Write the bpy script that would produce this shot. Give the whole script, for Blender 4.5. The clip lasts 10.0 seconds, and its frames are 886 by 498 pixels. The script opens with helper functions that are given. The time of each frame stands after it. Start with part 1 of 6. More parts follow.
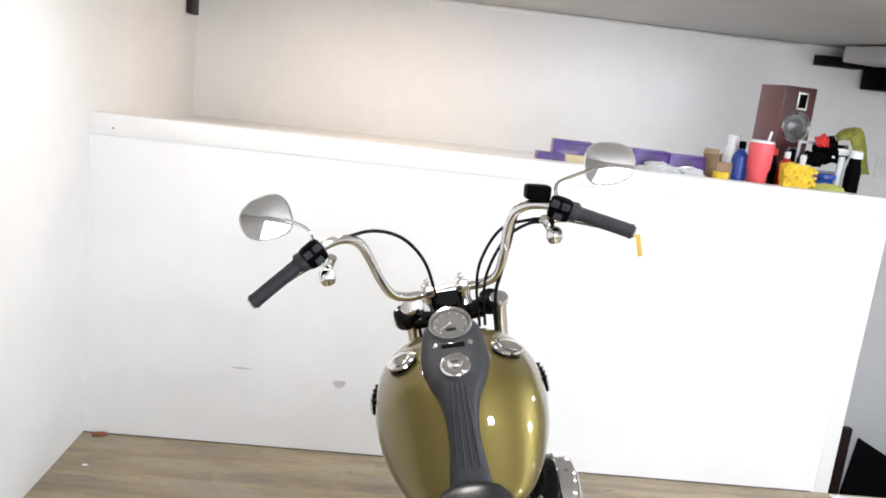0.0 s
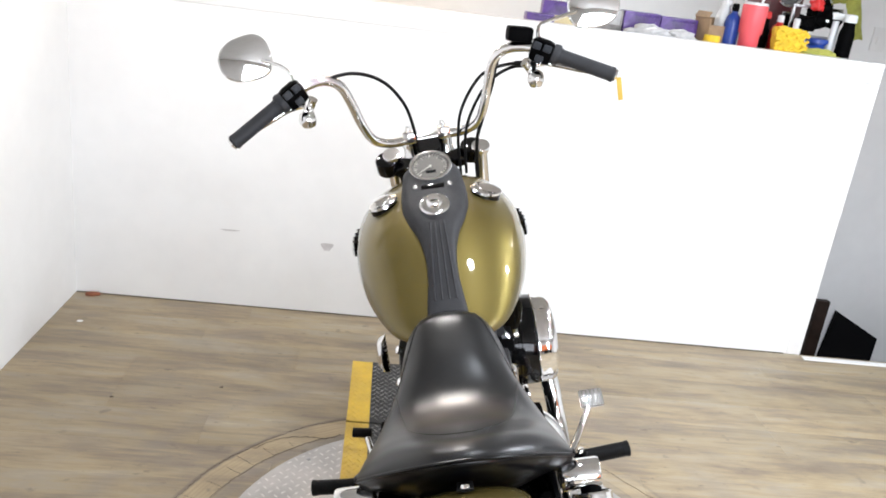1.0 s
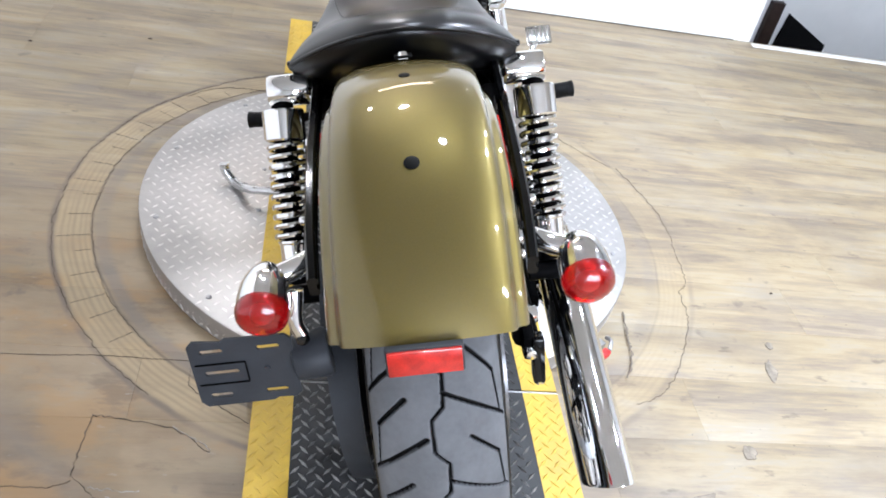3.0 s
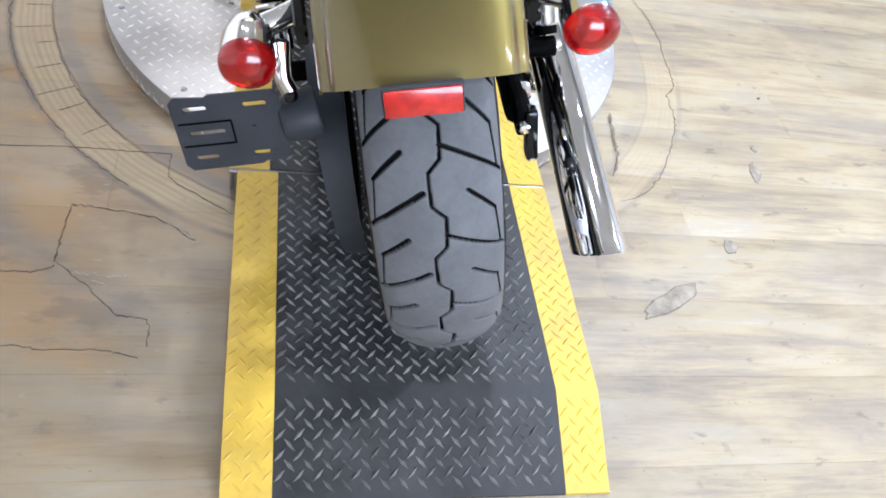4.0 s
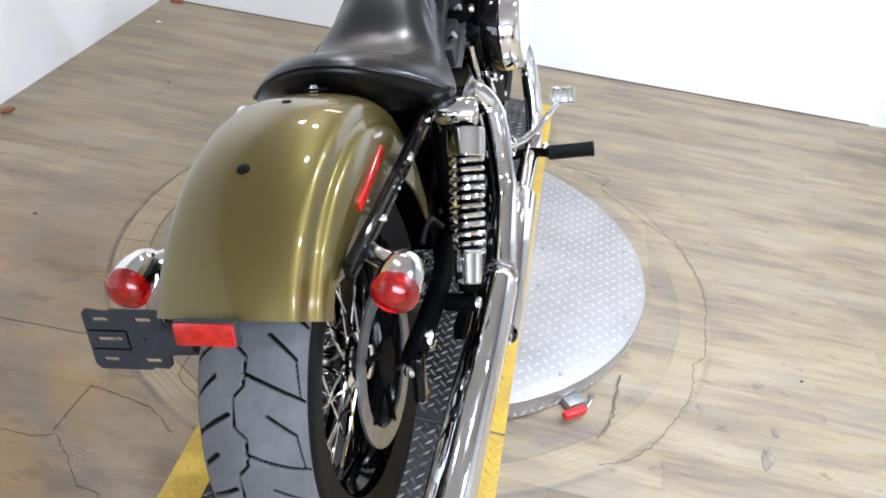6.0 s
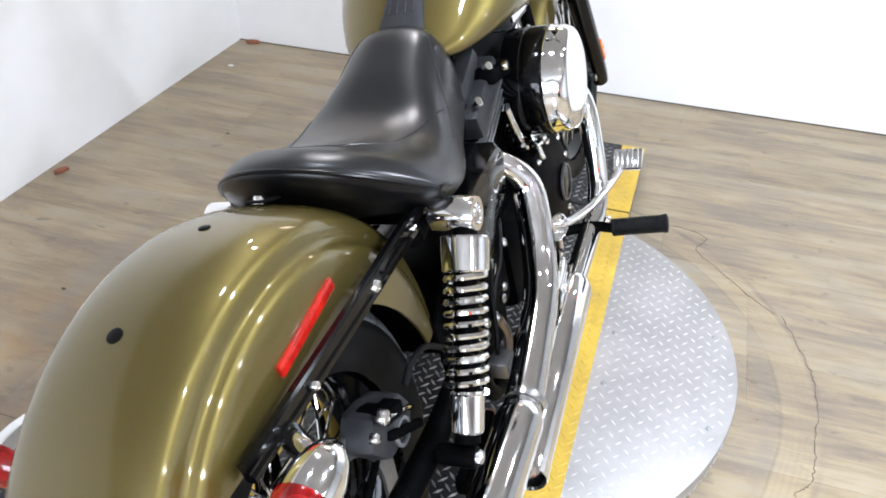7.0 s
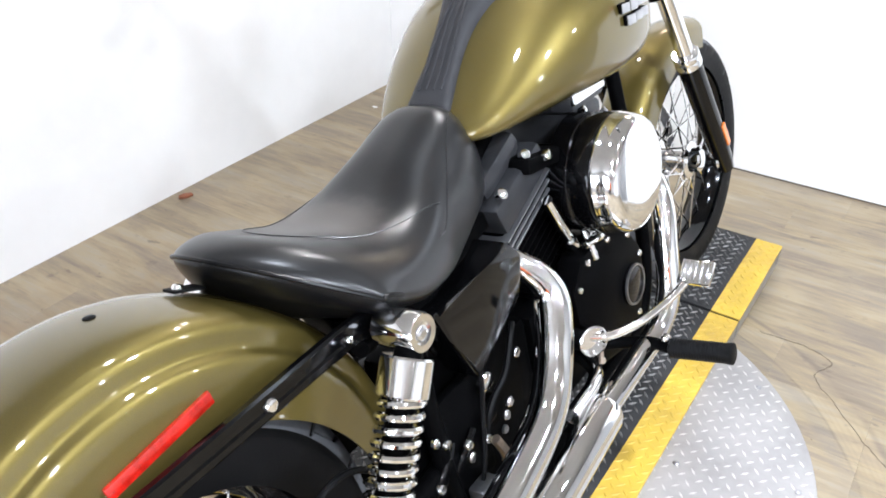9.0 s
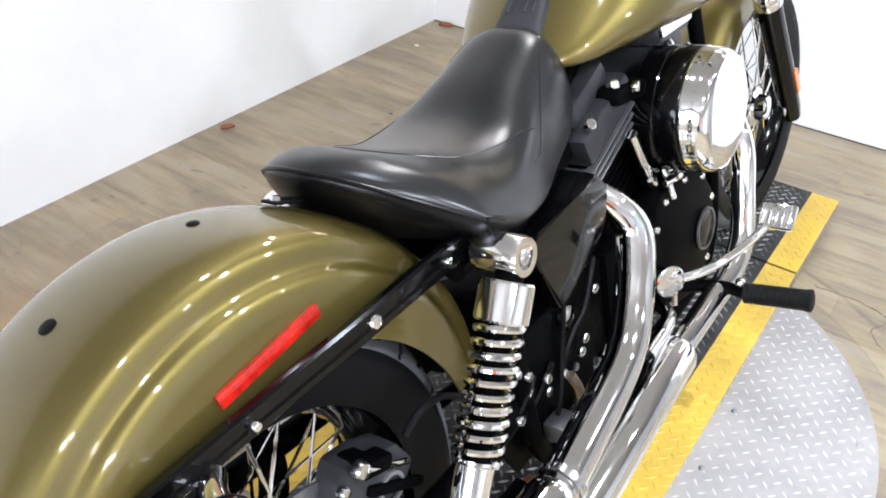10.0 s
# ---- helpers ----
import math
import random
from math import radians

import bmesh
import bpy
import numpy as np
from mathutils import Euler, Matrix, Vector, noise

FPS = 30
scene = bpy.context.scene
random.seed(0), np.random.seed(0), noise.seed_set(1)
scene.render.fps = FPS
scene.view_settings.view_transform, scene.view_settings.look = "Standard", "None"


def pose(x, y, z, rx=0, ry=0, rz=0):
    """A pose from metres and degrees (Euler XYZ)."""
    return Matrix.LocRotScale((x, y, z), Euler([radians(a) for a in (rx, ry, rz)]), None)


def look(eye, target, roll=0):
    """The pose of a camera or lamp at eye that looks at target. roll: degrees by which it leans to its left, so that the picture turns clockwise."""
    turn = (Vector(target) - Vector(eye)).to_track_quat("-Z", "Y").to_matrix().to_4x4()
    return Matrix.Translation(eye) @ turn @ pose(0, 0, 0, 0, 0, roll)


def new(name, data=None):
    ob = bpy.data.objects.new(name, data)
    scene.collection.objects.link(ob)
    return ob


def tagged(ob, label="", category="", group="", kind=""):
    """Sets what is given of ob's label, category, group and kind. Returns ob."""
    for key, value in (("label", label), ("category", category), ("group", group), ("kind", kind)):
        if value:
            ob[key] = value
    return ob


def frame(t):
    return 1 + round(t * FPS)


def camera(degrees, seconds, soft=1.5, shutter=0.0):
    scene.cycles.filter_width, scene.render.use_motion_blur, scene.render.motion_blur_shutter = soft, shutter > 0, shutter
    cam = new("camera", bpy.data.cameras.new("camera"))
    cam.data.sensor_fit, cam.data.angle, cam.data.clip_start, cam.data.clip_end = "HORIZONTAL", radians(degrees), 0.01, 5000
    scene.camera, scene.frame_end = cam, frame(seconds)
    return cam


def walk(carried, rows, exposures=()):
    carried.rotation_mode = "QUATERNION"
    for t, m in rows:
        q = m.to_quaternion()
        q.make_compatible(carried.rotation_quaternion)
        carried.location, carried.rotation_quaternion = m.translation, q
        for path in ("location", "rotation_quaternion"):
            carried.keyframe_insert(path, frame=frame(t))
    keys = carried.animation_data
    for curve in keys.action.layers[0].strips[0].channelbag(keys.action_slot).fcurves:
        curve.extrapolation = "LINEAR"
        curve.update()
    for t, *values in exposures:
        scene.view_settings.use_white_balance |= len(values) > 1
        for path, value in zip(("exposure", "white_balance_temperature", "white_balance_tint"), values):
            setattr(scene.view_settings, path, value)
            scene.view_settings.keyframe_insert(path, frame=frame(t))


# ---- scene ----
cam = camera(57.5, 10.0, soft=1.8)

PATH = [
    (0, (-0.105, -0.965, 1.644), (0.034, 0.988, 1.24), 6.6),
    (0.5, (-0.08, -1.008, 1.601), (0.039, 0.924, 1.095), 7.2),
    (1, (-0.062, -1.019, 1.542), (0.118, 0.86, 0.882), 7.3),
    (1.5, (-0.065, -1.027, 1.491), (0.111, 0.801, 0.698), 7.9),
    (1.9, (-0.056, -1.057, 1.438), (0.136, 0.733, 0.566), 8.3),
    (2, (-0.053, -1.049, 1.437), (0.154, 0.712, 0.513), 8.6),
    (2.5, (-0.026, -1.058, 1.376), (0.269, 0.635, 0.352), 9.5),
    (3, (-0.02, -1.074, 1.302), (0.349, 0.472, 0.088), 12.8),
    (3.2, (-0.022, -1.084, 1.277), (0.377, 0.398, -0.006), 14.1),
    (4.3, (-0.038, -1.131, 1.184), (0.443, 0.113, -0.307), 16.4),
    (4.5, (-0.04, -1.133, 1.19), (0.456, 0.114, -0.292), 15.6),
    (5, (0.014, -1.158, 1.243), (0.474, 0.128, -0.218), 14.2),
    (5.5, (0.274, -1.205, 1.329), (0.369, 0.378, 0.111), 7.7),
    (5.7, (0.377, -1.234, 1.36), (0.327, 0.4, 0.207), 8.0),
    (6.8, (0.58, -0.85, 1.379), (0.236, 0.759, 0.243), 4.3),
    (7, (0.614, -0.783, 1.367), (0.143, 0.782, 0.214), 1.7),
    (7.5, (0.746, -0.614, 1.38), (-0.063, 0.831, 0.259), 2.5),
    (8, (0.808, -0.523, 1.378), (-0.109, 0.863, 0.266), 0.3),
    (8.5, (0.841, -0.501, 1.373), (-0.129, 0.876, 0.294), -0.3),
    (9, (0.841, -0.475, 1.383), (-0.093, 0.918, 0.292), -0.1),
    (9.5, (0.825, -0.462, 1.366), (-0.111, 0.934, 0.282), 0.2),
    (10, (0.739, -0.537, 1.328), (-0.171, 0.792, 0.143), 2.0),
]
walk(cam, [(t, look(eye, target, roll)) for t, eye, target, roll in PATH],
     [(0, -0.06, 6050, 10), (1, 0.1, 6050, 10), (2, 0.27, 6050, 10), (3, 0.41, 5620, 10), (4.5, 0.38, 5420, 10), (5.5, 0.12, 5550, 10), (7, 0.15, 5700, 10), (8, 0.32, 5750, 10), (9, 0.37, 5780, 10), (9.5, 0.38, 5780, 10), (10, 0.32, 5780, 10)])

# ---- light ----
world = bpy.data.worlds.new("world")
scene.world = world
world.use_nodes = True
world.node_tree.nodes["Background"].inputs[0].default_value = (0.75, 0.8, 0.9, 1)
world.node_tree.nodes["Background"].inputs[1].default_value = 0.05


def ceiling_lamp(x, y, watts, r=0.045):
    data = bpy.data.lights.new("ceiling_spot", "AREA")
    data.shape, data.size, data.energy = "DISK", 2 * r, watts
    data.color = (1.0, 0.92, 0.83) if x < 0.1 else (0.97, 0.985, 1.0)
    ob = new("ceiling_spot", data)
    ob.matrix_world = pose(x, y, 2.085)
    return ob


for lx, ly, watts in ((-0.72, 1.77, 5), (-0.23, 1.38, 12), (0.12, 0.39, 5), (1.4, 0.75, 28), (1.5, -0.35, 20), (2.1, -1.2, 26),
                      (1.9, 1.6, 8), (1.2, 3.0, 6), (3.2, -1.0, 30), (3.2, 0.9, 24)):
    ceiling_lamp(lx, ly, watts)

warm = ceiling_lamp(-0.15, 3.05, 9)
warm.data.shape, warm.data.size, warm.data.size_y, warm.data.energy, warm.data.color = "RECTANGLE", 0.9, 0.3, 8, (1.0, 0.74, 0.5)

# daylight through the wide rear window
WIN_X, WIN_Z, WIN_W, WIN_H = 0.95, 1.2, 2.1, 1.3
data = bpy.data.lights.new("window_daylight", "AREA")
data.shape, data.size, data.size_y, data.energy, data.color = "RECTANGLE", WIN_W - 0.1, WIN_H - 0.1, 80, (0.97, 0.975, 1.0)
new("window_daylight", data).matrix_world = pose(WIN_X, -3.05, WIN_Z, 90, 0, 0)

# ---- materials ----


def rgb(c):
    return (*c, 1.0)


def material(name, color, rough=0.5, metal=0.0, vary=0.15, scale=8.0, bump=0.0, bump_scale=60.0, coat=0.0, rough_vary=0.1, second=None, spec=0.5):
    """A surface with colour and gloss varied at two scales and fine relief."""
    m = bpy.data.materials.new(name)
    m.use_nodes = True
    nt = m.node_tree
    n, l = nt.nodes, nt.links
    b = n["Principled BSDF"]
    b.inputs["Metallic"].default_value = metal
    b.inputs["Specular IOR Level"].default_value = spec
    b.inputs["Coat Weight"].default_value = coat
    b.inputs["Coat Roughness"].default_value = 0.04
    b.inputs["Coat IOR"].default_value = 1.55
    co = n.new("ShaderNodeTexCoord")
    big, small = n.new("ShaderNodeTexNoise"), n.new("ShaderNodeTexNoise")
    big.inputs["Scale"].default_value, big.inputs["Detail"].default_value = scale, 4
    small.inputs["Scale"].default_value, small.inputs["Detail"].default_value = scale * 9, 3
    l.new(co.outputs["Object"], big.inputs["Vector"]), l.new(co.outputs["Object"], small.inputs["Vector"])
    add = n.new("ShaderNodeMath")
    add.operation = "MULTIPLY_ADD"
    add.inputs[1].default_value = 0.35
    l.new(small.outputs["Fac"], add.inputs[0]), l.new(big.outputs["Fac"], add.inputs[2])
    ramp = n.new("ShaderNodeMix")
    ramp.data_type = "RGBA"
    lo = second or tuple(max(0.0, c * (1 - 2 * vary)) for c in color)
    hi = tuple(min(1.0, c * (1 + vary)) for c in color)
    ramp.inputs["A"].default_value, ramp.inputs["B"].default_value = rgb(lo), rgb(hi)
    span = n.new("ShaderNodeMapRange")
    span.inputs["From Min"].default_value, span.inputs["From Max"].default_value = 0.4, 0.95
    l.new(add.outputs[0], span.inputs["Value"]), l.new(span.outputs[0], ramp.inputs["Factor"])
    l.new(ramp.outputs["Result"], b.inputs["Base Color"])
    gloss = n.new("ShaderNodeMapRange")
    gloss.inputs["To Min"].default_value = max(0.02, rough - rough_vary)
    gloss.inputs["To Max"].default_value = min(1.0, rough + rough_vary)
    l.new(add.outputs[0], gloss.inputs["Value"]), l.new(gloss.outputs[0], b.inputs["Roughness"])
    if bump:
        fine = n.new("ShaderNodeTexNoise")
        fine.inputs["Scale"].default_value, fine.inputs["Detail"].default_value = bump_scale, 4
        l.new(co.outputs["Object"], fine.inputs["Vector"])
        bn = n.new("ShaderNodeBump")
        bn.inputs["Strength"].default_value, bn.inputs["Distance"].default_value = bump, 0.002
        l.new(fine.outputs["Fac"], bn.inputs["Height"]), l.new(bn.outputs["Normal"], b.inputs["Normal"])
    return m


WALL = material("white_wall_paint", (0.86, 0.86, 0.855), 0.6, vary=0.03, scale=1.5, bump=0.15, bump_scale=90)
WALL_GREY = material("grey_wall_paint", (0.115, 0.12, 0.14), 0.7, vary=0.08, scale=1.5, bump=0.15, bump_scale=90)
TRIM = material("white_gloss_trim", (0.82, 0.82, 0.81), 0.4, vary=0.03, scale=3)
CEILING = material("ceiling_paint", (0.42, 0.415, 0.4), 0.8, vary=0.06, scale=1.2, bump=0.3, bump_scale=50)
DARK_WOOD = material("dark_wood", (0.035, 0.02, 0.015), 0.5, vary=0.3, scale=12, spec=0.3)
BLACK_VOID = material("flat_black", (0.006, 0.006, 0.007), 0.7, vary=0.2, spec=0.1)
DISC = material("bare_diamond_plate", (0.45, 0.434, 0.42), 0.4, metal=0.78, vary=0.14, scale=5, bump=0.2, bump_scale=120)
PLATE_BLACK = material("black_diamond_plate", (0.036, 0.036, 0.037), 0.5, vary=0.3, scale=9, bump=0.2, bump_scale=150, spec=0.35)
PLATE_WORN = material("worn_black_paint", (0.24, 0.235, 0.225), 0.32, metal=0.4, vary=0.4, scale=20)
YELLOW = material("yellow_safety_paint", (0.63, 0.425, 0.045), 0.5, vary=0.16, scale=7, bump=0.15, bump_scale=100, second=(0.45, 0.3, 0.05))
OLIVE = material("olive_metallic_paint", (0.155, 0.119, 0.028), 0.44, metal=0.8, vary=0.05, scale=700, coat=1.0, rough_vary=0.03)
CHROME = material("chrome", (0.92, 0.92, 0.92), 0.06, metal=1.0, vary=0.02, rough_vary=0.02)
CHROME_DULL = material("dull_chrome", (0.7, 0.7, 0.7), 0.2, metal=1.0, vary=0.06, scale=30, rough_vary=0.06)
ALLOY = material("cast_alloy", (0.42, 0.42, 0.43), 0.38, metal=0.9, vary=0.1, scale=25)
BLACK_GLOSS = material("gloss_black_enamel", (0.002, 0.002, 0.0023), 0.08, vary=0.2, coat=0.05, rough_vary=0.03, spec=0.28)
BLACK_SATIN = material("satin_black_metal", (0.002, 0.002, 0.0022), 0.45, vary=0.25, scale=20, bump=0.08, bump_scale=250, spec=0.02)
BLACK_WRINKLE = material("wrinkle_black_console", (0.034, 0.034, 0.037), 0.5, vary=0.15, scale=30, bump=0.35, bump_scale=500, spec=0.25)
ENGINE_GREY = material("dark_grey_engine_paint", (0.026, 0.0265, 0.029), 0.34, vary=0.15, scale=20, bump=0.1, bump_scale=250, spec=0.4)
GRIP = material("dark_grip_rubber", (0.035, 0.036, 0.04), 0.55, vary=0.16, scale=20, bump=0.1, bump_scale=260, spec=0.3)
DISC_MARK = material("rubbed_tread_steel", (0.66, 0.64, 0.62), 0.4, metal=0.45, vary=0.1, scale=30)
RUBBER = material("tyre_rubber", (0.125, 0.128, 0.135), 0.62, vary=0.16, scale=14, bump=0.12, bump_scale=260, spec=0.25)
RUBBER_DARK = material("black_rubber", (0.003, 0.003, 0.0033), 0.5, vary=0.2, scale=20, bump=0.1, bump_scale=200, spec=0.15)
PLASTIC_GREY = material("dark_grey_plastic", (0.028, 0.031, 0.037), 0.5, vary=0.12, scale=25, bump=0.1, bump_scale=220, spec=0.3)
ORANGE = material("amber_reflector", (0.75, 0.2, 0.03), 0.2, vary=0.08, coat=0.5)
STAIN_METAL = material("burnt_steel", (0.35, 0.28, 0.22), 0.4, metal=0.8, vary=0.2, scale=20)
WOOD_CHIP = material("brown_chip", (0.28, 0.1, 0.05), 0.7, vary=0.2, scale=40)
DIAL_PRINT = material("dial_print", (0.5, 0.48, 0.43), 0.5, vary=0.1)
DIAL = material("dial_face", (0.1, 0.092, 0.083), 0.55, vary=0.1, scale=60)
PEWTER = material("pewter_badge", (0.55, 0.55, 0.56), 0.35, metal=0.7, vary=0.1, scale=40)
DISC_STEEL = material("worn_disc_steel", (0.3, 0.3, 0.31), 0.33, metal=0.9, vary=0.2, scale=40)
BULB = material("pale_bulb", (0.85, 0.6, 0.45), 0.15, vary=0.05, coat=0.5)


def leather():
    m = material("black_leather", (0.015, 0.015, 0.0154), 0.28, vary=0.15, scale=12, rough_vary=0.02, spec=0.45)
    nt = m.node_tree
    n, l = nt.nodes, nt.links
    b = n["Principled BSDF"]
    # Ragged patch in the dish that paints in a warm reflection
    co = n.new("ShaderNodeTexCoord")
    move = n.new("ShaderNodeMapping")
    move.inputs["Scale"].default_value = (1 / 0.15, 1 / 0.09, 1 / 0.12)
    move.inputs["Location"].default_value = (0.01 / 0.15, -0.265 / 0.09, -0.72 / 0.12)
    far = n.new("ShaderNodeVectorMath")
    far.operation = "LENGTH"
    ragged = n.new("ShaderNodeTexNoise")
    ragged.inputs["Scale"].default_value, ragged.inputs["Detail"].default_value = 45.0, 5
    l.new(co.outputs["Object"], move.inputs["Vector"]), l.new(move.outputs[0], far.inputs[0]), l.new(co.outputs["Object"], ragged.inputs["Vector"])
    add = n.new("ShaderNodeMath")
    add.operation = "MULTIPLY_ADD"
    add.inputs[1].default_value = 0.35
    l.new(ragged.outputs["Fac"], add.inputs[0]), l.new(far.outputs["Value"], add.inputs[2])
    fac = n.new("ShaderNodeMapRange")
    fac.interpolation_type = "SMOOTHSTEP"
    for key, v in zip(("From Min", "From Max", "To Min", "To Max"), (0.6, 1.25, 1.0, 0.0)):
        fac.inputs[key].default_value = v
    l.new(add.outputs[0], fac.inputs["Value"])
    old = b.inputs["Base Color"].links[0].from_socket
    # worn: browner base and warm specular tint of that painted reflection
    for socket, source, worn in (("Base Color", old, (0.028, 0.024, 0.022, 1)), ("Specular Tint", None, (1.0, 0.92, 0.86, 1))):
        mix = n.new("ShaderNodeMix")
        mix.data_type = "RGBA"
        mix.inputs["A"].default_value, mix.inputs["B"].default_value = (1, 1, 1, 1), worn
        if source:
            l.new(source, mix.inputs["A"])
        l.new(fac.outputs[0], mix.inputs["Factor"]), l.new(mix.outputs["Result"], b.inputs[socket])
    level = n.new("ShaderNodeMapRange")
    level.inputs["To Min"].default_value, level.inputs["To Max"].default_value = 0.45, 1.0
    l.new(fac.outputs[0], level.inputs["Value"]), l.new(level.outputs[0], b.inputs["Specular IOR Level"])
    return m


LEATHER = leather()
VINYL = material("black_vinyl", (0.003, 0.003, 0.0036), 0.28, vary=0.15, scale=12, bump=0.04, bump_scale=300, rough_vary=0.01, spec=0.3)


def lens_red():
    m = material("red_lens", (0.65, 0.008, 0.01), 0.08, vary=0.12, scale=120, coat=0.5)
    b = m.node_tree.nodes["Principled BSDF"]
    b.inputs["Transmission Weight"].default_value = 0.85
    return m


RED_LENS = lens_red()
RED_FLAT = material("red_reflector", (0.48, 0.012, 0.006), 0.16, vary=0.3, scale=60, coat=0.6)


def mirror_glass():
    m = bpy.data.materials.new("mirror_glass")
    m.use_nodes = True
    b = m.node_tree.nodes["Principled BSDF"]
    b.inputs["Base Color"].default_value = (0.9, 0.9, 0.9, 1)
    b.inputs["Metallic"].default_value, b.inputs["Roughness"].default_value = 1.0, 0.01
    return m


MIRROR = mirror_glass()

TABLE_X, TABLE_Y = 0.24, 0.70


def plank_material():
    """Printed vinyl planks: grain along x, plank-to-plank tone, worn rings round the turntable."""
    m = bpy.data.materials.new("vinyl_plank")
    m.use_nodes = True
    nt = m.node_tree
    n, l = nt.nodes, nt.links
    b = n["Principled BSDF"]
    geo, info = n.new("ShaderNodeNewGeometry"), n.new("ShaderNodeObjectInfo")
    # grain
    shift = n.new("ShaderNodeVectorMath")
    shift.operation = "ADD"
    spread = n.new("ShaderNodeVectorMath")
    spread.operation = "SCALE"
    comb = n.new("ShaderNodeCombineXYZ")
    l.new(info.outputs["Random"], comb.inputs[0]), l.new(info.outputs["Random"], comb.inputs[1]), l.new(info.outputs["Random"], comb.inputs[2])
    l.new(comb.outputs[0], spread.inputs[0])
    spread.inputs["Scale"].default_value = 30.0
    l.new(geo.outputs["Position"], shift.inputs[0]), l.new(spread.outputs[0], shift.inputs[1])

    def grain(sx, sy, detail, rough=0.6, source=None):
        mp = n.new("ShaderNodeMapping")
        mp.inputs["Scale"].default_value = (sx, sy, 1)
        tx = n.new("ShaderNodeTexNoise")
        tx.inputs["Scale"].default_value, tx.inputs["Detail"].default_value = 1.0, detail
        tx.inputs["Roughness"].default_value = rough
        tx.inputs["Distortion"].default_value = 0.4
        l.new(source or shift.outputs[0], mp.inputs["Vector"]), l.new(mp.outputs[0], tx.inputs["Vector"])
        return tx.outputs["Fac"]

    own, common = grain(2.4, 24, 6, 0.62), grain(1.6, 9.5, 6, 0.68, geo.outputs["Position"])
    fine, cloud = grain(9, 130, 4), grain(2.2, 5.0, 4, 0.6, geo.outputs["Position"])
    even = n.new("ShaderNodeMix")
    even.inputs["Factor"].default_value = 0.62
    l.new(own, even.inputs["A"]), l.new(common, even.inputs["B"])
    coarse = even.outputs["Result"]
    ramp = n.new("ShaderNodeValToRGB")
    el = ramp.color_ramp.elements
    el[0].position, el[0].color = 0.335, (0.165, 0.13, 0.096, 1)
    el[1].position, el[1].color = 0.665, (0.41, 0.338, 0.225, 1)
    for at, c in ((0.445, (0.24, 0.192, 0.135, 1)), (0.49, (0.29, 0.228, 0.142, 1)), (0.54, (0.335, 0.27, 0.17, 1)), (0.585, (0.315, 0.268, 0.195, 1))):
        el.new(at).color = c
    tot = n.new("ShaderNodeMath")
    tot.operation = "MULTIPLY_ADD"
    tot.inputs[1].default_value = 0.16
    l.new(fine, tot.inputs[0])
    sub = n.new("ShaderNodeMath")
    sub.operation = "SUBTRACT"
    sub.inputs[1].default_value = 0.08
    l.new(coarse, sub.inputs[0]), l.new(sub.outputs[0], tot.inputs[2])
    l.new(tot.outputs[0], ramp.inputs["Fac"])
    grey = n.new("ShaderNodeMix")
    grey.data_type = "RGBA"
    gf = n.new("ShaderNodeMapRange")
    for key, v in zip(("From Min", "From Max", "To Min", "To Max"), (0.5, 0.72, 0.0, 0.5)):
        gf.inputs[key].default_value = v
    l.new(cloud, gf.inputs["Value"]), l.new(gf.outputs[0], grey.inputs["Factor"])
    l.new(ramp.outputs["Color"], grey.inputs["A"])
    grey.inputs["B"].default_value = (0.25, 0.222, 0.185, 1)
    tone = n.new("ShaderNodeHueSaturation")
    tv = n.new("ShaderNodeMapRange")
    tv.inputs["To Min"].default_value, tv.inputs["To Max"].default_value = 0.93, 1.06
    l.new(info.outputs["Random"], tv.inputs["Value"]), l.new(tv.outputs[0], tone.inputs["Value"])
    l.new(grey.outputs["Result"], tone.inputs["Color"])
    # brown blotches and knots
    def blot(scale, stretch, lo, hi, strength, tint, color, detail=5):
        mp = n.new("ShaderNodeMapping")
        mp.inputs["Scale"].default_value = (scale, scale * stretch, 1)
        tx = n.new("ShaderNodeTexNoise")
        tx.inputs["Scale"].default_value, tx.inputs["Detail"].default_value = 1.0, detail
        tx.inputs["Roughness"].default_value = 0.65
        l.new(geo.outputs["Position"], mp.inputs["Vector"]), l.new(mp.outputs[0], tx.inputs["Vector"])
        mr = n.new("ShaderNodeMapRange")
        for key, v in zip(("From Min", "From Max", "To Min", "To Max"), (lo, hi, 0.0, strength)):
            mr.inputs[key].default_value = v
        l.new(tx.outputs["Fac"], mr.inputs["Value"])
        mx = n.new("ShaderNodeMix")
        mx.data_type = "RGBA"
        l.new(mr.outputs[0], mx.inputs["Factor"]), l.new(color, mx.inputs["A"])
        mx.inputs["B"].default_value = rgb(tint)
        return mx.outputs["Result"]

    color = blot(2.1, 2.6, 0.5, 0.68, 0.45, (0.165, 0.125, 0.088), tone.outputs["Color"])
    color = blot(3.7, 1.8, 0.54, 0.68, 0.5, (0.36, 0.285, 0.175), color)
    color = blot(11.0, 2.2, 0.64, 0.72, 0.6, (0.11, 0.085, 0.065), color, 3)
    color = blot(60.0, 1.5, 0.70, 0.76, 0.7, (0.07, 0.055, 0.042), color, 2)
    # brown wear beside the ramp
    away = n.new("ShaderNodeVectorMath")
    away.operation = "DISTANCE"
    away.inputs[1].default_value = (-0.5, 0.05, 0.0)
    rag = n.new("ShaderNodeTexNoise")
    rag.inputs["Scale"].default_value, rag.inputs["Detail"].default_value = 4.0, 5
    l.new(geo.outputs["Position"], away.inputs[0]), l.new(geo.outputs["Position"], rag.inputs["Vector"])
    edge = n.new("ShaderNodeMath")
    edge.operation = "MULTIPLY_ADD"
    edge.inputs[1].default_value = 1.1
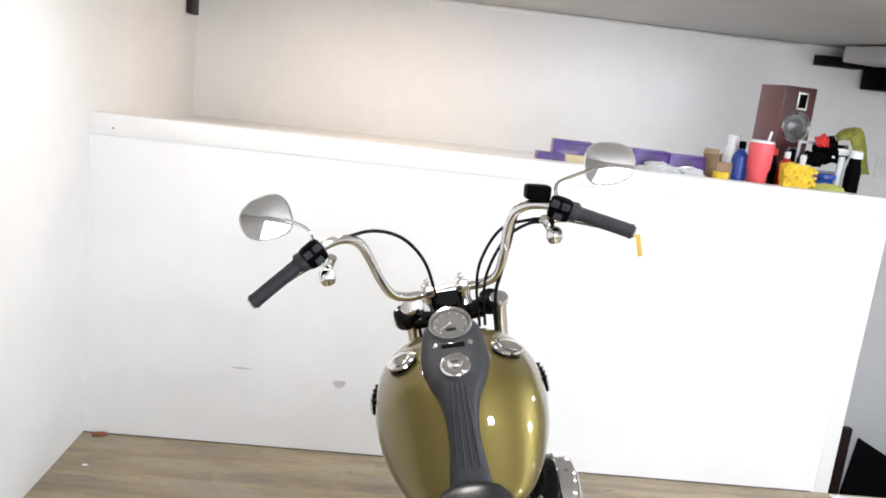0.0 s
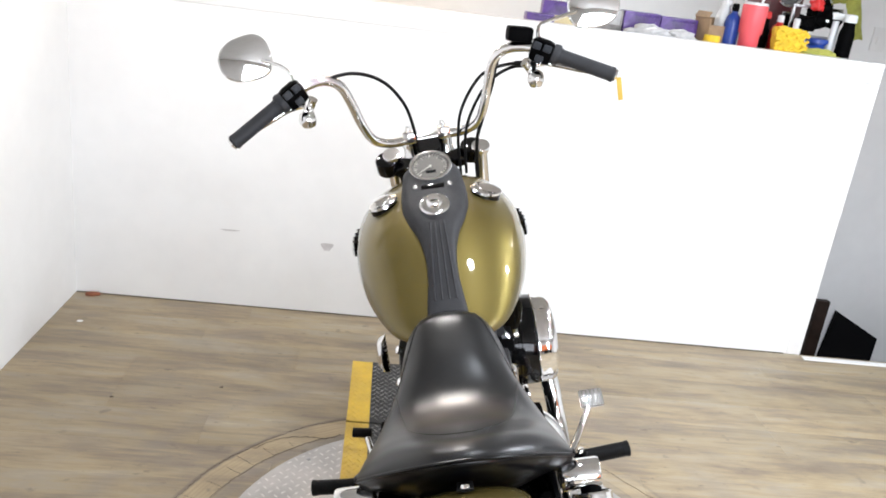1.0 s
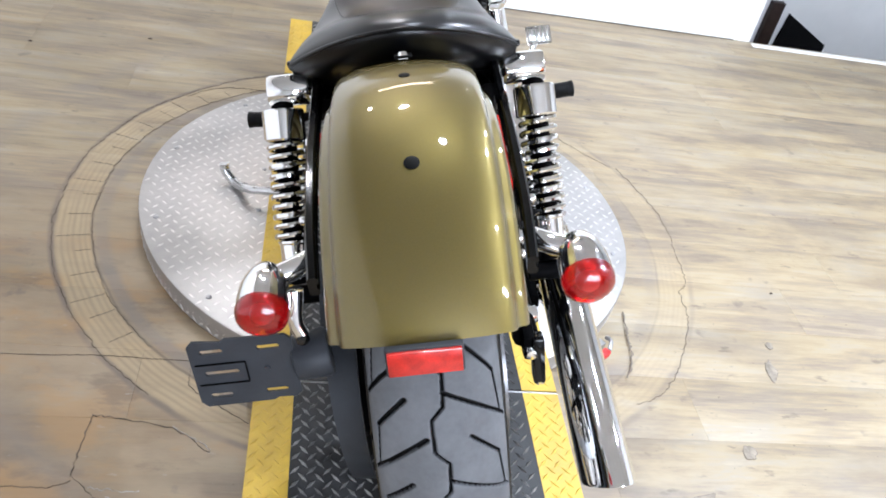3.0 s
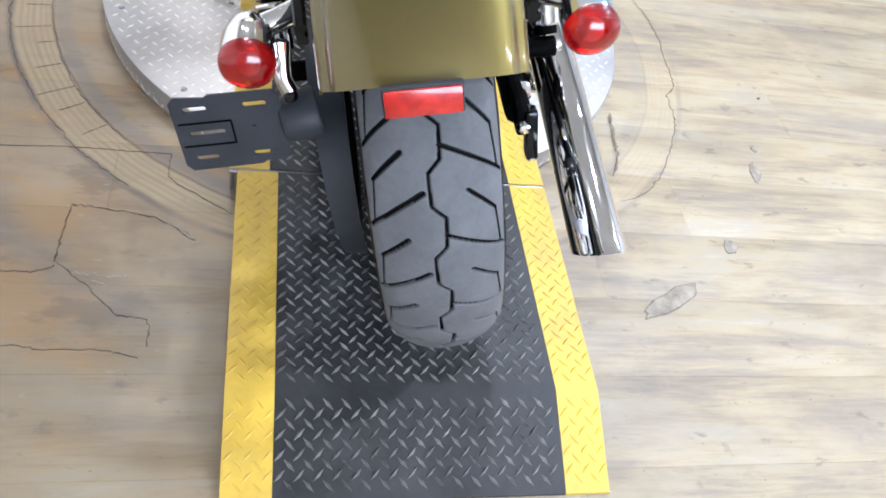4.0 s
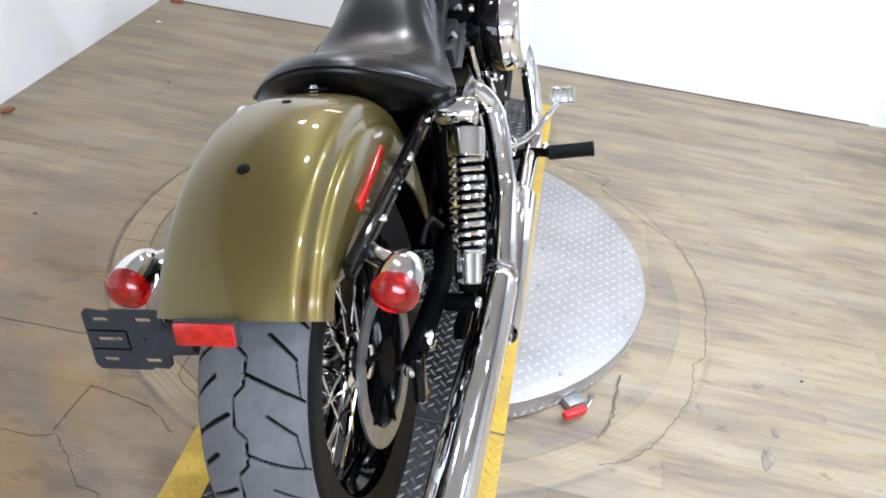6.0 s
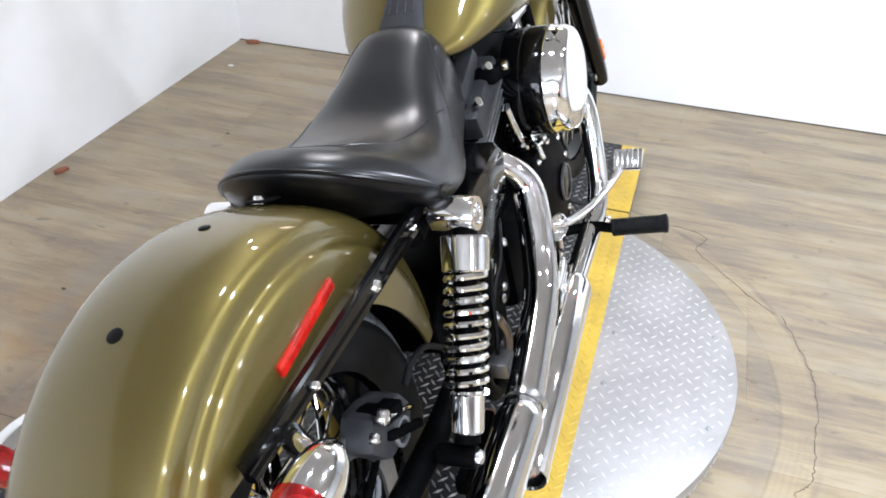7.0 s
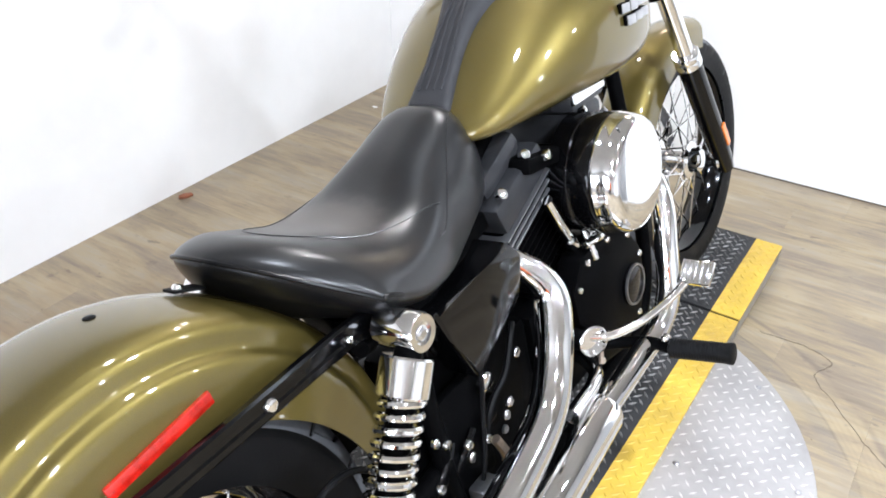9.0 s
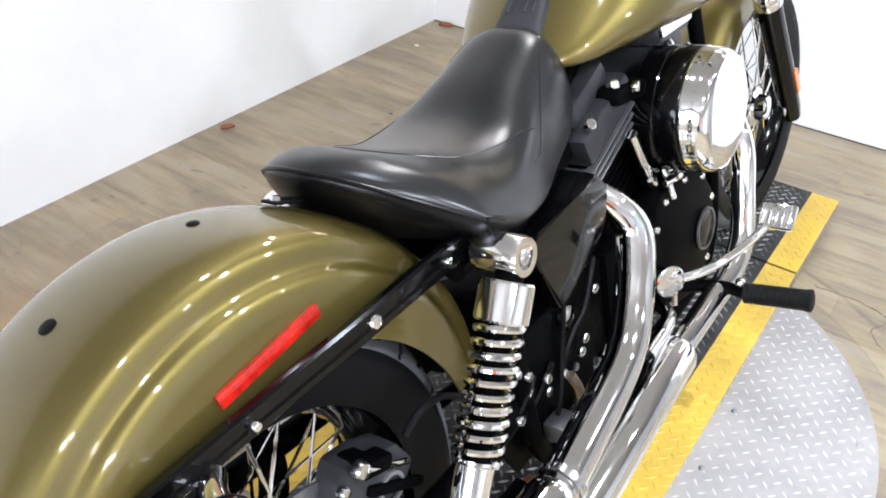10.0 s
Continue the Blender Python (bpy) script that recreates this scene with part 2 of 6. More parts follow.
    l.new(rag.outputs["Fac"], edge.inputs[0]), l.new(away.outputs["Value"], edge.inputs[2])
    worn = n.new("ShaderNodeMapRange")
    for key, v in zip(("From Min", "From Max", "To Min", "To Max"), (0.75, 1.4, 0.7, 0.0)):
        worn.inputs[key].default_value = v
    l.new(edge.outputs[0], worn.inputs["Value"])
    wear = n.new("ShaderNodeMix")
    wear.data_type = "RGBA"
    l.new(worn.outputs[0], wear.inputs["Factor"]), l.new(color, wear.inputs["A"])
    wear.inputs["B"].default_value = (0.21, 0.142, 0.078, 1)
    color = wear.outputs["Result"]
    # pale and dark layers where the vinyl has come away
    near = n.new("ShaderNodeMapRange")
    for key, v in zip(("From Min", "From Max", "To Min", "To Max"), (0.35, 0.75, 1.0, 0.0)):
        near.inputs[key].default_value = v
    l.new(away.outputs["Value"], near.inputs["Value"])
    for offset, scale, lo, hi, strength, tint in ((0.0, 4.0, 0.40, 0.58, 0.6, (0.36, 0.28, 0.18)), (7.0, 5.0, 0.50, 0.60, 0.7, (0.34, 0.21, 0.092)), (13.0, 7.0, 0.56, 0.64, 0.6, (0.16, 0.115, 0.075)), (21.0, 26.0, 0.66, 0.72, 0.5, (0.38, 0.35, 0.31))):
        mp = n.new("ShaderNodeMapping")
        mp.inputs["Location"].default_value, mp.inputs["Scale"].default_value = (offset, offset, 0), (scale * 0.7, scale * 1.5, 1)
        tx = n.new("ShaderNodeTexNoise")
        tx.inputs["Scale"].default_value, tx.inputs["Detail"].default_value, tx.inputs["Roughness"].default_value = 1.0, 6, 0.6
        l.new(geo.outputs["Position"], mp.inputs["Vector"]), l.new(mp.outputs[0], tx.inputs["Vector"])
        mr = n.new("ShaderNodeMapRange")
        for key, v in zip(("From Min", "From Max", "To Min", "To Max"), (lo, hi, 0.0, strength)):
            mr.inputs[key].default_value = v
        both, mx = n.new("ShaderNodeMath"), n.new("ShaderNodeMix")
        both.operation, mx.data_type = "MULTIPLY", "RGBA"
        l.new(tx.outputs["Fac"], mr.inputs["Value"]), l.new(mr.outputs[0], both.inputs[0]), l.new(near.outputs[0], both.inputs[1])
        l.new(both.outputs[0], mx.inputs["Factor"]), l.new(color, mx.inputs["A"])
        mx.inputs["B"].default_value = rgb(tint)
        color = mx.outputs["Result"]
    # worn rings round the turntable
    flat = n.new("ShaderNodeVectorMath")
    flat.operation = "MULTIPLY"
    flat.inputs[1].default_value = (1, 1, 0)
    rel = n.new("ShaderNodeVectorMath")
    rel.operation = "SUBTRACT"
    rel.inputs[1].default_value = (TABLE_X, TABLE_Y, 0)
    wob = n.new("ShaderNodeTexNoise")
    wob.inputs["Scale"].default_value, wob.inputs["Detail"].default_value = 5.0, 5
    l.new(geo.outputs["Position"], wob.inputs["Vector"])
    dist = n.new("ShaderNodeVectorMath")
    dist.operation = "LENGTH"
    l.new(geo.outputs["Position"], flat.inputs[0]), l.new(flat.outputs[0], rel.inputs[0]), l.new(rel.outputs[0], dist.inputs[0])
    rad = n.new("ShaderNodeMath")
    rad.operation = "MULTIPLY_ADD"
    rad.inputs[1].default_value = 0.02
    l.new(wob.outputs["Fac"], rad.inputs[0]), l.new(dist.outputs["Value"], rad.inputs[2])

    parts_xyz, fade = n.new("ShaderNodeSeparateXYZ"), n.new("ShaderNodeMapRange")
    l.new(geo.outputs["Position"], parts_xyz.inputs[0]), l.new(parts_xyz.outputs[0], fade.inputs["Value"])
    for key, v in zip(("From Min", "From Max", "To Min", "To Max"), (0.0, 0.9, 1.0, 0.42)):
        fade.inputs[key].default_value = v

    def ring(r0, r1, soft, tint, strength, color):
        """Blend a tint in between two radii."""
        band = n.new("ShaderNodeMath")
        band.operation = "SUBTRACT"
        band.inputs[1].default_value = (r0 + r1) / 2 + 0.01
        l.new(rad.outputs[0], band.inputs[0])
        ab = n.new("ShaderNodeMath")
        ab.operation = "ABSOLUTE"
        l.new(band.outputs[0], ab.inputs[0])
        mr = n.new("ShaderNodeMapRange")
        half = (r1 - r0) / 2
        for key, v in zip(("From Min", "From Max", "To Min", "To Max"), (half - soft, half + soft, strength, 0.0)):
            mr.inputs[key].default_value = v
        l.new(ab.outputs[0], mr.inputs["Value"])
        patchy = n.new("ShaderNodeMath")
        patchy.operation = "MULTIPLY"
        pr = n.new("ShaderNodeMapRange")
        for key, v in zip(("From Min", "From Max", "To Min", "To Max"), (0.36, 0.55, 0.25, 1.0)):
            pr.inputs[key].default_value = v
        l.new(wob.outputs["Fac"], pr.inputs["Value"])
        l.new(mr.outputs[0], patchy.inputs[0]), l.new(pr.outputs[0], patchy.inputs[1])
        side = n.new("ShaderNodeMath")
        side.operation = "MULTIPLY"
        l.new(patchy.outputs[0], side.inputs[0]), l.new(fade.outputs[0], side.inputs[1])
        patchy = side
        mx = n.new("ShaderNodeMix")
        mx.data_type = "RGBA"
        l.new(patchy.outputs[0], mx.inputs["Factor"]), l.new(color, mx.inputs["A"])
        mx.inputs["B"].default_value = rgb(tint)
        return mx.outputs["Result"]

    color = ring(0.755, 0.832, 0.006, (0.45, 0.35, 0.2), 0.6, color)
    color = ring(0.835, 0.848, 0.004, (0.14, 0.11, 0.09), 0.75, color)
    color = ring(0.712, 0.745, 0.008, (0.185, 0.165, 0.148), 0.6, color)
    color = ring(0.748, 0.754, 0.002, (0.10, 0.08, 0.06), 0.6, color)
    for r, width in ((0.764, 0.004), (0.776, 0.004), (0.79, 0.006), (0.803, 0.003), (0.816, 0.005)):
        color = ring(r, r + width, 0.003, (0.2, 0.15, 0.1), 0.5, color)
    color = ring(1.035, 1.095, 0.03, (0.225, 0.195, 0.165), 0.5, color)
    color = ring(1.235, 1.27, 0.025, (0.25, 0.215, 0.175), 0.25, color)
    # scuffs
    spots = n.new("ShaderNodeTexNoise")
    spots.inputs["Scale"].default_value, spots.inputs["Detail"].default_value = 14.0, 6
    l.new(geo.outputs["Position"], spots.inputs["Vector"])
    sr = n.new("ShaderNodeMapRange")
    for key, v in zip(("From Min", "From Max", "To Min", "To Max"), (0.66, 0.74, 0.0, 0.55)):
        sr.inputs[key].default_value = v
    l.new(spots.outputs["Fac"], sr.inputs["Value"])
    mx = n.new("ShaderNodeMix")
    mx.data_type = "RGBA"
    l.new(sr.outputs[0], mx.inputs["Factor"]), l.new(color, mx.inputs["A"])
    mx.inputs["B"].default_value = (0.13, 0.105, 0.085, 1)
    l.new(mx.outputs["Result"], b.inputs["Base Color"])
    rr = n.new("ShaderNodeMapRange")
    rr.inputs["To Min"].default_value, rr.inputs["To Max"].default_value = 0.34, 0.6
    l.new(cloud, rr.inputs["Value"]), l.new(rr.outputs[0], b.inputs["Roughness"])
    bn = n.new("ShaderNodeBump")
    bn.inputs["Strength"].default_value, bn.inputs["Distance"].default_value = 0.25, 0.001
    l.new(fine, bn.inputs["Height"]), l.new(bn.outputs["Normal"], b.inputs["Normal"])
    return m


PLANK = plank_material()
GROUT = material("plank_joint", (0.05, 0.04, 0.032), 0.8, vary=0.2)

# ---- mesh helpers ----


def V(*a):
    return Vector(a)


def box(bm, c, s, bevel=0.0, turn=None):
    r = bmesh.ops.create_cube(bm, size=1.0)
    vs = r["verts"]
    m = Matrix.LocRotScale(c, turn.to_quaternion() if turn else None, s)
    bmesh.ops.transform(bm, matrix=m, verts=vs)
    if bevel:
        es = list({e for v in vs for e in v.link_edges})
        bmesh.ops.bevel(bm, geom=es, offset=bevel, segments=2, affect="EDGES", profile=0.6)
    return bm


def basis(d):
    d = Vector(d).normalized()
    a = d.cross(V(0, 0, 1) if abs(d.z) < 0.9 else V(1, 0, 0)).normalized()
    return a, d.cross(a)


def rings(bm, loops, closed=True, cap=True):
    """Join rows of points into a skin."""
    rows = [[bm.verts.new(p) for p in loop] for loop in loops]
    n = len(rows[0])
    for a, b in zip(rows, rows[1:]):
        for i in range(n if closed else n - 1):
            j = (i + 1) % n
            bm.faces.new((a[i], a[j], b[j], b[i]))
    if cap and closed:
        bm.faces.new(list(reversed(rows[0])))
        bm.faces.new(rows[-1])
    return rows


def lathe(bm, prof, origin, axis, seg=32, cap=True):
    """Turn a profile of (along, radius) round an axis."""
    a, b = basis(axis)
    d, o = Vector(axis).normalized(), Vector(origin)
    loops = [[o + d * t + (a * math.cos(k) + b * math.sin(k)) * max(r, 1e-4) for k in (2 * math.pi * i / seg for i in range(seg))] for t, r in prof]
    rings(bm, loops, True, cap)
    return bm


def cyl(bm, p, q, r, r2=None, seg=20, bevel=0.0):
    p, q = Vector(p), Vector(q)
    h = (q - p).length
    r2 = r if r2 is None else r2
    prof = [(0, r), (h, r2)]
    if bevel:
        prof = [(0, r - bevel), (bevel * 0.3, r - bevel * 0.3), (bevel, r), (h - bevel, r2), (h - bevel * 0.3, r2 - bevel * 0.3), (h, r2 - bevel)]
    return lathe(bm, prof, p, q - p, seg)


def smooth_path(pts, per=8):
    """A Catmull-Rom line through points."""
    pts = [Vector(p) for p in pts]
    ext = [2 * pts[0] - pts[1], *pts, 2 * pts[-1] - pts[-2]]
    out = []
    for i in range(1, len(ext) - 2):
        p0, p1, p2, p3 = ext[i - 1 : i + 3]
        for k in range(per):
            t = k / per
            out.append(0.5 * (2 * p1 + (p2 - p0) * t + (2 * p0 - 5 * p1 + 4 * p2 - p3) * t * t + (3 * p1 - p0 - 3 * p2 + p3) * t**3))
    return [*out, pts[-1]]


def tube(bm, pts, r, seg=12, per=8, smooth=True):
    """A bent round bar; r is a number or one radius a point of the smoothed line."""
    line = smooth_path(pts, per) if smooth else [Vector(p) for p in pts]
    up = basis(line[1] - line[0])[0]
    loops = []
    for i, p in enumerate(line):
        d = (line[min(i + 1, len(line) - 1)] - line[max(i - 1, 0)]).normalized()
        up = (up - d * up.dot(d)).normalized()
        w = d.cross(up)
        rr = r if not callable(r) else r(i / (len(line) - 1))
        loops.append([p + (up * math.cos(k) + w * math.sin(k)) * rr for k in (2 * math.pi * j / seg for j in range(seg))])
    rings(bm, loops)
    return bm


def prism(bm, poly, x0, x1, bevel=0.0, axis=0):
    """A polygon of (y, z) given thickness along x, or of (x, y) along z."""
    put = (lambda u, v, w: V(w, u, v)) if axis == 0 else (lambda u, v, w: V(u, v, w))
    a = [bm.verts.new(put(u, v, x0)) for u, v in poly]
    b = [bm.verts.new(put(u, v, x1)) for u, v in poly]
    n = len(poly)
    fs = [bm.faces.new(a), bm.faces.new(list(reversed(b)))]
    for i in range(n):
        fs.append(bm.faces.new((a[i], b[i], b[(i + 1) % n], a[(i + 1) % n])))
    if bevel:
        bmesh.ops.bevel(bm, geom=list({e for f in fs for e in f.edges}), offset=bevel, segments=2, affect="EDGES", profile=0.6)
    return bm


def mesh_of(bm, name, mat, sharp=38.0):
    bmesh.ops.recalc_face_normals(bm, faces=bm.faces)
    for e in bm.edges:
        e.smooth = not (len(e.link_faces) == 2 and e.calc_face_angle(0.0) > radians(sharp))
    for f in bm.faces:
        f.smooth = True
    me = bpy.data.meshes.new(name)
    bm.to_mesh(me)
    bm.free()
    me.materials.append(mat)
    return me


def part(name, bm, mat, parent=None, label="", sharp=38.0):
    ob = new(name, mesh_of(bm, name, mat, sharp))
    if parent is not None:
        ob.parent = parent
    if label:
        ob["label"] = label
    return ob


def shared(name, me, m, parent, label=""):
    ob = new(name, me)
    ob.parent, ob.matrix_basis = parent, m
    if label:
        ob["label"] = label
    return ob


def B():
    return bmesh.new()


def made(fn, *a, **k):
    bm = bmesh.new()
    fn(bm, *a, **k)
    return bm


# ---- the room ----
FRONT_Y, LEFT_X, BACK_Y, CEIL, DECK_Z, END_X = 2.345, -1.325, 3.95, 2.11, 1.37, 2.02


def slab(name, lo, hi, mat, label, kind="structure", bevel=0.0):
    c = [(a + b) / 2 for a, b in zip(lo, hi)]
    s = [b - a for a, b in zip(lo, hi)]
    return tagged(part(name, made(box, c, s, bevel), mat), label, name.split("_")[0], kind=kind)


slab("wall_left", (LEFT_X - 0.12, -3.12, -1.2), (LEFT_X, BACK_Y, CEIL), WALL, "tall white painted wall beside the turntable")
slab("wall_back", (LEFT_X - 0.12, BACK_Y, -1.2), (4.6, BACK_Y + 0.12, CEIL), WALL, "white painted back wall behind the raised ledge")
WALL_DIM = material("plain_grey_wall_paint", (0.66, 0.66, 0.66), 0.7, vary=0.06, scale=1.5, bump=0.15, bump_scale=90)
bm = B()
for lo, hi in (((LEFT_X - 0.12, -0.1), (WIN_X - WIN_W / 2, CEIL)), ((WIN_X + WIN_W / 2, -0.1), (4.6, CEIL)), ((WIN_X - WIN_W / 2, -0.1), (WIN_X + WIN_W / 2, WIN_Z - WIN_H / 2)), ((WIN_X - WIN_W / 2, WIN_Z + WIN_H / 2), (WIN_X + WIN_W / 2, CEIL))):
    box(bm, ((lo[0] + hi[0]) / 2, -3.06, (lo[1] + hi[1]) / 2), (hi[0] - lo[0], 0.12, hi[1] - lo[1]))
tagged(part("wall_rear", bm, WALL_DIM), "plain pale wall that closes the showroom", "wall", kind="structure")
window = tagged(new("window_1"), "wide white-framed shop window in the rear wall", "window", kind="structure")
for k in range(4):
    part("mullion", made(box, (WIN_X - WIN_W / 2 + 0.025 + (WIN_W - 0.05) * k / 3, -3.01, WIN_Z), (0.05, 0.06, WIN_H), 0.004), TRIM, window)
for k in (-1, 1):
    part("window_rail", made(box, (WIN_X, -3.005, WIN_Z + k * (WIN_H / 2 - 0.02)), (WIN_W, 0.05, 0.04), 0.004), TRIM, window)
slab("wall_right", (4.6, -3.12, -1.2), (4.72, BACK_Y + 0.12, CEIL), WALL, "plain white wall that closes the showroom")
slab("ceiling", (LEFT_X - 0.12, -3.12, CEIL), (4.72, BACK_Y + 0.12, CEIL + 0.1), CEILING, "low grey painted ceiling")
half = slab("wall_front", (LEFT_X, FRONT_Y, 0.0), (END_X - 0.07, FRONT_Y + 0.1, 1.285), WALL, "white painted half-height wall with a flat cap board")
part("cap_board", made(box, ((LEFT_X + END_X) / 2, FRONT_Y + 0.052, 1.327), (END_X - LEFT_X, 0.112, 0.085), 0.002), TRIM, half)
part("end_trim", made(box, (END_X - 0.035, FRONT_Y + 0.05, 0.642), (0.07, 0.108, 1.283), 0.003), TRIM, half)
slab("ledge", (LEFT_X, FRONT_Y + 0.112, 1.19), (END_X, BACK_Y, 1.285), WALL, "white raised ledge behind the half wall")
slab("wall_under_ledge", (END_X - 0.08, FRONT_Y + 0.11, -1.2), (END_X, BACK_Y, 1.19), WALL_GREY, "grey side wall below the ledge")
slab("lower_floor", (END_X, FRONT_Y - 0.02, -0.95), (4.6, BACK_Y, -0.85), GROUT, "dark lower floor of the stairwell")
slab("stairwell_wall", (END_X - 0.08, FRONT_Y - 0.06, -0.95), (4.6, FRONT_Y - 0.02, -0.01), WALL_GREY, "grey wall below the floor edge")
slab("floor_edge_trim", (END_X, FRONT_Y - 0.055, -0.008), (4.6, FRONT_Y - 0.018, 0.004), TRIM, "narrow white edge strip along the floor opening", bevel=0.002)
# Flat black sheet added to paint the darkness of an opening in the stairwell
bm = B()
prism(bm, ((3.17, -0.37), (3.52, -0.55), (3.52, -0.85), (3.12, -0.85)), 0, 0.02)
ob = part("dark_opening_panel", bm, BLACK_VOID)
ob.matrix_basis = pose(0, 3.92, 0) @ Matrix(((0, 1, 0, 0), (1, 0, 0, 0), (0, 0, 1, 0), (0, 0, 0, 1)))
tagged(ob, "flat black sheet in place of the dark stairwell opening", "panel")
tagged(part("door_casing", made(box, (3.05, 3.925, -0.58), (0.09, 0.05, 0.56), 0.004), DARK_WOOD), "dark wooden post at the stairwell wall", "post")
tagged(part("wall_hanging_rail", made(box, (LEFT_X + 0.02, 3.75, 2.0), (0.035, 0.14, 0.3), 0.004), DARK_WOOD), "dark brown wooden rail on the white wall", "rail")
tagged(part("ceiling_cove", made(tube, [(0.0, 3.925, 2.098), (0.9, 3.93, 2.096), (1.6, 3.925, 2.093), (2.25, 3.93, 2.09)], 0.014, 8), TRIM), "narrow white cove strip below the ceiling", "trim", kind="structure")

cab = tagged(new("tool_cabinet"), "orange steel tool cabinet with a black base by the rear wall", "cabinet")
cab.matrix_basis = pose(2.45, -2.7, 0.0, 0, 0, 8)
CAB_ORANGE = material("orange_cabinet_enamel", (0.72, 0.16, 0.02), 0.35, vary=0.08, scale=4, coat=0.3)
part("body", made(box, (0, 0, 0.98), (1.0, 0.42, 0.8), 0.012), CAB_ORANGE, cab)
part("base", made(box, (0, 0, 0.29), (0.98, 0.4, 0.58), 0.01), BLACK_VOID, cab, "black cabinet base")
for k in range(4):
    drawer = part("drawer", made(box, (0, 0.214, 0.68 + 0.19 * k), (0.93, 0.014, 0.17), 0.006), CAB_ORANGE, cab)
    part("handle", made(box, (0, 0.228, 0.745 + 0.19 * k), (0.8, 0.016, 0.018), 0.004), ALLOY, drawer, "bright drawer pull")

# ---- turntable ----


def lozenges(bm, spots, w=0.0042, h=0.0125, up=0.0022):
    """Raised tread marks: short ridges at (x, y, z, angle)."""
    for x, y, z, a, slope in spots:
        c, s = math.cos(a), math.sin(a)

        def at(u, v, k):
            xx, yy = x + c * u - s * v, y + s * u + c * v
            return bm.verts.new((xx, yy, z + slope * (yy - y) + k))

        p = [at(-h, 0, 0), at(0, -w, 0), at(h, 0, 0), at(0, w, 0), at(-h * 0.45, 0, up), at(h * 0.45, 0, up)]
        for f in ((0, 1, 4), (1, 5, 4), (1, 2, 5), (2, 3, 5), (3, 4, 5), (3, 0, 4)):
            bm.faces.new([p[i] for i in f])


def tread_spots(x0, x1, y0, y1, step, height, slope=0.0, inside=None, y_ref=0.0):
    out = []
    nx, ny = int((x1 - x0) / step) + 1, int((y1 - y0) / step) + 1
    for i in range(2 * nx):
        for j in range(ny):
            x, y = x0 + (0.25 + i / 2) * step, y0 + (0.25 + j + (i % 2) / 2) * step
            if x0 + 0.006 < x < x1 - 0.006 and y0 + 0.008 < y < y1 - 0.008 and (inside is None or inside(x, y)):
                out.append((x, y, height + slope * (y - y_ref), radians(-47 if i % 2 else 47), slope))
    return out


DISC_R, DISC_Z, PLAT_Z = 0.643, 0.06, 0.072
table = tagged(new("turntable"), "round bare diamond-plate turntable on the plank floor", "turntable")
table.location = (TABLE_X, TABLE_Y, 0)
part("disc", made(lathe, [(0.004, DISC_R - 0.012), (0.004, DISC_R - 0.004), (DISC_Z - 0.004, DISC_R), (DISC_Z - 0.001, DISC_R - 0.001), (DISC_Z, DISC_R - 0.004), (DISC_Z, 0.02)], (0, 0, 0), (0, 0, 1), 128), DISC, table)
bm = B()
lozenges(bm, tread_spots(-0.64, 0.64, -0.64, 0.64, 0.037, DISC_Z - 0.0003, inside=lambda x, y: x * x + y * y < (DISC_R - 0.012) ** 2 and not -0.31 < x < 0.30), 0.0036, 0.0125, 0.0009)
tread = part("tread", bm, DISC_MARK, table)
tread["kind"] = "stuff"
bm = B()
for i in range(int(2 * math.pi * DISC_R / 0.024)):
    a = i * 0.024 / DISC_R
    for k, z in enumerate((0.014, 0.032, 0.049)):
        q = B()
        lozenges(q, [(0, 0, 0, radians(45 if (i + k) % 2 else -45), 0.0)], up=0.0018)
        m = Matrix.Rotation(a, 4, "Z") @ Matrix.Translation((DISC_R - 0.0035, 0, z)) @ Matrix.Rotation(radians(90), 4, "Y")
        q.transform(m)
        vs = [bm.verts.new(v.co) for v in q.verts]
        q.verts.index_update()
        for f in q.faces:
            bm.faces.new([vs[v.index] for v in f.verts])
        q.free()
tread = part("rim_tread", bm, DISC_MARK, table)
tread["kind"] = "stuff"
for i in range(12):
    a = radians(15 + 30 * i)
    for rr in (0.605, 0.36):
        if abs(rr * math.cos(a)) > 0.33:
            part("screw", made(lathe, [(-0.002, 0.007), (0.002, 0.0065), (0.0035, 0.004)], (rr * math.cos(a), rr * math.sin(a), DISC_Z), (0, 0, 1), 10), ALLOY, table)


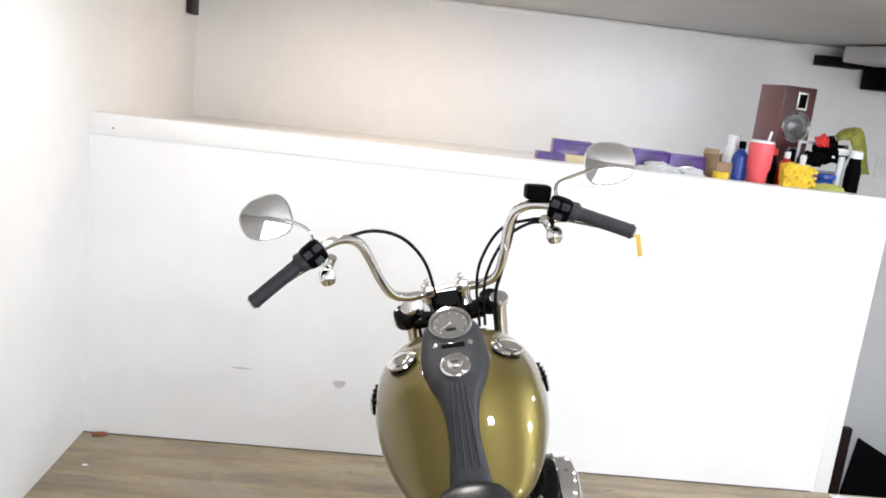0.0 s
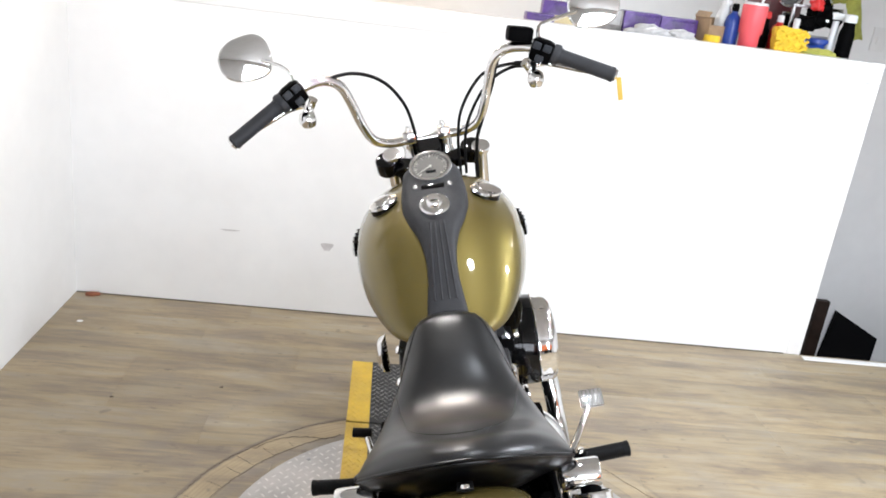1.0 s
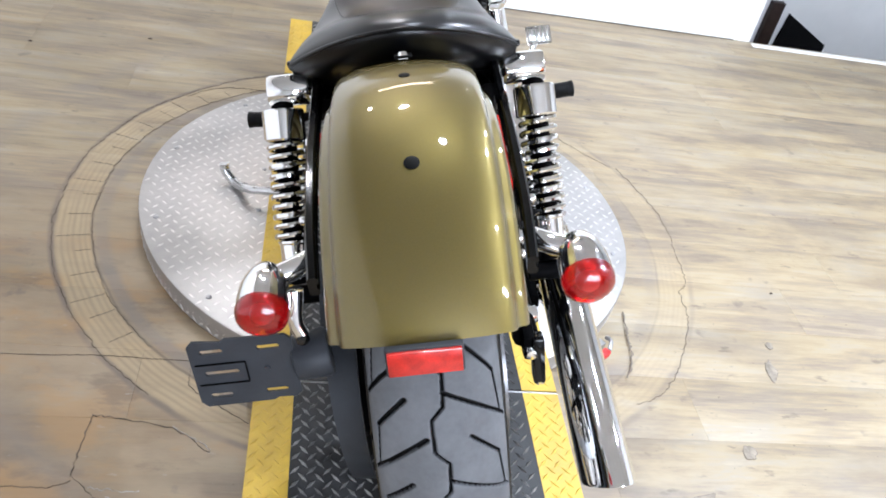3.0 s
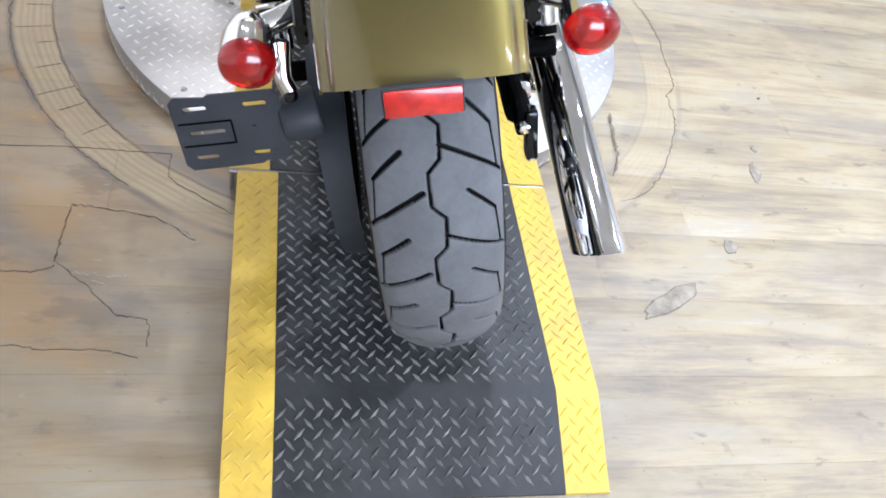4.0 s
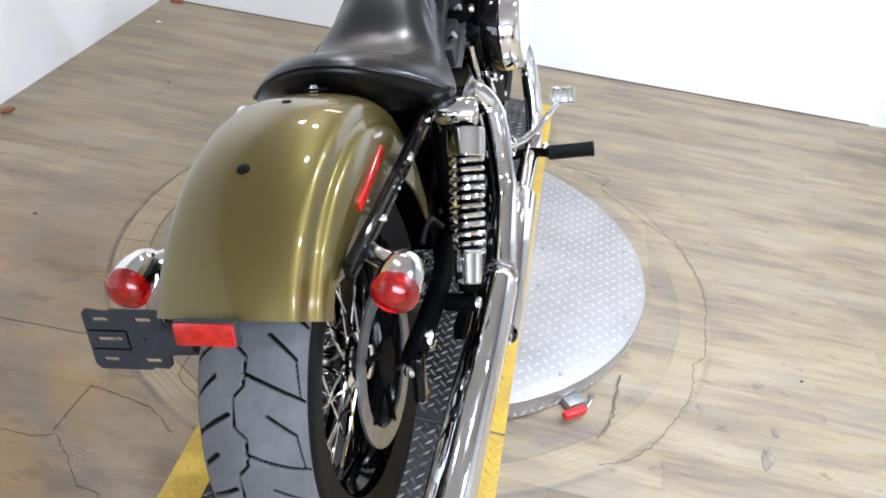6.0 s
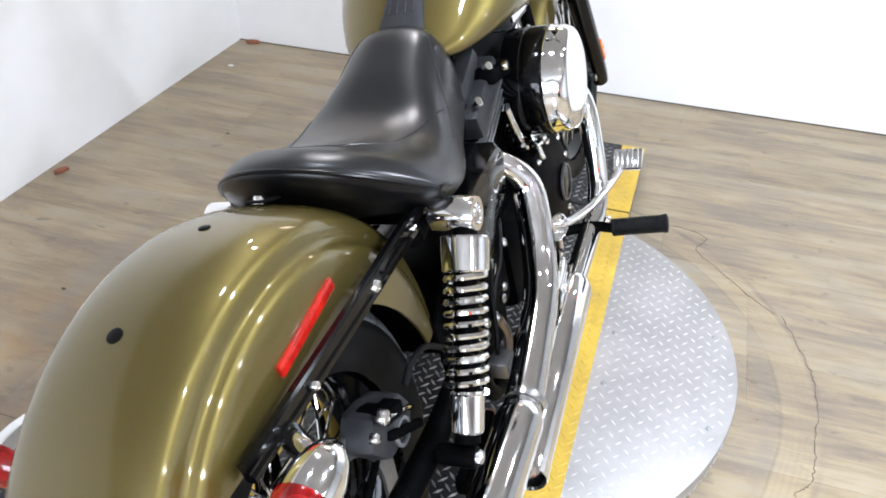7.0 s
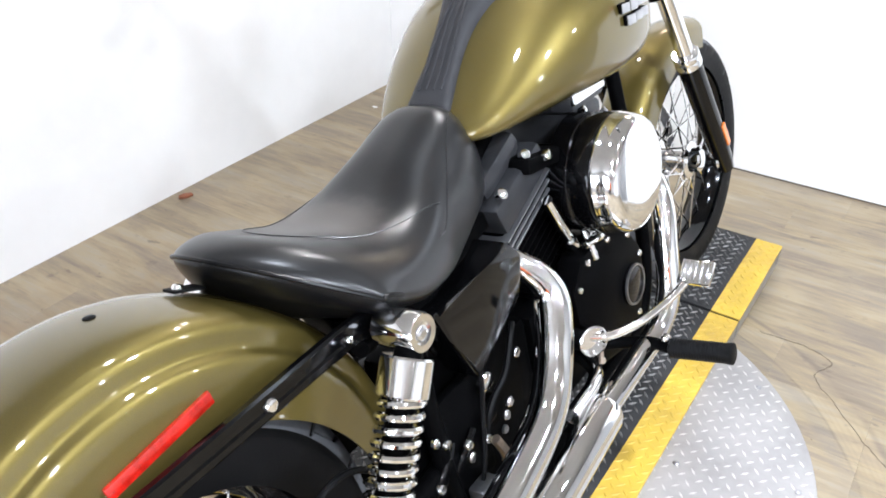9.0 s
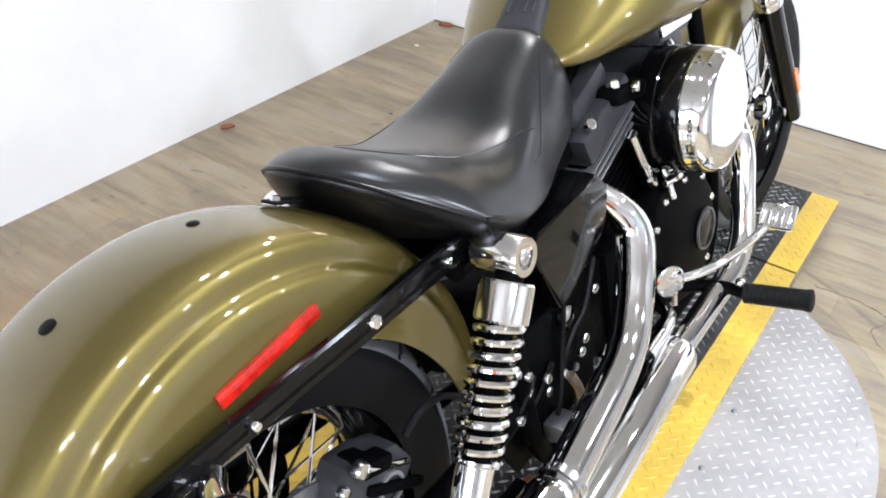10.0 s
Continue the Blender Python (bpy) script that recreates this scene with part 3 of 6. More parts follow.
def plate(name, x0, x1, y0, y1, z0, z1, label, fold=None):
    """A diamond plate with yellow painted edges, from height z0 at y0 to z1 at y1, bent at a fold."""
    ob = tagged(new(name), label, "ramp")
    line = [(y0, z0), *([fold] if fold else []), (y1, z1)]
    e = 0.077
    for nm, a, b, mat in (("plate", x0 + e, x1 - e, PLATE_BLACK), ("yellow_edge", x0, x0 + e - 0.0005, YELLOW), ("yellow_edge", x1 - e + 0.0005, x1, YELLOW)):
        bm = B()
        t = 0.008 if z0 > 0.02 else 0.006
        rings(bm, [[V(a, y, z - t), V(b, y, z - t), V(b, y, z), V(a, y, z)] for y, z in line])
        part(nm, bm, mat, ob)
        bm = B()
        for (ya, za), (yb, zb) in zip(line, line[1:]):
            lozenges(bm, tread_spots(a + 0.002, b - 0.002, ya, yb, 0.0295, za - 0.0002, (zb - za) / (yb - ya), y_ref=ya), 0.0035, 0.0136, 0.0034 if nm == "plate" else 0.0018)
        tr = part("tread", bm, PLATE_WORN if nm == "plate" else YELLOW, ob)
        tr["kind"] = "stuff"
    for x in (x0 + 0.004, x1 - 0.004):
        bm = B()
        rings(bm, [[V(x - 0.003, y, 0.001 if z0 < 0.02 else DISC_Z * 0.2), V(x + 0.003, y, 0.001 if z0 < 0.02 else DISC_Z * 0.2), V(x + 0.003, y, max(z - 0.007, 0.002)), V(x - 0.003, y, max(z - 0.007, 0.002))] for y, z in line])
        part("skirt", bm, ALLOY, ob)
    return ob


PX0, PX1 = -0.085, 0.555
plate("platform", PX0, PX1, 0.036, 1.338, PLAT_Z, PLAT_Z, "black diamond-plate platform with yellow edges across the turntable")
plate("front_platform", PX0, PX1, 1.348, 1.775, PLAT_Z, PLAT_Z, "short black diamond-plate platform section under the front wheel")
plate("ramp", PX0 + 0.016, PX1, -0.612, 0.028, 0.006, PLAT_Z, "sloping black diamond-plate ramp with yellow edges", (-0.45, 0.062))
for y in (0.032, 1.343):
    tagged(part("hinge_rod", made(cyl, (PX0, y, PLAT_Z - 0.006), (PX1, y, PLAT_Z - 0.006), 0.005, seg=10), DISC_STEEL if y < 1 else RUBBER_DARK), "thin steel hinge rod between platform sections", "hinge")

# ---- the motorcycle ----
# Built upright: x to its right, y ahead, z up from the ground below; then leant on its side stand.
bike = tagged(new("motorcycle"), "olive metallic cruiser motorcycle leaning on its side stand", "motorcycle")
bike.matrix_basis = pose(0.299, 0.0, 0.073, 0, -14.1, -1.2)
REAR, FRONT = V(0, -0.175, 0.32), V(0, 1.51, 0.33)
STEER = 4.0
HEAD = V(0, 1.10, 1.0)
RAKE = V(0, 0.585, -1.0).normalized()
TURN_LOW = Matrix.Translation(HEAD + V(0.016, 0, -0.004)) @ Matrix.Rotation(radians(2.5), 4, RAKE) @ Matrix.Translation(-HEAD)
TURN = Matrix.Translation(HEAD) @ Matrix.Rotation(radians(-STEER), 4, RAKE) @ Matrix.Translation(-HEAD)


def steered(bm):
    bm.transform(TURN)
    return bm


def wheeled(bm):
    bm.transform(TURN_LOW)
    return bm


def lpart(name, bm, mat, parent=None, label="", sharp=38.0):
    return part(name, wheeled(bm), mat, parent or bike, label, sharp)


def fpart(name, bm, mat, parent=None, label="", sharp=38.0):
    return part(name, steered(bm), mat, parent or bike, label, sharp)


def bpart(name, bm, mat, parent=None, label="", sharp=38.0):
    return part(name, bm, mat, parent or bike, label, sharp)


def bolt(name, p, axis, r, mat, parent, h=None):
    h = h or r * 0.8
    return bpart(name, made(lathe, [(-0.002, r), (h * 0.6, r), (h * 0.9, r * 0.8), (h, r * 0.35)], p, axis, 12), mat, parent)


# tread grooves on one pitch: along, across, along, across, half width
GROOVES = ((0.0, -0.014, 0.05, -0.088, 0.0032), (0.042, -0.08, -0.018, -0.073, 0.0014), (-0.018, -0.074, -0.052, -0.034, 0.0032),
           (-0.0575, 0.007, -0.0135, 0.087, 0.0024), (-0.0175, 0.08, -0.0775, 0.071, 0.0014), (-0.0775, 0.071, -0.1125, 0.034, 0.0024),
           (-0.0575, 0.007, -0.04, 0.006, 0.0016), (-0.04, 0.006, -0.024, -0.007, 0.0016), (-0.024, -0.007, 0.018, -0.006, 0.0016), (0.018, -0.006, 0.034, 0.008, 0.0016), (0.034, 0.008, 0.0575, 0.007, 0.0016),
           (0.004, -0.098, 0.01, -0.098, 0.0026))


def tyre(center, radius, width, hollow, period, nu, nv, depth=0.008):
    """A tyre with cut tread: its skin is pressed in along the grooves."""
    near = int(nu * 0.82)                      # finer on the rearward side
    u = np.concatenate([np.linspace(radians(70), radians(290), near, endpoint=False), np.linspace(radians(290), radians(430), nu - near, endpoint=False)])
    s = np.linspace(-1, 1, nv)
    half_w = width / 2
    v = s * half_w * 1.25                      # distance across, along the skin
    ang = s * 1.45
    x = half_w * np.sin(ang) / math.sin(1.45)
    r = radius - half_w * 0.62 * (1 - np.cos(ang)) / (1 - math.cos(1.45)) * 1.0
    count = max(1, round(2 * math.pi * radius / period))
    per = 2 * math.pi * radius / count
    uu, vv = np.meshgrid(u * radius, v, indexing="ij")
    press = np.zeros_like(uu)
    local = (uu + per / 2) % per - per / 2
    for a, b, c, d, half_cut in GROOVES:
        for off in (-per, 0.0, per):
            px, py, dx, dy = local - a * per / 0.115 - off, vv - b, (c - a) * per / 0.115, d - b
            t = np.clip((px * dx + py * dy) / (dx * dx + dy * dy), 0, 1)
            dist = np.hypot(px - t * dx, py - t * dy)
            press = np.maximum(press, np.clip((half_cut + 0.0007 - dist) / 0.0014, 0, 1))
    rr = r[None, :] - depth * press
    ys, zs = center.y + rr * np.cos(u)[:, None], center.z + rr * np.sin(u)[:, None]
    xs = np.broadcast_to(x[None, :], rr.shape)
    verts = np.stack([xs + center.x, ys, zs], -1).reshape(-1, 3)
    side = []
    for k, frac in enumerate((0.97, 0.86)):
        for sx in (-1, 1):
            rad = hollow + (r[0] - hollow) * (0.55 if k == 0 else 0.0)
            side.append(np.stack([np.full(nu, sx * half_w * frac) + center.x, center.y + rad * np.cos(u), center.z + rad * np.sin(u)], -1))
    all_v = np.concatenate([verts, *side])
    faces, base = [], nu * nv
    for i in range(nu):
        j = (i + 1) % nu
        for k in range(nv - 1):
            faces.append((i * nv + k, j * nv + k, j * nv + k + 1, i * nv + k + 1))
        for q, edge in ((0, 0), (1, nv - 1)):
            a1, b1 = base + q * nu + i, base + q * nu + j
            faces.append((i * nv + edge, j * nv + edge, b1, a1))
            faces.append((a1, b1, b1 + 2 * nu, a1 + 2 * nu))
    me = bpy.data.meshes.new("tyre")
    me.from_pydata(all_v.tolist(), [], faces)
    me.polygons.foreach_set("use_smooth", [True] * len(faces))
    me.materials.append(RUBBER)
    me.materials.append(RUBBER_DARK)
    # Groove shade painted in: pressed faces take near-black rubber, as do shoulders and sidewalls
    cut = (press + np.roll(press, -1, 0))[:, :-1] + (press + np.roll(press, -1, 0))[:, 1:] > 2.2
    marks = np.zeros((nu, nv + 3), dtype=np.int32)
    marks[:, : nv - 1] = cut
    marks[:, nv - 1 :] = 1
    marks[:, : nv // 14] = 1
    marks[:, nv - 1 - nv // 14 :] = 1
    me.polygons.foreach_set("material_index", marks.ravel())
    return me


def wheel(name, c, radius, width, rim_r, rim_w, turned, nu, nv, label):
    fix = wheeled if turned else (lambda b: b)
    rim = part(name, fix(made(lathe, [(-rim_w, rim_r + 0.006), (-rim_w, rim_r - 0.004), (-rim_w * 0.8, rim_r - 0.012), (-rim_w * 0.45, rim_r - 0.024), (0, rim_r - 0.03),
                                      (rim_w * 0.45, rim_r - 0.024), (rim_w * 0.8, rim_r - 0.012), (rim_w, rim_r - 0.004), (rim_w, rim_r + 0.006)], c, (1, 0, 0), 64, cap=False)), BLACK_GLOSS, bike, label)
    me = tyre(c, radius, width, rim_r, 0.115, nu, nv)
    if turned:
        me.transform(TURN_LOW)
    shared("tyre", me, Matrix.Identity(4), rim)
    hub = part("hub", fix(made(lathe, [(-0.07, 0.018), (-0.068, 0.03), (-0.05, 0.032), (-0.045, 0.05), (-0.038, 0.05), (-0.03, 0.026), (0.03, 0.026), (0.038, 0.05), (0.045, 0.05), (0.05, 0.034), (0.072, 0.03), (0.075, 0.016)], c, (1, 0, 0), 28)), CHROME, rim)
    bm = B()
    cyl(bm, (0, 0, 0), (0, 0, 1), 0.0025, seg=6)
    spoke_me = mesh_of(bm, "spoke", CHROME)
    for i in range(40):
        side = 1 if i % 2 else -1
        a = 2 * math.pi * i / 40
        lead = radians(38) * (1 if (i // 2) % 2 else -1)
        p = c + V(side * 0.041, 0.046 * math.cos(a + lead), 0.046 * math.sin(a + lead))
        q = c + V(side * 0.012, (rim_r - 0.022) * math.cos(a), (rim_r - 0.022) * math.sin(a))
        if turned:
            p, q = TURN_LOW @ p, TURN_LOW @ q
        d = q - p
        shared("spoke", spoke_me, Matrix.Translation(p) @ d.to_track_quat("Z", "Y").to_matrix().to_4x4() @ Matrix.Diagonal((1, 1, d.length, 1)), rim)
    return rim


rear_wheel = wheel("rear_wheel", REAR, 0.342, 0.172, 0.225, 0.058, False, 1900, 176, "black wire-spoked rear wheel")
front_wheel = wheel("front_wheel", FRONT, 0.33, 0.105, 0.25, 0.038, True, 640, 44, "black wire-spoked front wheel")


def disc_brake(c, x, r, fix, parent):
    bm = B()
    lathe(bm, [(0, r * 0.76), (0, r), (0.005, r), (0.005, r * 0.76), (0, r * 0.76)], c + V(x, 0, 0), (1, 0, 0), 48, cap=False)
    part("brake_disc", fix(bm), DISC_STEEL, parent, "drilled steel brake disc")
    hub_c = c + V(x, 0, 0)
    carrier = part("disc_carrier", fix(made(lathe, [(0.001, 0.02), (0.001, 0.045), (0.006, 0.045), (0.008, 0.02)], hub_c, (1, 0, 0), 28)), BLACK_SATIN, parent)
    for k in range(6):
        a = math.pi * k / 3
        p, q = (hub_c + V(0.003, rr * math.cos(a + lead), rr * math.sin(a + lead)) for rr, lead in ((0.04, 0.0), (r * 0.8, 0.35)))
        part("carrier_arm", fix(made(cyl, p, q, 0.006, seg=8)), BLACK_SATIN, carrier)


disc_brake(REAR, 0.098, 0.145, lambda b: b, rear_wheel)
disc_brake(FRONT, -0.075, 0.15, wheeled, front_wheel)

# frame
bm = B()
for sx in (-1, 1):
    tube(bm, [(0.03 * sx, 1.10, 0.93), (0.07 * sx, 1.09, 0.7), (0.115 * sx, 1.06, 0.35), (0.125 * sx, 1.0, 0.17), (0.13 * sx, 0.85, 0.135), (0.135 * sx, 0.4, 0.14), (0.14 * sx, 0.27, 0.2), (0.142 * sx, 0.24, 0.42), (0.142 * sx, 0.25, 0.6)], 0.016, 12)
    tube(bm, [(0.025 * sx, 1.08, 0.9), (0.05 * sx, 0.7, 0.76), (0.07 * sx, 0.45, 0.635), (0.11 * sx, 0.27, 0.595), (0.135 * sx, 0.15, 0.60)], 0.016, 12)
    box(bm, (0.135 * sx, 0.3, 0.33), (0.018, 0.13, 0.2), 0.006)
frame_ob = bpart("frame", bm, BLACK_SATIN, None, "satin black tubular steel frame")
cyl(bm := B(), HEAD - RAKE * 0.06, HEAD + RAKE * 0.14, 0.032, seg=20)
bpart("steering_head", bm, BLACK_SATIN, frame_ob)

# rear fender
FC, FR = V(0, -0.1516, 0.3984), 0.3775
PROFILE = ((0.0, 0.0), (0.03, 0.0012), (0.055, 0.004), (0.075, 0.0085), (0.088, 0.014), (0.0955, 0.0185), (0.0995, 0.0235), (0.1018, 0.031), (0.1030, 0.040), (0.1042, 0.0475), (0.1075, 0.0520), (0.1125, 0.0542),
           (0.1165, 0.0580), (0.1190, 0.064), (0.1205, 0.071), (0.1218, 0.079), (0.1225, 0.090))


def fender_section(c, radius, th, prof, low, thick=0.0):
    co, si = math.cos(th), math.sin(th)
    row = []
    for x, d in prof:
        r = radius - d - thick
        row.append(V(max(x - thick, 0), c.y + r * co, c.z + r * si))
    last = row[-1]
    row.append(V(last.x + 0.0005, last.y, min(last.z - 0.004, low(last.y))))
    return [V(-p.x, p.y, p.z) for p in reversed(row[1:])] + row


def rear_low(y):
    return 0.6 if y < -0.02 else max(0.4, REAR.z + math.sqrt(max(0.0, 0.32**2 - (y - REAR.y) ** 2)))


bm = B()
angles = [radians(3 + 140 * i / 60) for i in range(61)]
outer = [fender_section(FC, FR, t, PROFILE, rear_low) for t in angles]
inner = [fender_section(FC, FR, t, PROFILE, rear_low, 0.004) for t in angles]
ro, ri = rings(bm, outer, closed=False), rings(bm, inner, closed=False)
for a, b in ((ro[0], ri[0]), (ro[-1], ri[-1])):
    for i in range(len(a) - 1):
        bm.faces.new((a[i], a[i + 1], b[i + 1], b[i]))
for k in (0, -1):
    for i in range(len(ro) - 1):
        bm.faces.new((ro[i][k], ro[i + 1][k], ri[i + 1][k], ri[i][k]))
fender = bpart("rear_fender", bm, OLIVE, None, "glossy olive metallic rear fender with two raised beads", 50)


def on_fender(y):
    z = FC.z + math.sqrt(FR**2 - (y - FC.y) ** 2)
    n = V(0, y - FC.y, z - FC.z).normalized()
    return V(0, y, z), n


for y, r in ((-0.103, 0.0075), (-0.284, 0.0095)):
    p, nn = on_fender(y)
    bpart("rubber_plug", made(lathe, [(-0.001, r), (0.001, r), (0.0022, r * 0.7), (0.0024, r * 0.1)], p, nn, 20), RUBBER_DARK, fender, "small round black rubber plug")
p, nn = on_fender(0.008)
bolt("seat_bolt", p + nn * 0.004, nn, 0.0075, CHROME, fender, 0.010)
bpart("seat_tab", made(box, p + V(0, 0.012, 0.002), (0.026, 0.045, 0.004), 0.001, Matrix.Rotation(radians(-20), 3, "X")), RUBBER_DARK, fender)
# tail reflector hangs from the trailing edge
ang = radians(144.6)
tail = V(-0.006, FC.y + FR * math.cos(ang), FC.z + FR * math.sin(ang))
bm = B()
box(bm, (0, 0, 0), (0.087, 0.012, 0.034), 0.003)
tilt = Matrix.Translation(tail + V(0, -0.010, 0.002)) @ Matrix.Rotation(radians(-12), 4, "X")
bm.transform(tilt)
rh = bpart("reflector_housing", bm, PLASTIC_GREY, fender)
bm = made(box, (0, -0.007, 0), (0.082, 0.006, 0.030), 0.0015)
bm.transform(tilt)
bpart("tail_reflector", bm, RED_FLAT, rh, "red rectangular tail reflector")
for sx in (-1, 1):
    bm = made(box, (sx * 0.1248, -0.14, 0.661), (0.007, 0.147, 0.0175), 0.0025, Matrix.Rotation(radians(8.7), 3, "X"))
    bpart("side_reflector", bm, RED_FLAT, fender, "narrow red side reflector strip")
    bm = B()
    pts = [(sx * 0.146, 0.235, 0.580), (sx * 0.147, 0.20, 0.620), (sx * 0.148, 0.14, 0.636), (sx * 0.148, -0.05, 0.631), (sx * 0.143, -0.22, 0.622), (sx * 0.136, -0.325, 0.612)]
    line = smooth_path(pts, 6)
    loops = []
    for i, p in enumerate(line):
        d = (line[min(i + 1, len(line) - 1)] - line[max(i - 1, 0)]).normalized()
        w = d.cross(V(1, 0, 0)).normalized()
        hh, tt = 0.021 - 0.006 * i / len(line), 0.007
        loops.append([p + V(a * tt, 0, 0) + w * b * hh for a, b in ((-1, -0.8), (-0.6, -1), (0.6, -1), (1, -0.8), (1, -0.35), (0.55, -0.2), (0.55, 0.2), (1, 0.35), (1, 0.8), (0.6, 1), (-0.6, 1), (-1, 0.8))])
    rings(bm, loops)
    strut = bpart("fender_strut", bm, BLACK_GLOSS, None, "gloss black steel fender strut", 30)
    for y, z in ((-0.018, 0.632), (0.12, 0.636), (-0.2, 0.623)):
        bolt("strut_bolt", V(sx * 0.152, y, z), (sx, 0, 0), 0.0095 if y == -0.018 else 0.006, CHROME, strut, 0.008)

# turn signals on brackets
for sx in (-1, 1):
    c = V(sx * 0.2025, -0.335, 0.592)
    arm = bpart("signal_bracket", made(tube, [(sx * 0.145, -0.255, 0.600), (sx * 0.165, -0.27, 0.600), (sx * 0.195, -0.283, 0.597)], 0.015, 14), CHROME, None, "chrome turn signal bracket")
    body = bpart("signal_body", made(lathe, [(0.0, 0.033), (0.01, 0.0335), (0.03, 0.0325), (0.05, 0.028), (0.066, 0.02), (0.076, 0.01), (0.079, 0.001)], c, (0, 1, 0.08), 28), CHROME, arm, "chrome bullet signal housing")
    bpart("signal_lens", made(lathe, [(0.0, 0.0335), (0.006, 0.034), (0.014, 0.032), (0.021, 0.025), (0.026, 0.014), (0.0275, 0.001)], c + V(0, -0.0005, 0), (0, -1, -0.08), 28), RED_LENS, body, "red domed signal lens")
    bpart("bulb", made(lathe, [(0.0, 0.012), (0.006, 0.0115), (0.011, 0.008), (0.013, 0.001)], c, (0, -1, -0.08), 16), BULB, body, "pale bulb behind the lens")
    bolt("bracket_bolt", V(sx * 0.152, -0.255, 0.6), (sx, 0, 0), 0.008, CHROME, arm)

# side licence plate bracket: a thin plate cut through by five slots
bm = B()
OUTLINE = ((-0.068, -0.045), (-0.060, -0.054), (0.030, -0.053), (0.036, -0.049), (0.060, -0.050), (0.068, -0.043), (0.068, 0.045), (0.060, 0.053), (-0.018, 0.054), (-0.024, 0.050), (-0.060, 0.054), (-0.068, 0.046))
cuts = [OUTLINE] + [[(x + math.cos(k) * h * 0.5 + math.copysign(w / 2, math.cos(k)), y + math.sin(k) * h * 0.5) for k in (math.pi / 8 + math.pi * i / 4 for i in range(8))] for x, y, w, h in ((-0.038, 0.036, 0.022, 0.008), (0.036, 0.036, 0.022, 0.008), (-0.038, -0.036, 0.022, 0.008), (0.036, -0.036, 0.022, 0.008), (-0.03, 0.001, 0.038, 0.008))]
rim_edges = []
for loop in cuts:
    vs = [bm.verts.new((x, y, -0.002)) for x, y in loop]
    rim_edges += [bm.edges.new((a, b)) for a, b in zip(vs, vs[1:] + vs[:1])]
bmesh.ops.triangle_fill(bm, use_beauty=True, use_dissolve=False, edges=rim_edges)
grown = bmesh.ops.extrude_face_region(bm, geom=bm.faces[:])
bmesh.ops.translate(bm, vec=(0, 0, 0.004), verts=[v for v in grown["geom"] if isinstance(v, bmesh.types.BMVert)])
place = Matrix.Translation((-0.247, -0.333, 0.487)) @ Matrix.Rotation(radians(82), 4, "X")
bm.transform(place)
bracket = bpart("plate_bracket", bm, PLASTIC_GREY, None, "dark grey side-mounted licence plate bracket with open slots")
for c, size in (((-0.03, 0.0165, 0.0025), (0.066, 0.0022, 0.002)), ((0.003, 0.0, 0.0025), (0.0022, 0.033, 0.002)), ((-0.03, -0.0165, 0.0025), (0.066, 0.0022, 0.002))):
    bm = made(box, c, size, 0.0005)
    bm.transform(place)
    bpart("raised_line", bm, BLACK_SATIN, bracket)
bm = made(lathe, [(0.0, 0.004), (0.002, 0.0035), (0.0025, 0.001)], (0.03, 0.002, 0.002), (0, 0, 1), 12)
bm.transform(place)
bpart("rivet", bm, PLASTIC_GREY, bracket)
bm = B()
cyl(bm, (0.062, 0.0, -0.012), (0.112, 0.004, -0.02), 0.03, 0.034, seg=28, bevel=0.006)
bm.transform(place)
bpart("bracket_lamp", bm, PLASTIC_GREY, bracket, "round dark grey plate lamp")
bm = B()
tube(bm, [(-0.165, -0.3, 0.59), (-0.17, -0.315, 0.55), (-0.165, -0.32, 0.53)], 0.011, 12)
bpart("bracket_stem", bm, CHROME, bracket, "chrome stem")
bolt("stem_bolt", V(-0.165, -0.325, 0.527), (0.3, -1, 0), 0.009, BLACK_GLOSS, bracket)

# shock absorbers
for sx in (-1, 1):
    lo, hi = V(sx * 0.222, -0.02, 0.335), V(sx * 0.214, 0.174, 0.627)
    d = (hi - lo).normalized()
    L = (hi - lo).length
    shock = bpart("shock_absorber", made(cyl, lo + d * 0.02, hi - d * 0.02, 0.019, seg=18), BLACK_SATIN, None, "chrome-sprung rear shock absorber")
    bpart("upper_cover", made(lathe, [(0, 0.033), (0.003, 0.0355), (0.050, 0.0355), (0.053, 0.033)], hi - d * 0.085, d, 28), CHROME, shock)
    bpart("lower_cover", made(lathe, [(0, 0.022), (0.003, 0.0245), (0.055, 0.0255), (0.058, 0.028), (0.062, 0.028)], lo + d * 0.034, d, 28), CHROME, shock)
    bm = B()
    a, b = basis(d)
    s0, s1, turns = lo + d * 0.094, hi - d * 0.08, 10.5
    pts = []
    for i in range(int(turns * 20) + 1):
        f = i / (turns * 20)
        k = 2 * math.pi * turns * f
        pts.append(s0.lerp(s1, f) + (a * math.cos(k) + b * math.sin(k)) * 0.0285)
    tube(bm, pts, 0.0054, 8, smooth=False)
    bpart("coil_spring", bm, CHROME, shock, "chrome coil spring")
    cap = bpart("top_mount", made(lathe, [(-0.05, 0.024), (-0.045, 0.027), (0.016, 0.027), (0.02, 0.025), (0.02, 0.016), (0.014, 0.015)], hi, (sx, 0, 0), 28), CHROME, shock, "chrome cylindrical shock mount")
    bolt("mount_bolt", hi + V(sx * 0.014, 0, 0), (sx, 0, 0), 0.011, CHROME_DULL, cap, 0.007)
    bpart("lower_eye", made(cyl, lo - V(sx * 0.045, 0, 0), lo + V(sx * 0.014, 0, 0), 0.017, seg=18, bevel=0.003), BLACK_SATIN, shock)
    bolt("lower_bolt", lo + V(sx * 0.014, 0, 0), (sx, 0, 0), 0.011, CHROME_DULL, shock, 0.01)

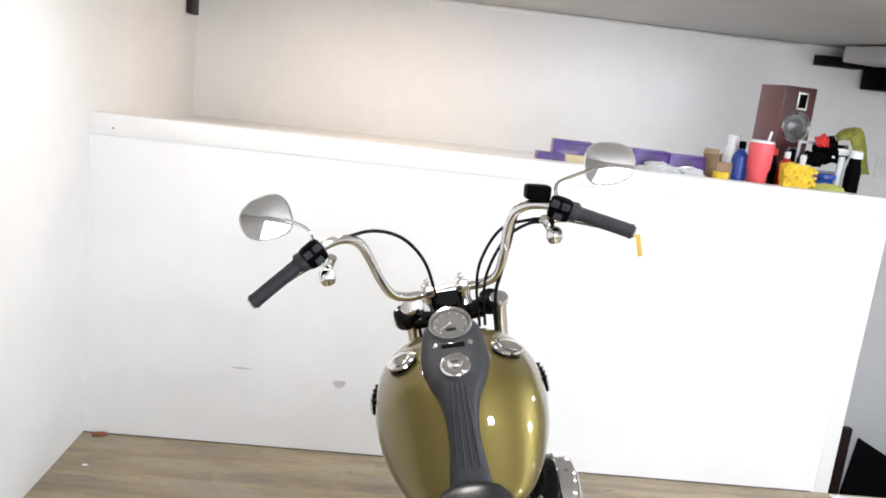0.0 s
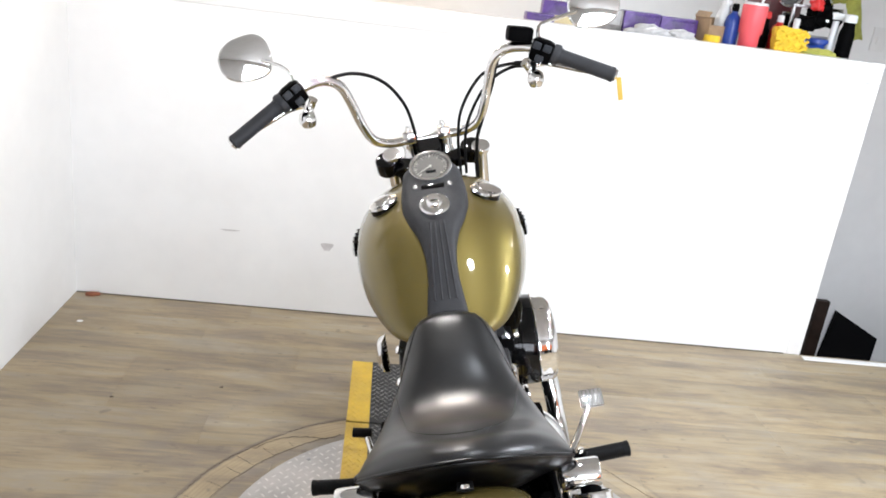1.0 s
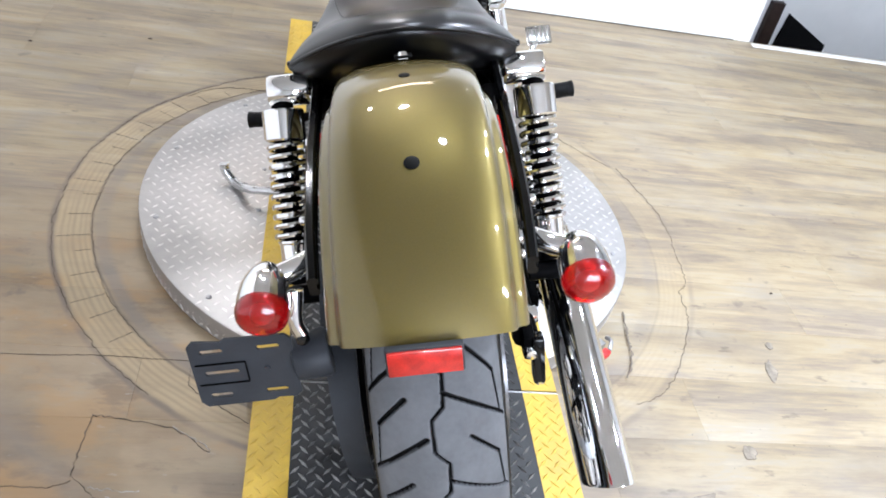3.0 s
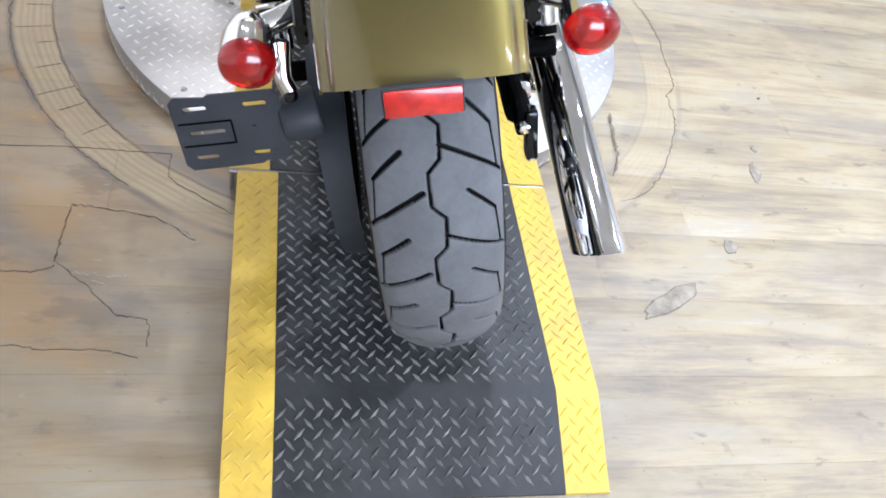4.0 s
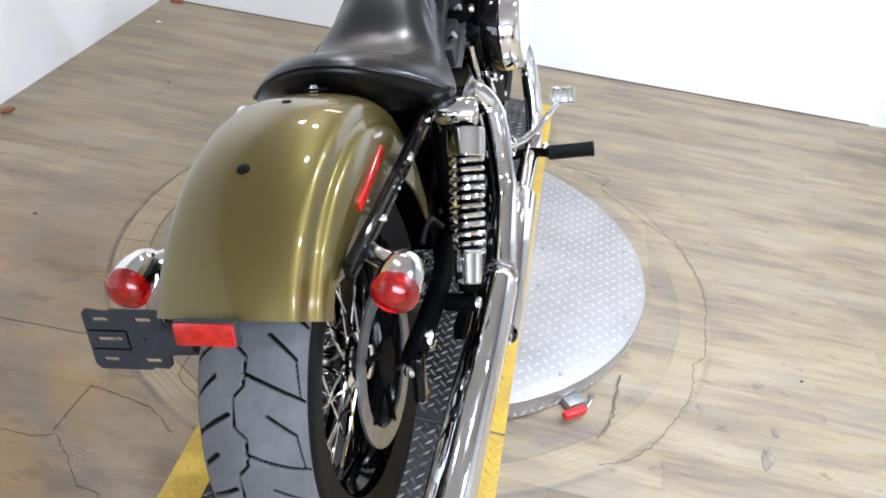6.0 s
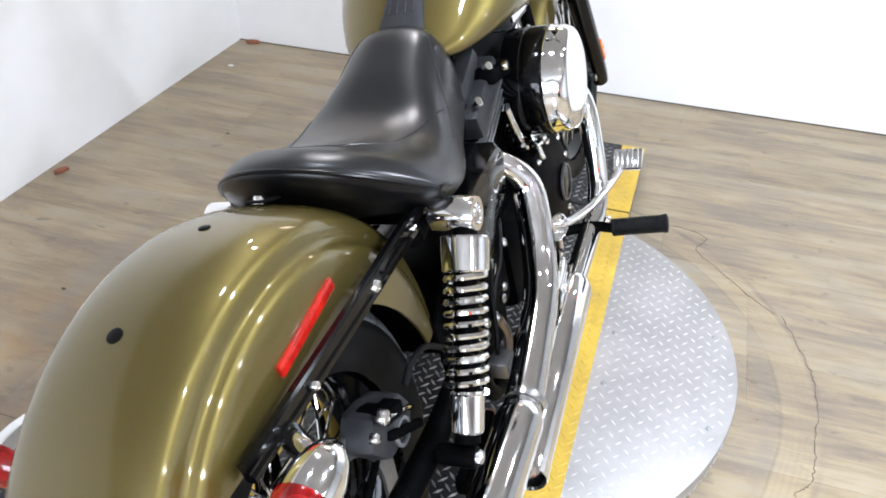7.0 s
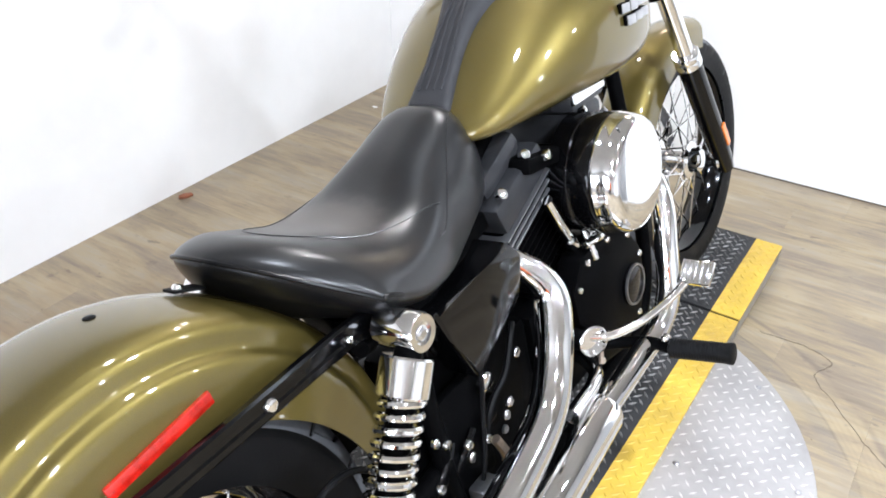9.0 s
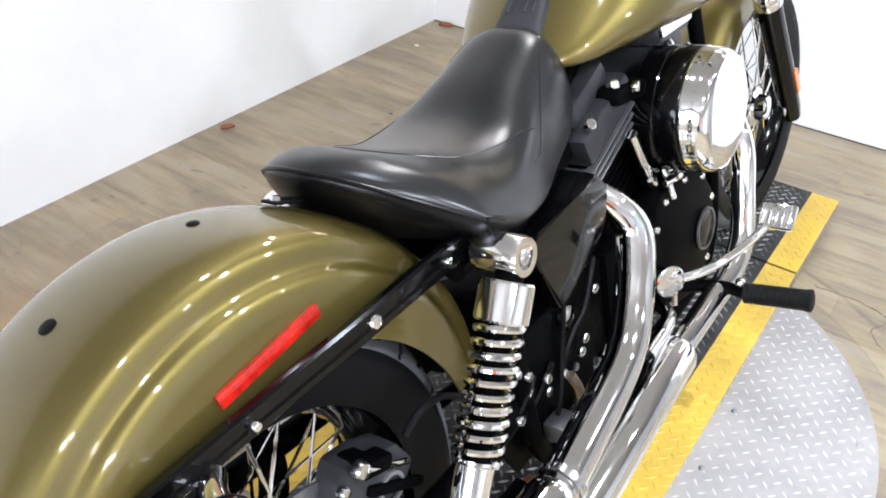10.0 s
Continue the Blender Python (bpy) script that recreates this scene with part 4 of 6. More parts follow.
# swingarm, caliper, belt guard
bm = B()
for sx in (-1, 1):
    tube(bm, [(sx * 0.115, 0.40, 0.315), (sx * 0.13, 0.25, 0.31), (sx * 0.148, 0.05, 0.315), (sx * 0.15, -0.17, 0.328)], 0.022, 10)
cyl(bm, (-0.13, 0.4, 0.315), (0.13, 0.4, 0.315), 0.03)
swing = bpart("swingarm", bm, BLACK_SATIN, None, "black steel swingarm")
for sx in (-1, 1):
    bpart("axle_block", made(box, (sx * 0.152, -0.15, 0.328), (0.02, 0.1, 0.05), 0.008), BLACK_SATIN, swing)
    bolt("axle_nut", V(sx * 0.162, -0.12, 0.328), (sx, 0, 0), 0.017, CHROME, swing, 0.016)
    bolt("adjuster_nut", V(sx * 0.153, -0.2, 0.328), (0, -1, 0), 0.011, CHROME, swing, 0.014)
bm = B()
prism(bm, ((-0.13, 0.435), (-0.104, 0.478), (-0.062, 0.47), (-0.02, 0.452), (0.003, 0.41), (-0.025, 0.38), (-0.09, 0.385)), 0.09, 0.146, 0.016)
cal = bpart("rear_caliper", bm, ENGINE_GREY, None, "dark grey rear brake caliper")
bpart("caliper_pin", made(cyl, (0.152, -0.02, 0.425), (0.156, -0.085, 0.468), 0.005, seg=10, bevel=0.001), CHROME, cal)
bolt("caliper_bolt", V(0.15, -0.092, 0.472), (1, 0, 0), 0.012, CHROME_DULL, cal, 0.012)
bolt("caliper_bolt", V(0.148, -0.122, 0.462), (1, 0, 0), 0.008, CHROME_DULL, cal, 0.01)
bpart("piston_ring", made(lathe, [(0, 0.017), (0, 0.022), (0.004, 0.022), (0.004, 0.017), (0, 0.017)], (0.146, -0.05, 0.405), (1, 0, 0), 24, cap=False), ALLOY, cal)
bpart("caliper_bridge", made(box, (0.135, -0.07, 0.46), (0.05, 0.05, 0.022), 0.006, Matrix.Rotation(radians(-20), 3, "X")), BLACK_SATIN, cal)
bpart("caliper_rib", made(box, (0.15, -0.045, 0.405), (0.012, 0.10, 0.014), 0.004, Matrix.Rotation(radians(-32), 3, "X")), BLACK_SATIN, cal)
bpart("brake_hose_fitting", made(tube, [(0.148, -0.01, 0.455), (0.15, 0.02, 0.47), (0.15, 0.07, 0.46), (0.148, 0.14, 0.40)], 0.005, 8), RUBBER_DARK, cal)
bm = B()
loops = []
for i in range(25):
    a = radians(75 + 140 * i / 24)
    c, s = math.cos(a), math.sin(a)
    loops.append([V(x, REAR.y + r * c, REAR.z + r * s) for x, r in ((-0.157 + 0.02 * i / 24, 0.175), (-0.157 + 0.02 * i / 24, 0.183), (-0.105, 0.186), (-0.105, 0.178))])
rings(bm, loops)
bpart("belt_guard", bm, PLASTIC_GREY, None, "curved dark grey belt guard")
bm = B()
lathe(bm, [(0, 0.12), (0, 0.155), (0.03, 0.155), (0.03, 0.12), (0, 0.12)], REAR + V(-0.145, 0, 0), (1, 0, 0), 48, cap=False)
bpart("drive_pulley", bm, BLACK_SATIN, rear_wheel)
bm = B()
loops = []
for y, z in ((-0.12, 0.478), (0.2, 0.42), (0.45, 0.375)):
    loops.append([V(-0.145, y, z), V(-0.115, y, z), V(-0.115, y, z + 0.006), V(-0.145, y, z + 0.006)])
rings(bm, loops)
bpart("drive_belt", bm, RUBBER_DARK)
bm = B()
loops = []
for i in range(21):
    a = radians(10 + 95 * i / 20)
    c, s = math.cos(a), math.sin(a)
    loops.append([V(x, REAR.y + 0.02 + r * c, REAR.z + 0.01 + r * s) for x, r in ((-0.1, 0.352), (-0.1, 0.356), (0.1, 0.356), (0.1, 0.352))])
rings(bm, loops)
bpart("inner_fender_liner", bm, BLACK_SATIN, fender)

# seat: rows of centre y, edge y, half width, centre z, edge z, bottom z, and two numbers for the roundness
SEAT = ((0.590, 0.590, 0.018, 0.745, 0.735, 0.7, 2.2, 2.0), (0.580, 0.580, 0.055, 0.774, 0.718, 0.69, 2.2, 2.0), (0.558, 0.556, 0.088, 0.796, 0.69, 0.67, 2.5, 2.0),
        (0.518, 0.513, 0.110, 0.805, 0.66, 0.64, 3.1, 2.2), (0.428, 0.428, 0.130, 0.768, 0.632, 0.606, 3.0, 2.0), (0.34, 0.343, 0.160, 0.725, 0.624, 0.604, 3.2, 2.1),
        (0.25, 0.262, 0.182, 0.719, 0.636, 0.612, 3.2, 1.9), (0.16, 0.204, 0.190, 0.752, 0.662, 0.635, 2.8, 1.3), (0.095, 0.178, 0.191, 0.779, 0.676, 0.65, 2.2, 1.05),
        (0.045, 0.166, 0.189, 0.773, 0.675, 0.652, 2.0, 1.0), (0.050, 0.192, 0.187, 0.729, 0.634, 0.626, 2.0, 1.0), (0.078, 0.262, 0.176, 0.668, 0.588, 0.582, 2.4, 1.0))
RIM = 9 * 6


def seat_rows(table, n=4):
    """A smooth run of rows through a table."""
    rows = []
    for i in range(len(table) - 1):
        p0, p1, p2, p3 = (np.array(table[min(max(k, 0), len(table) - 1)]) for k in (i - 1, i, i + 1, i + 2))
        for k in range(n):
            t = k / n
            rows.append(0.5 * (2 * p1 + (p2 - p0) * t + (2 * p0 - 5 * p1 + 4 * p2 - p3) * t * t + (3 * p1 - p0 - 3 * p2 + p3) * t**3))
    return [*rows, np.array(table[-1])]


seat_lines = seat_rows(SEAT, 6)


def on_seat(row, s):
    yc, ye, w, zc, ze, zb, p, q = (float(a) for a in row)
    return V(w * s, yc + (ye - yc) * abs(s) ** 2, ze + (zc - ze) * max(0.0, 1 - abs(s) ** p) ** (1 / q))


def seat_section(row):
    yc, y, w, zc, ze, zb, p, q = (float(a) for a in row)
    top = [on_seat(row, math.sin(math.pi / 2 * (-1 + 2 * i / 36))) for i in range(37)]
    skirt = [V(w * 0.995, y, ze - 0.006), V(w * 0.975, y, (ze * 0.6 + zb * 0.4)), V(w * 0.93, y, (ze * 0.25 + zb * 0.75)), V(w * 0.86, y, zb)]
    return top + skirt + [V(-p.x, p.y, p.z) for p in reversed(skirt)]


bm = B()
rings(bm, [seat_section(r) for r in seat_lines[: RIM + 1]])
seat = bpart("seat", bm, LEATHER, None, "black leather solo seat with a warm reflection painted in its dish", 70)
bm = B()
rings(bm, [seat_section(r) for r in seat_lines[RIM:]])
bpart("seat_skirt", bm, VINYL, seat, "smooth black vinyl skirt", 70)
bm = B()
edge = [on_seat(r, 1.0) + V(0.001, 0, -0.002) for r in seat_lines[RIM - 11 : RIM + 1]]
back = [on_seat(seat_lines[RIM], s) + V(0, -0.0015, 0) for s in np.linspace(0.96, -0.96, 33)]
tube(bm, edge + back + [V(-p.x, p.y, p.z) for p in reversed(edge)], 0.0034, 8, smooth=False)
bpart("piping", bm, VINYL, seat)
bm = B()
prism(bm, ((-0.145, 0.20), (-0.15, 0.30), (-0.118, 0.42), (-0.09, 0.56), (0.09, 0.56), (0.118, 0.42), (0.15, 0.30), (0.145, 0.20)), 0.592, 0.625, 0.006, axis=1)
bpart("seat_pan", bm, BLACK_SATIN, seat, "black seat base pan")


def seat_top(x, y):
    ys, zs = zip(*((p.y, p.z) for p in (on_seat(r, min(1.0, abs(x) / float(r[2]))) for r in seat_lines[:RIM])))
    return float(np.interp(y, ys[::-1], zs[::-1]))


DISH = [(0.122, 0.39), (0.116, 0.35), (0.108, 0.30), (0.094, 0.245), (0.072, 0.195), (0.04, 0.156), (0.0, 0.144)]
SIDE = [(0.148, 0.345), (0.141, 0.37), (0.118, 0.416), (0.099, 0.453), (0.084, 0.483), (0.066, 0.52), (0.05, 0.55)]
for nm, pts in (("seam", DISH + [(-x, y) for x, y in reversed(DISH[:-1])]), ("seam", SIDE), ("seam", [(-x, y) for x, y in SIDE])):
    bm = B()
    tube(bm, [V(p.x, p.y, seat_top(p.x, p.y) + 0.0002) for p in smooth_path([(x, y, 0) for x, y in pts], 8)], 0.0013, 6, smooth=False)
    bpart(nm, bm, LEATHER, seat)

# fuel tank
TANK = ((0.525, 0.035, 0.757, 0.745), (0.533, 0.08, 0.769, 0.738), (0.56, 0.118, 0.792, 0.732), (0.61, 0.148, 0.836, 0.728), (0.68, 0.176, 0.897, 0.724), (0.76, 0.197, 0.950, 0.72), (0.85, 0.209, 0.976, 0.715),
        (0.95, 0.209, 0.985, 0.711), (1.04, 0.192, 0.975, 0.714), (1.10, 0.157, 0.952, 0.724), (1.14, 0.10, 0.918, 0.748), (1.155, 0.035, 0.88, 0.785))


def tank_section(row):
    y, w, t, b = (float(a) for a in row)
    zc, up, dn = b + (t - b) * 0.42, (t - b) * 0.58, (t - b) * 0.42
    pts = []
    for i in range(44):
        a = 2 * math.pi * i / 44
        c, s = math.cos(a), math.sin(a)
        x = w * math.copysign(abs(c) ** (2 / 2.5), c)
        z = zc + (up if s > 0 else dn) * math.copysign(abs(s) ** (2 / (2.35 if s > 0 else 2.9)), s)
        pts.append(V(x, y, z))
    return pts


bm = B()
tank_lines = seat_rows(TANK)
rings(bm, [tank_section(r) for r in tank_lines])
tank = bpart("fuel_tank", bm, OLIVE, None, "glossy olive metallic teardrop fuel tank", 60)


def tank_top(x, y):
    rows = np.array(tank_lines)
    w, t, b = (np.interp(y, rows[:, 0], rows[:, k]) for k in (1, 2, 3))
    up = (t - b) * 0.58
    return b + (t - b) * 0.42 + up * max(0.0, 1 - (abs(x) / w) ** 2.35) ** (1 / 2.35)


for sx in (-1, 1):
    p = V(sx * 0.124, 0.865, tank_top(0.124, 0.865))
    nn = V(sx * 0.26, -0.14, 1).normalized()
    bpart("cap_ring", made(lathe, [(-0.014, 0.036), (0.007, 0.036), (0.009, 0.034)], p, nn, 32), BLACK_GLOSS, tank)
    cap = bpart("tank_cap", made(lathe, [(0.007, 0.036), (0.010, 0.0385), (0.015, 0.0375), (0.0185, 0.031), (0.020, 0.018), (0.0205, 0.001)], p, nn, 36), CHROME, tank, "polished chrome tank cap")
    # badge as plain bars
    yaw = Matrix.Rotation(radians(-sx * 11), 3, "Z")
    for dy, dz, ww, hh in ((0, 0.014, 0.022, 0.016), (0.026, 0.013, 0.02, 0.018), (0.05, 0.014, 0.02, 0.016), (0.074, 0.013, 0.02, 0.018), (0.01, -0.009, 0.024, 0.017), (0.037, -0.009, 0.02, 0.016), (0.06, -0.009, 0.02, 0.016)):
        yy = 0.885 + dy * 1.25
        zz = 0.85 + dz
        rows = np.array(tank_lines)
        w, t, b = (np.interp(yy, rows[:, 0], rows[:, k]) for k in (1, 2, 3))
        xx = w * max(0.0, 1 - abs((zz - (b + (t - b) * 0.42)) / ((t - b) * 0.58)) ** 2.35) ** (1 / 2.5)
        bar = bpart("badge_base", made(box, (sx * (xx + 0.001), yy, zz), (0.016, ww + 0.001, hh + 0.001), 0.002, yaw), BLACK_SATIN, tank, "raised black badge base")
        bpart("badge_bar", made(box, (sx * (xx + 0.0095), yy, zz), (0.003, ww, hh), 0.001, yaw), PEWTER, bar)

# console with instruments
CONS = ((0.955, 0.022, 1.005), (0.945, 0.045, 1.024), (0.92, 0.061, 1.040), (0.885, 0.0735, 1.036), (0.84, 0.0785, 1.012), (0.79, 0.077, 0.987), (0.745, 0.064, 0.967), (0.71, 0.047, 0.947), (0.675, 0.037, 0.920), (0.64, 0.034, 0.889), (0.61, 0.036, 0.857), (0.575, 0.042, 0.825), (0.545, 0.046, 0.797))


def console_section(row):
    y, w, t = (float(a) for a in row)
    b = tank_top(w, min(max(y, 0.54), 1.0)) - 0.012
    pts = [V(-w, y, b), V(-w, y, b + (t - b) * 0.45), V(-w * 0.93, y, b + (t - b) * 0.8), V(-w * 0.75, y, t - (t - b) * 0.05), V(-w * 0.4, y, t), V(0, y, t + 0.0005)]
    return pts + [V(-p.x, p.y, p.z) for p in reversed(pts[:-1])]


bm = B()
cons_lines = seat_rows(CONS)
rings(bm, [console_section(r) for r in cons_lines])
console = bpart("console", bm, BLACK_WRINKLE, None, "black wrinkle-finish tank console", 50)


def cons_top(y):
    rows = np.array(cons_lines)[::-1]
    return float(np.interp(y, rows[:, 0], rows[:, 2]))


for x in (-0.018, -0.006, 0.006, 0.018):
    bm = B()
    tube(bm, [V(x * (0.9 + 0.4 * (0.70 - y) / 0.12), y, cons_top(y) + 0.0005) for y in (0.715, 0.69, 0.66, 0.63, 0.60, 0.57)], 0.0022, 8, 4)
    bpart("console_rib", bm, BLACK_WRINKLE, console)
face = V(0, -0.5, 0.87).normalized()
sp = V(0, 0.886, 1.034)
pod = bpart("speedometer", made(lathe, [(-0.02, 0.048), (0.0, 0.051), (0.006, 0.0525), (0.010, 0.051), (0.0105, 0.046), (0.006, 0.0445)], sp, face, 48, cap=False), CHROME, console, "round speedometer with a chrome bezel")
bpart("dial", made(lathe, [(0.003, 0.0455), (0.0045, 0.0455), (0.0045, 0.001)], sp, face, 40), DIAL, pod)
ax, ay = V(1, 0, 0), face.cross(V(1, 0, 0))
bm = B()
for i in range(25):
    a = radians(225 - 270 * i / 24)
    r0 = 0.036 if i % 3 else 0.033
    p, q = (sp + face * 0.0052 + (ax * math.cos(a) + ay * math.sin(a)) * rr for rr in (r0, 0.041))
    cyl(bm, p, q, 0.0011 if i % 3 else 0.0017, seg=4)
bpart("dial_marks", bm, DIAL_PRINT, pod)
bm = B()
a = radians(215)
cyl(bm, sp + face * 0.007, sp + face * 0.007 + (ax * math.cos(a) + ay * math.sin(a)) * 0.032, 0.0014, 0.0008, seg=5)
lathe(bm, [(0.0045, 0.0032), (0.008, 0.0032), (0.0085, 0.0015)], sp, face, 14)
bpart("needle", bm, DIAL_PRINT, pod)
bpart("display_bar", made(box, sp + face * 0.0055 - ay * 0.018, (0.024, 0.008, 0.001), 0.0, Matrix((ax, ay, face)).transposed()), BLACK_VOID, pod)
gp = V(0, 0.762, cons_top(0.762) + 0.001)
gn = V(0, -0.45, 0.9).normalized()
cap = bpart("fuel_cap", made(lathe, [(-0.004, 0.035), (0.003, 0.036), (0.007, 0.034), (0.009, 0.03), (0.010, 0.019), (0.019, 0.0165), (0.021, 0.014), (0.021, 0.001)], gp, gn, 36), CHROME, console, "chrome ignition and fuel cap")
bpart("keyhole", made(box, gp + gn * 0.0215 + V(0, -0.004, -0.003), (0.016, 0.004, 0.002), 0.0005, Matrix((V(1, 0, 0), gn.cross(V(1, 0, 0)), gn)).transposed()), BLACK_VOID, cap)
for sx in (-1, 1):
    bolt("console_screw", V(sx * 0.0405, 0.828, 1.004), face, 0.0068, CHROME, console, 0.006)
bpart("indicator_strip", made(box, V(0, 0.824, cons_top(0.824) + 0.0005), (0.055, 0.014, 0.004), 0.0015, Matrix((ax, ay, face)).transposed()), BLACK_GLOSS, console)

# fork and front end
fork_dir = RAKE
for sx in (-1, 1):
    top = V(sx * 0.121, 1.13, 1.02)
    leg = lpart("fork_tube", made(cyl, top - fork_dir * 0.01, top + fork_dir * 0.46, 0.0205, seg=24), CHROME, None, "chrome fork tube")
    lpart("fork_cap", made(lathe, [(-0.002, 0.0265), (0.005, 0.0265), (0.009, 0.024), (0.010, 0.012), (0.0085, 0.010), (0.0085, 0.001)], top, -fork_dir, 24), CHROME, leg)
    lpart("dust_ring", made(lathe, [(0, 0.029), (0.004, 0.0315), (0.014, 0.0315), (0.018, 0.029), (0.024, 0.0315), (0.034, 0.0315), (0.038, 0.028)], top + fork_dir * 0.41, fork_dir, 28), CHROME, leg)
    low = lpart("fork_slider", made(lathe, [(0.0, 0.027), (0.02, 0.0285), (0.25, 0.0285), (0.36, 0.026), (0.40, 0.022), (0.405, 0.012)], top + fork_dir * 0.435, fork_dir, 24), BLACK_GLOSS, leg, "gloss black fork slider")
    q = top + fork_dir * 0.70
    lpart("amber_reflector", made(box, q + V(sx * 0.029, 0.006, 0.0), (0.006, 0.018, 0.075), 0.003, Matrix.Rotation(radians(-30), 3, "X").inverted()), ORANGE, low)
    lpart("axle_cap", made(lathe, [(0, 0.016), (0.03, 0.016), (0.033, 0.012)], V(sx * 0.09, FRONT.y, FRONT.z), (sx, 0, 0), 18), CHROME, low)
tri = Matrix.Rotation(radians(30), 3, "X")
bm = B()
for sx in (-1, 1):
    lug = V(sx * 0.117, 1.13, 1.02)
    cyl(bm, lug + fork_dir * 0.002, lug + fork_dir * 0.045, 0.031, seg=24, bevel=0.004)
box(bm, V(0, 1.122, 1.012) + fork_dir * 0.028, (0.2, 0.052, 0.026), 0.008, tri)
fpart("upper_triple_clamp", bm, BLACK_GLOSS, None, "gloss black upper triple clamp")
bm = B()
box(bm, V(0, 1.115, 1.0) + fork_dir * 0.2, (0.29, 0.06, 0.035), 0.012, tri)
fpart("lower_triple_clamp", bm, BLACK_SATIN)
# front fender
bm = B()
fprof = ((0, 0), (0.02, 0.001), (0.04, 0.006), (0.055, 0.016), (0.063, 0.03), (0.066, 0.05), (0.067, 0.075))
o = [fender_section(FRONT, 0.372, radians(78 + 96 * i / 40), fprof, lambda y: 9) for i in range(41)]
q = [fender_section(FRONT, 0.372, radians(78 + 96 * i / 40), fprof, lambda y: 9, 0.003) for i in range(41)]
ro, ri = rings(bm, o, closed=False), rings(bm, q, closed=False)
for a, b in ((ro[0], ri[0]), (ro[-1], ri[-1])):
    for i in range(len(a) - 1):
        bm.faces.new((a[i], a[i + 1], b[i + 1], b[i]))
for k in (0, -1):
    for i in range(len(ro) - 1):
        bm.faces.new((ro[i][k], ro[i + 1][k], ri[i + 1][k], ri[i][k]))
lpart("front_fender", bm, OLIVE, None, "glossy olive metallic front fender", 50)
bm = B()
cyl(bm, (0, 1.22, 0.90), (0, 1.33, 0.86), 0.075, 0.088, seg=32, bevel=0.012)
lamp = fpart("headlamp", bm, BLACK_GLOSS, None, "black headlamp shell")

# handlebar
bar_half = [(0.0, 1.105, 1.064), (0.06, 1.103, 1.065), (0.10, 1.09, 1.069), (0.138, 1.065, 1.09), (0.160, 1.04, 1.14), (0.175, 1.018, 1.20), (0.19, 1.0, 1.245), (0.217, 0.985, 1.268), (0.255, 0.965, 1.272), (0.31, 0.938, 1.256), (0.38, 0.916, 1.217), (0.452, 0.895, 1.18)]
bm = B()
tube(bm, [V(-x, y, z) for x, y, z in reversed(bar_half[1:])] + [V(*p) for p in bar_half], 0.0127, 16)
bar = fpart("handlebar", bm, CHROME, None, "tall chrome ape-style handlebar")
for sx in (-1, 1):
    f = lambda x, y, z: V(sx * x, y, z)
    riser = fpart("riser", made(lathe, [(0, 0.022), (0.02, 0.019), (0.028, 0.021), (0.045, 0.021)], f(0.046, 1.108, 1.02), (0, 0, 1), 18), CHROME, bar, "chrome handlebar riser")
    fpart("riser_clamp", made(box, f(0.046, 1.102, 1.074), (0.036, 0.05, 0.034), 0.008), CHROME, riser)
    for dy in (-0.016, 0.016):
        fpart("clamp_bolt", made(cyl, f(0.046, 1.102 + dy, 1.088), f(0.046, 1.102 + dy, 1.1), 0.006, seg=10), CHROME_DULL, riser)
    gp0, gp1 = f(0.338, 0.929, 1.2405), f(0.462, 0.893, 1.175)
    gd = (gp1 - gp0).normalized()
    prof = [(0, 0.018), (0.004, 0.0195)]
    for i in range(14):
        prof += [(0.010 + i * 0.0088, 0.0178), (0.0145 + i * 0.0088, 0.0172)]
    prof += [(0.136, 0.0185), (0.141, 0.0185), (0.1425, 0.014)]
    fpart("grip", made(lathe, prof, gp0, gd, 24), GRIP, bar, "ribbed black rubber grip")
    fpart("bar_end", made(lathe, [(0, 0.014), (0.004, 0.016), (0.007, 0.012)], gp0 + gd * 0.142, gd, 18), CHROME, bar)
    # switch housing
    hc = f(0.302, 0.938, 1.256)
    frame3 = Matrix((gd, V(0, 0, 1).cross(gd).normalized(), gd.cross(V(0, 0, 1).cross(gd)).normalized())).transposed()
    sw = fpart("switch_housing", made(box, hc, (0.056, 0.046, 0.058), 0.015, frame3), BLACK_SATIN, bar, "black switch housing with rocker buttons")
    for du, dw in ((-0.014, 0.012), (0.012, 0.012), (0.0, -0.016)):
        away = frame3 @ V(sx * du, (-0.023 if sx > 0 else 0.023), dw)
        pos = hc + (away if (frame3 @ V(0, -1 if sx > 0 else 1, 0)).y < 0 else frame3 @ V(sx * du, 0.023 if sx > 0 else -0.023, dw))
        fpart("button", made(box, pos, (0.02, 0.010, 0.017), 0.003, frame3), PLASTIC_GREY, sw)
    fpart("housing_collar", made(lathe, [(0.0, 0.0235), (0.004, 0.025), (0.014, 0.025), (0.018, 0.0225)], gp0 - gd * 0.014, gd, 24), GRIP, sw)
    fpart("stem_boss", made(lathe, [(0, 0.012), (0.01, 0.012), (0.014, 0.008)], f(0.297, 0.943, 1.275), (0, 0.1, 1), 16), BLACK_GLOSS, sw)
    # lever and perch
    fpart("lever_perch", made(tube, [f(0.262, 0.968, 1.235), f(0.275, 0.975, 1.215), f(0.283, 0.965, 1.190)], 0.0125, 12), CHROME, bar, "chrome lever perch")
    fpart("perch_ball", made(lathe, [(-0.022, 0.008), (-0.015, 0.018), (0, 0.023), (0.015, 0.018), (0.022, 0.005)], f(0.283, 0.958, 1.19), (0, 0.4, -1), 18), CHROME, bar)
    bm = B()
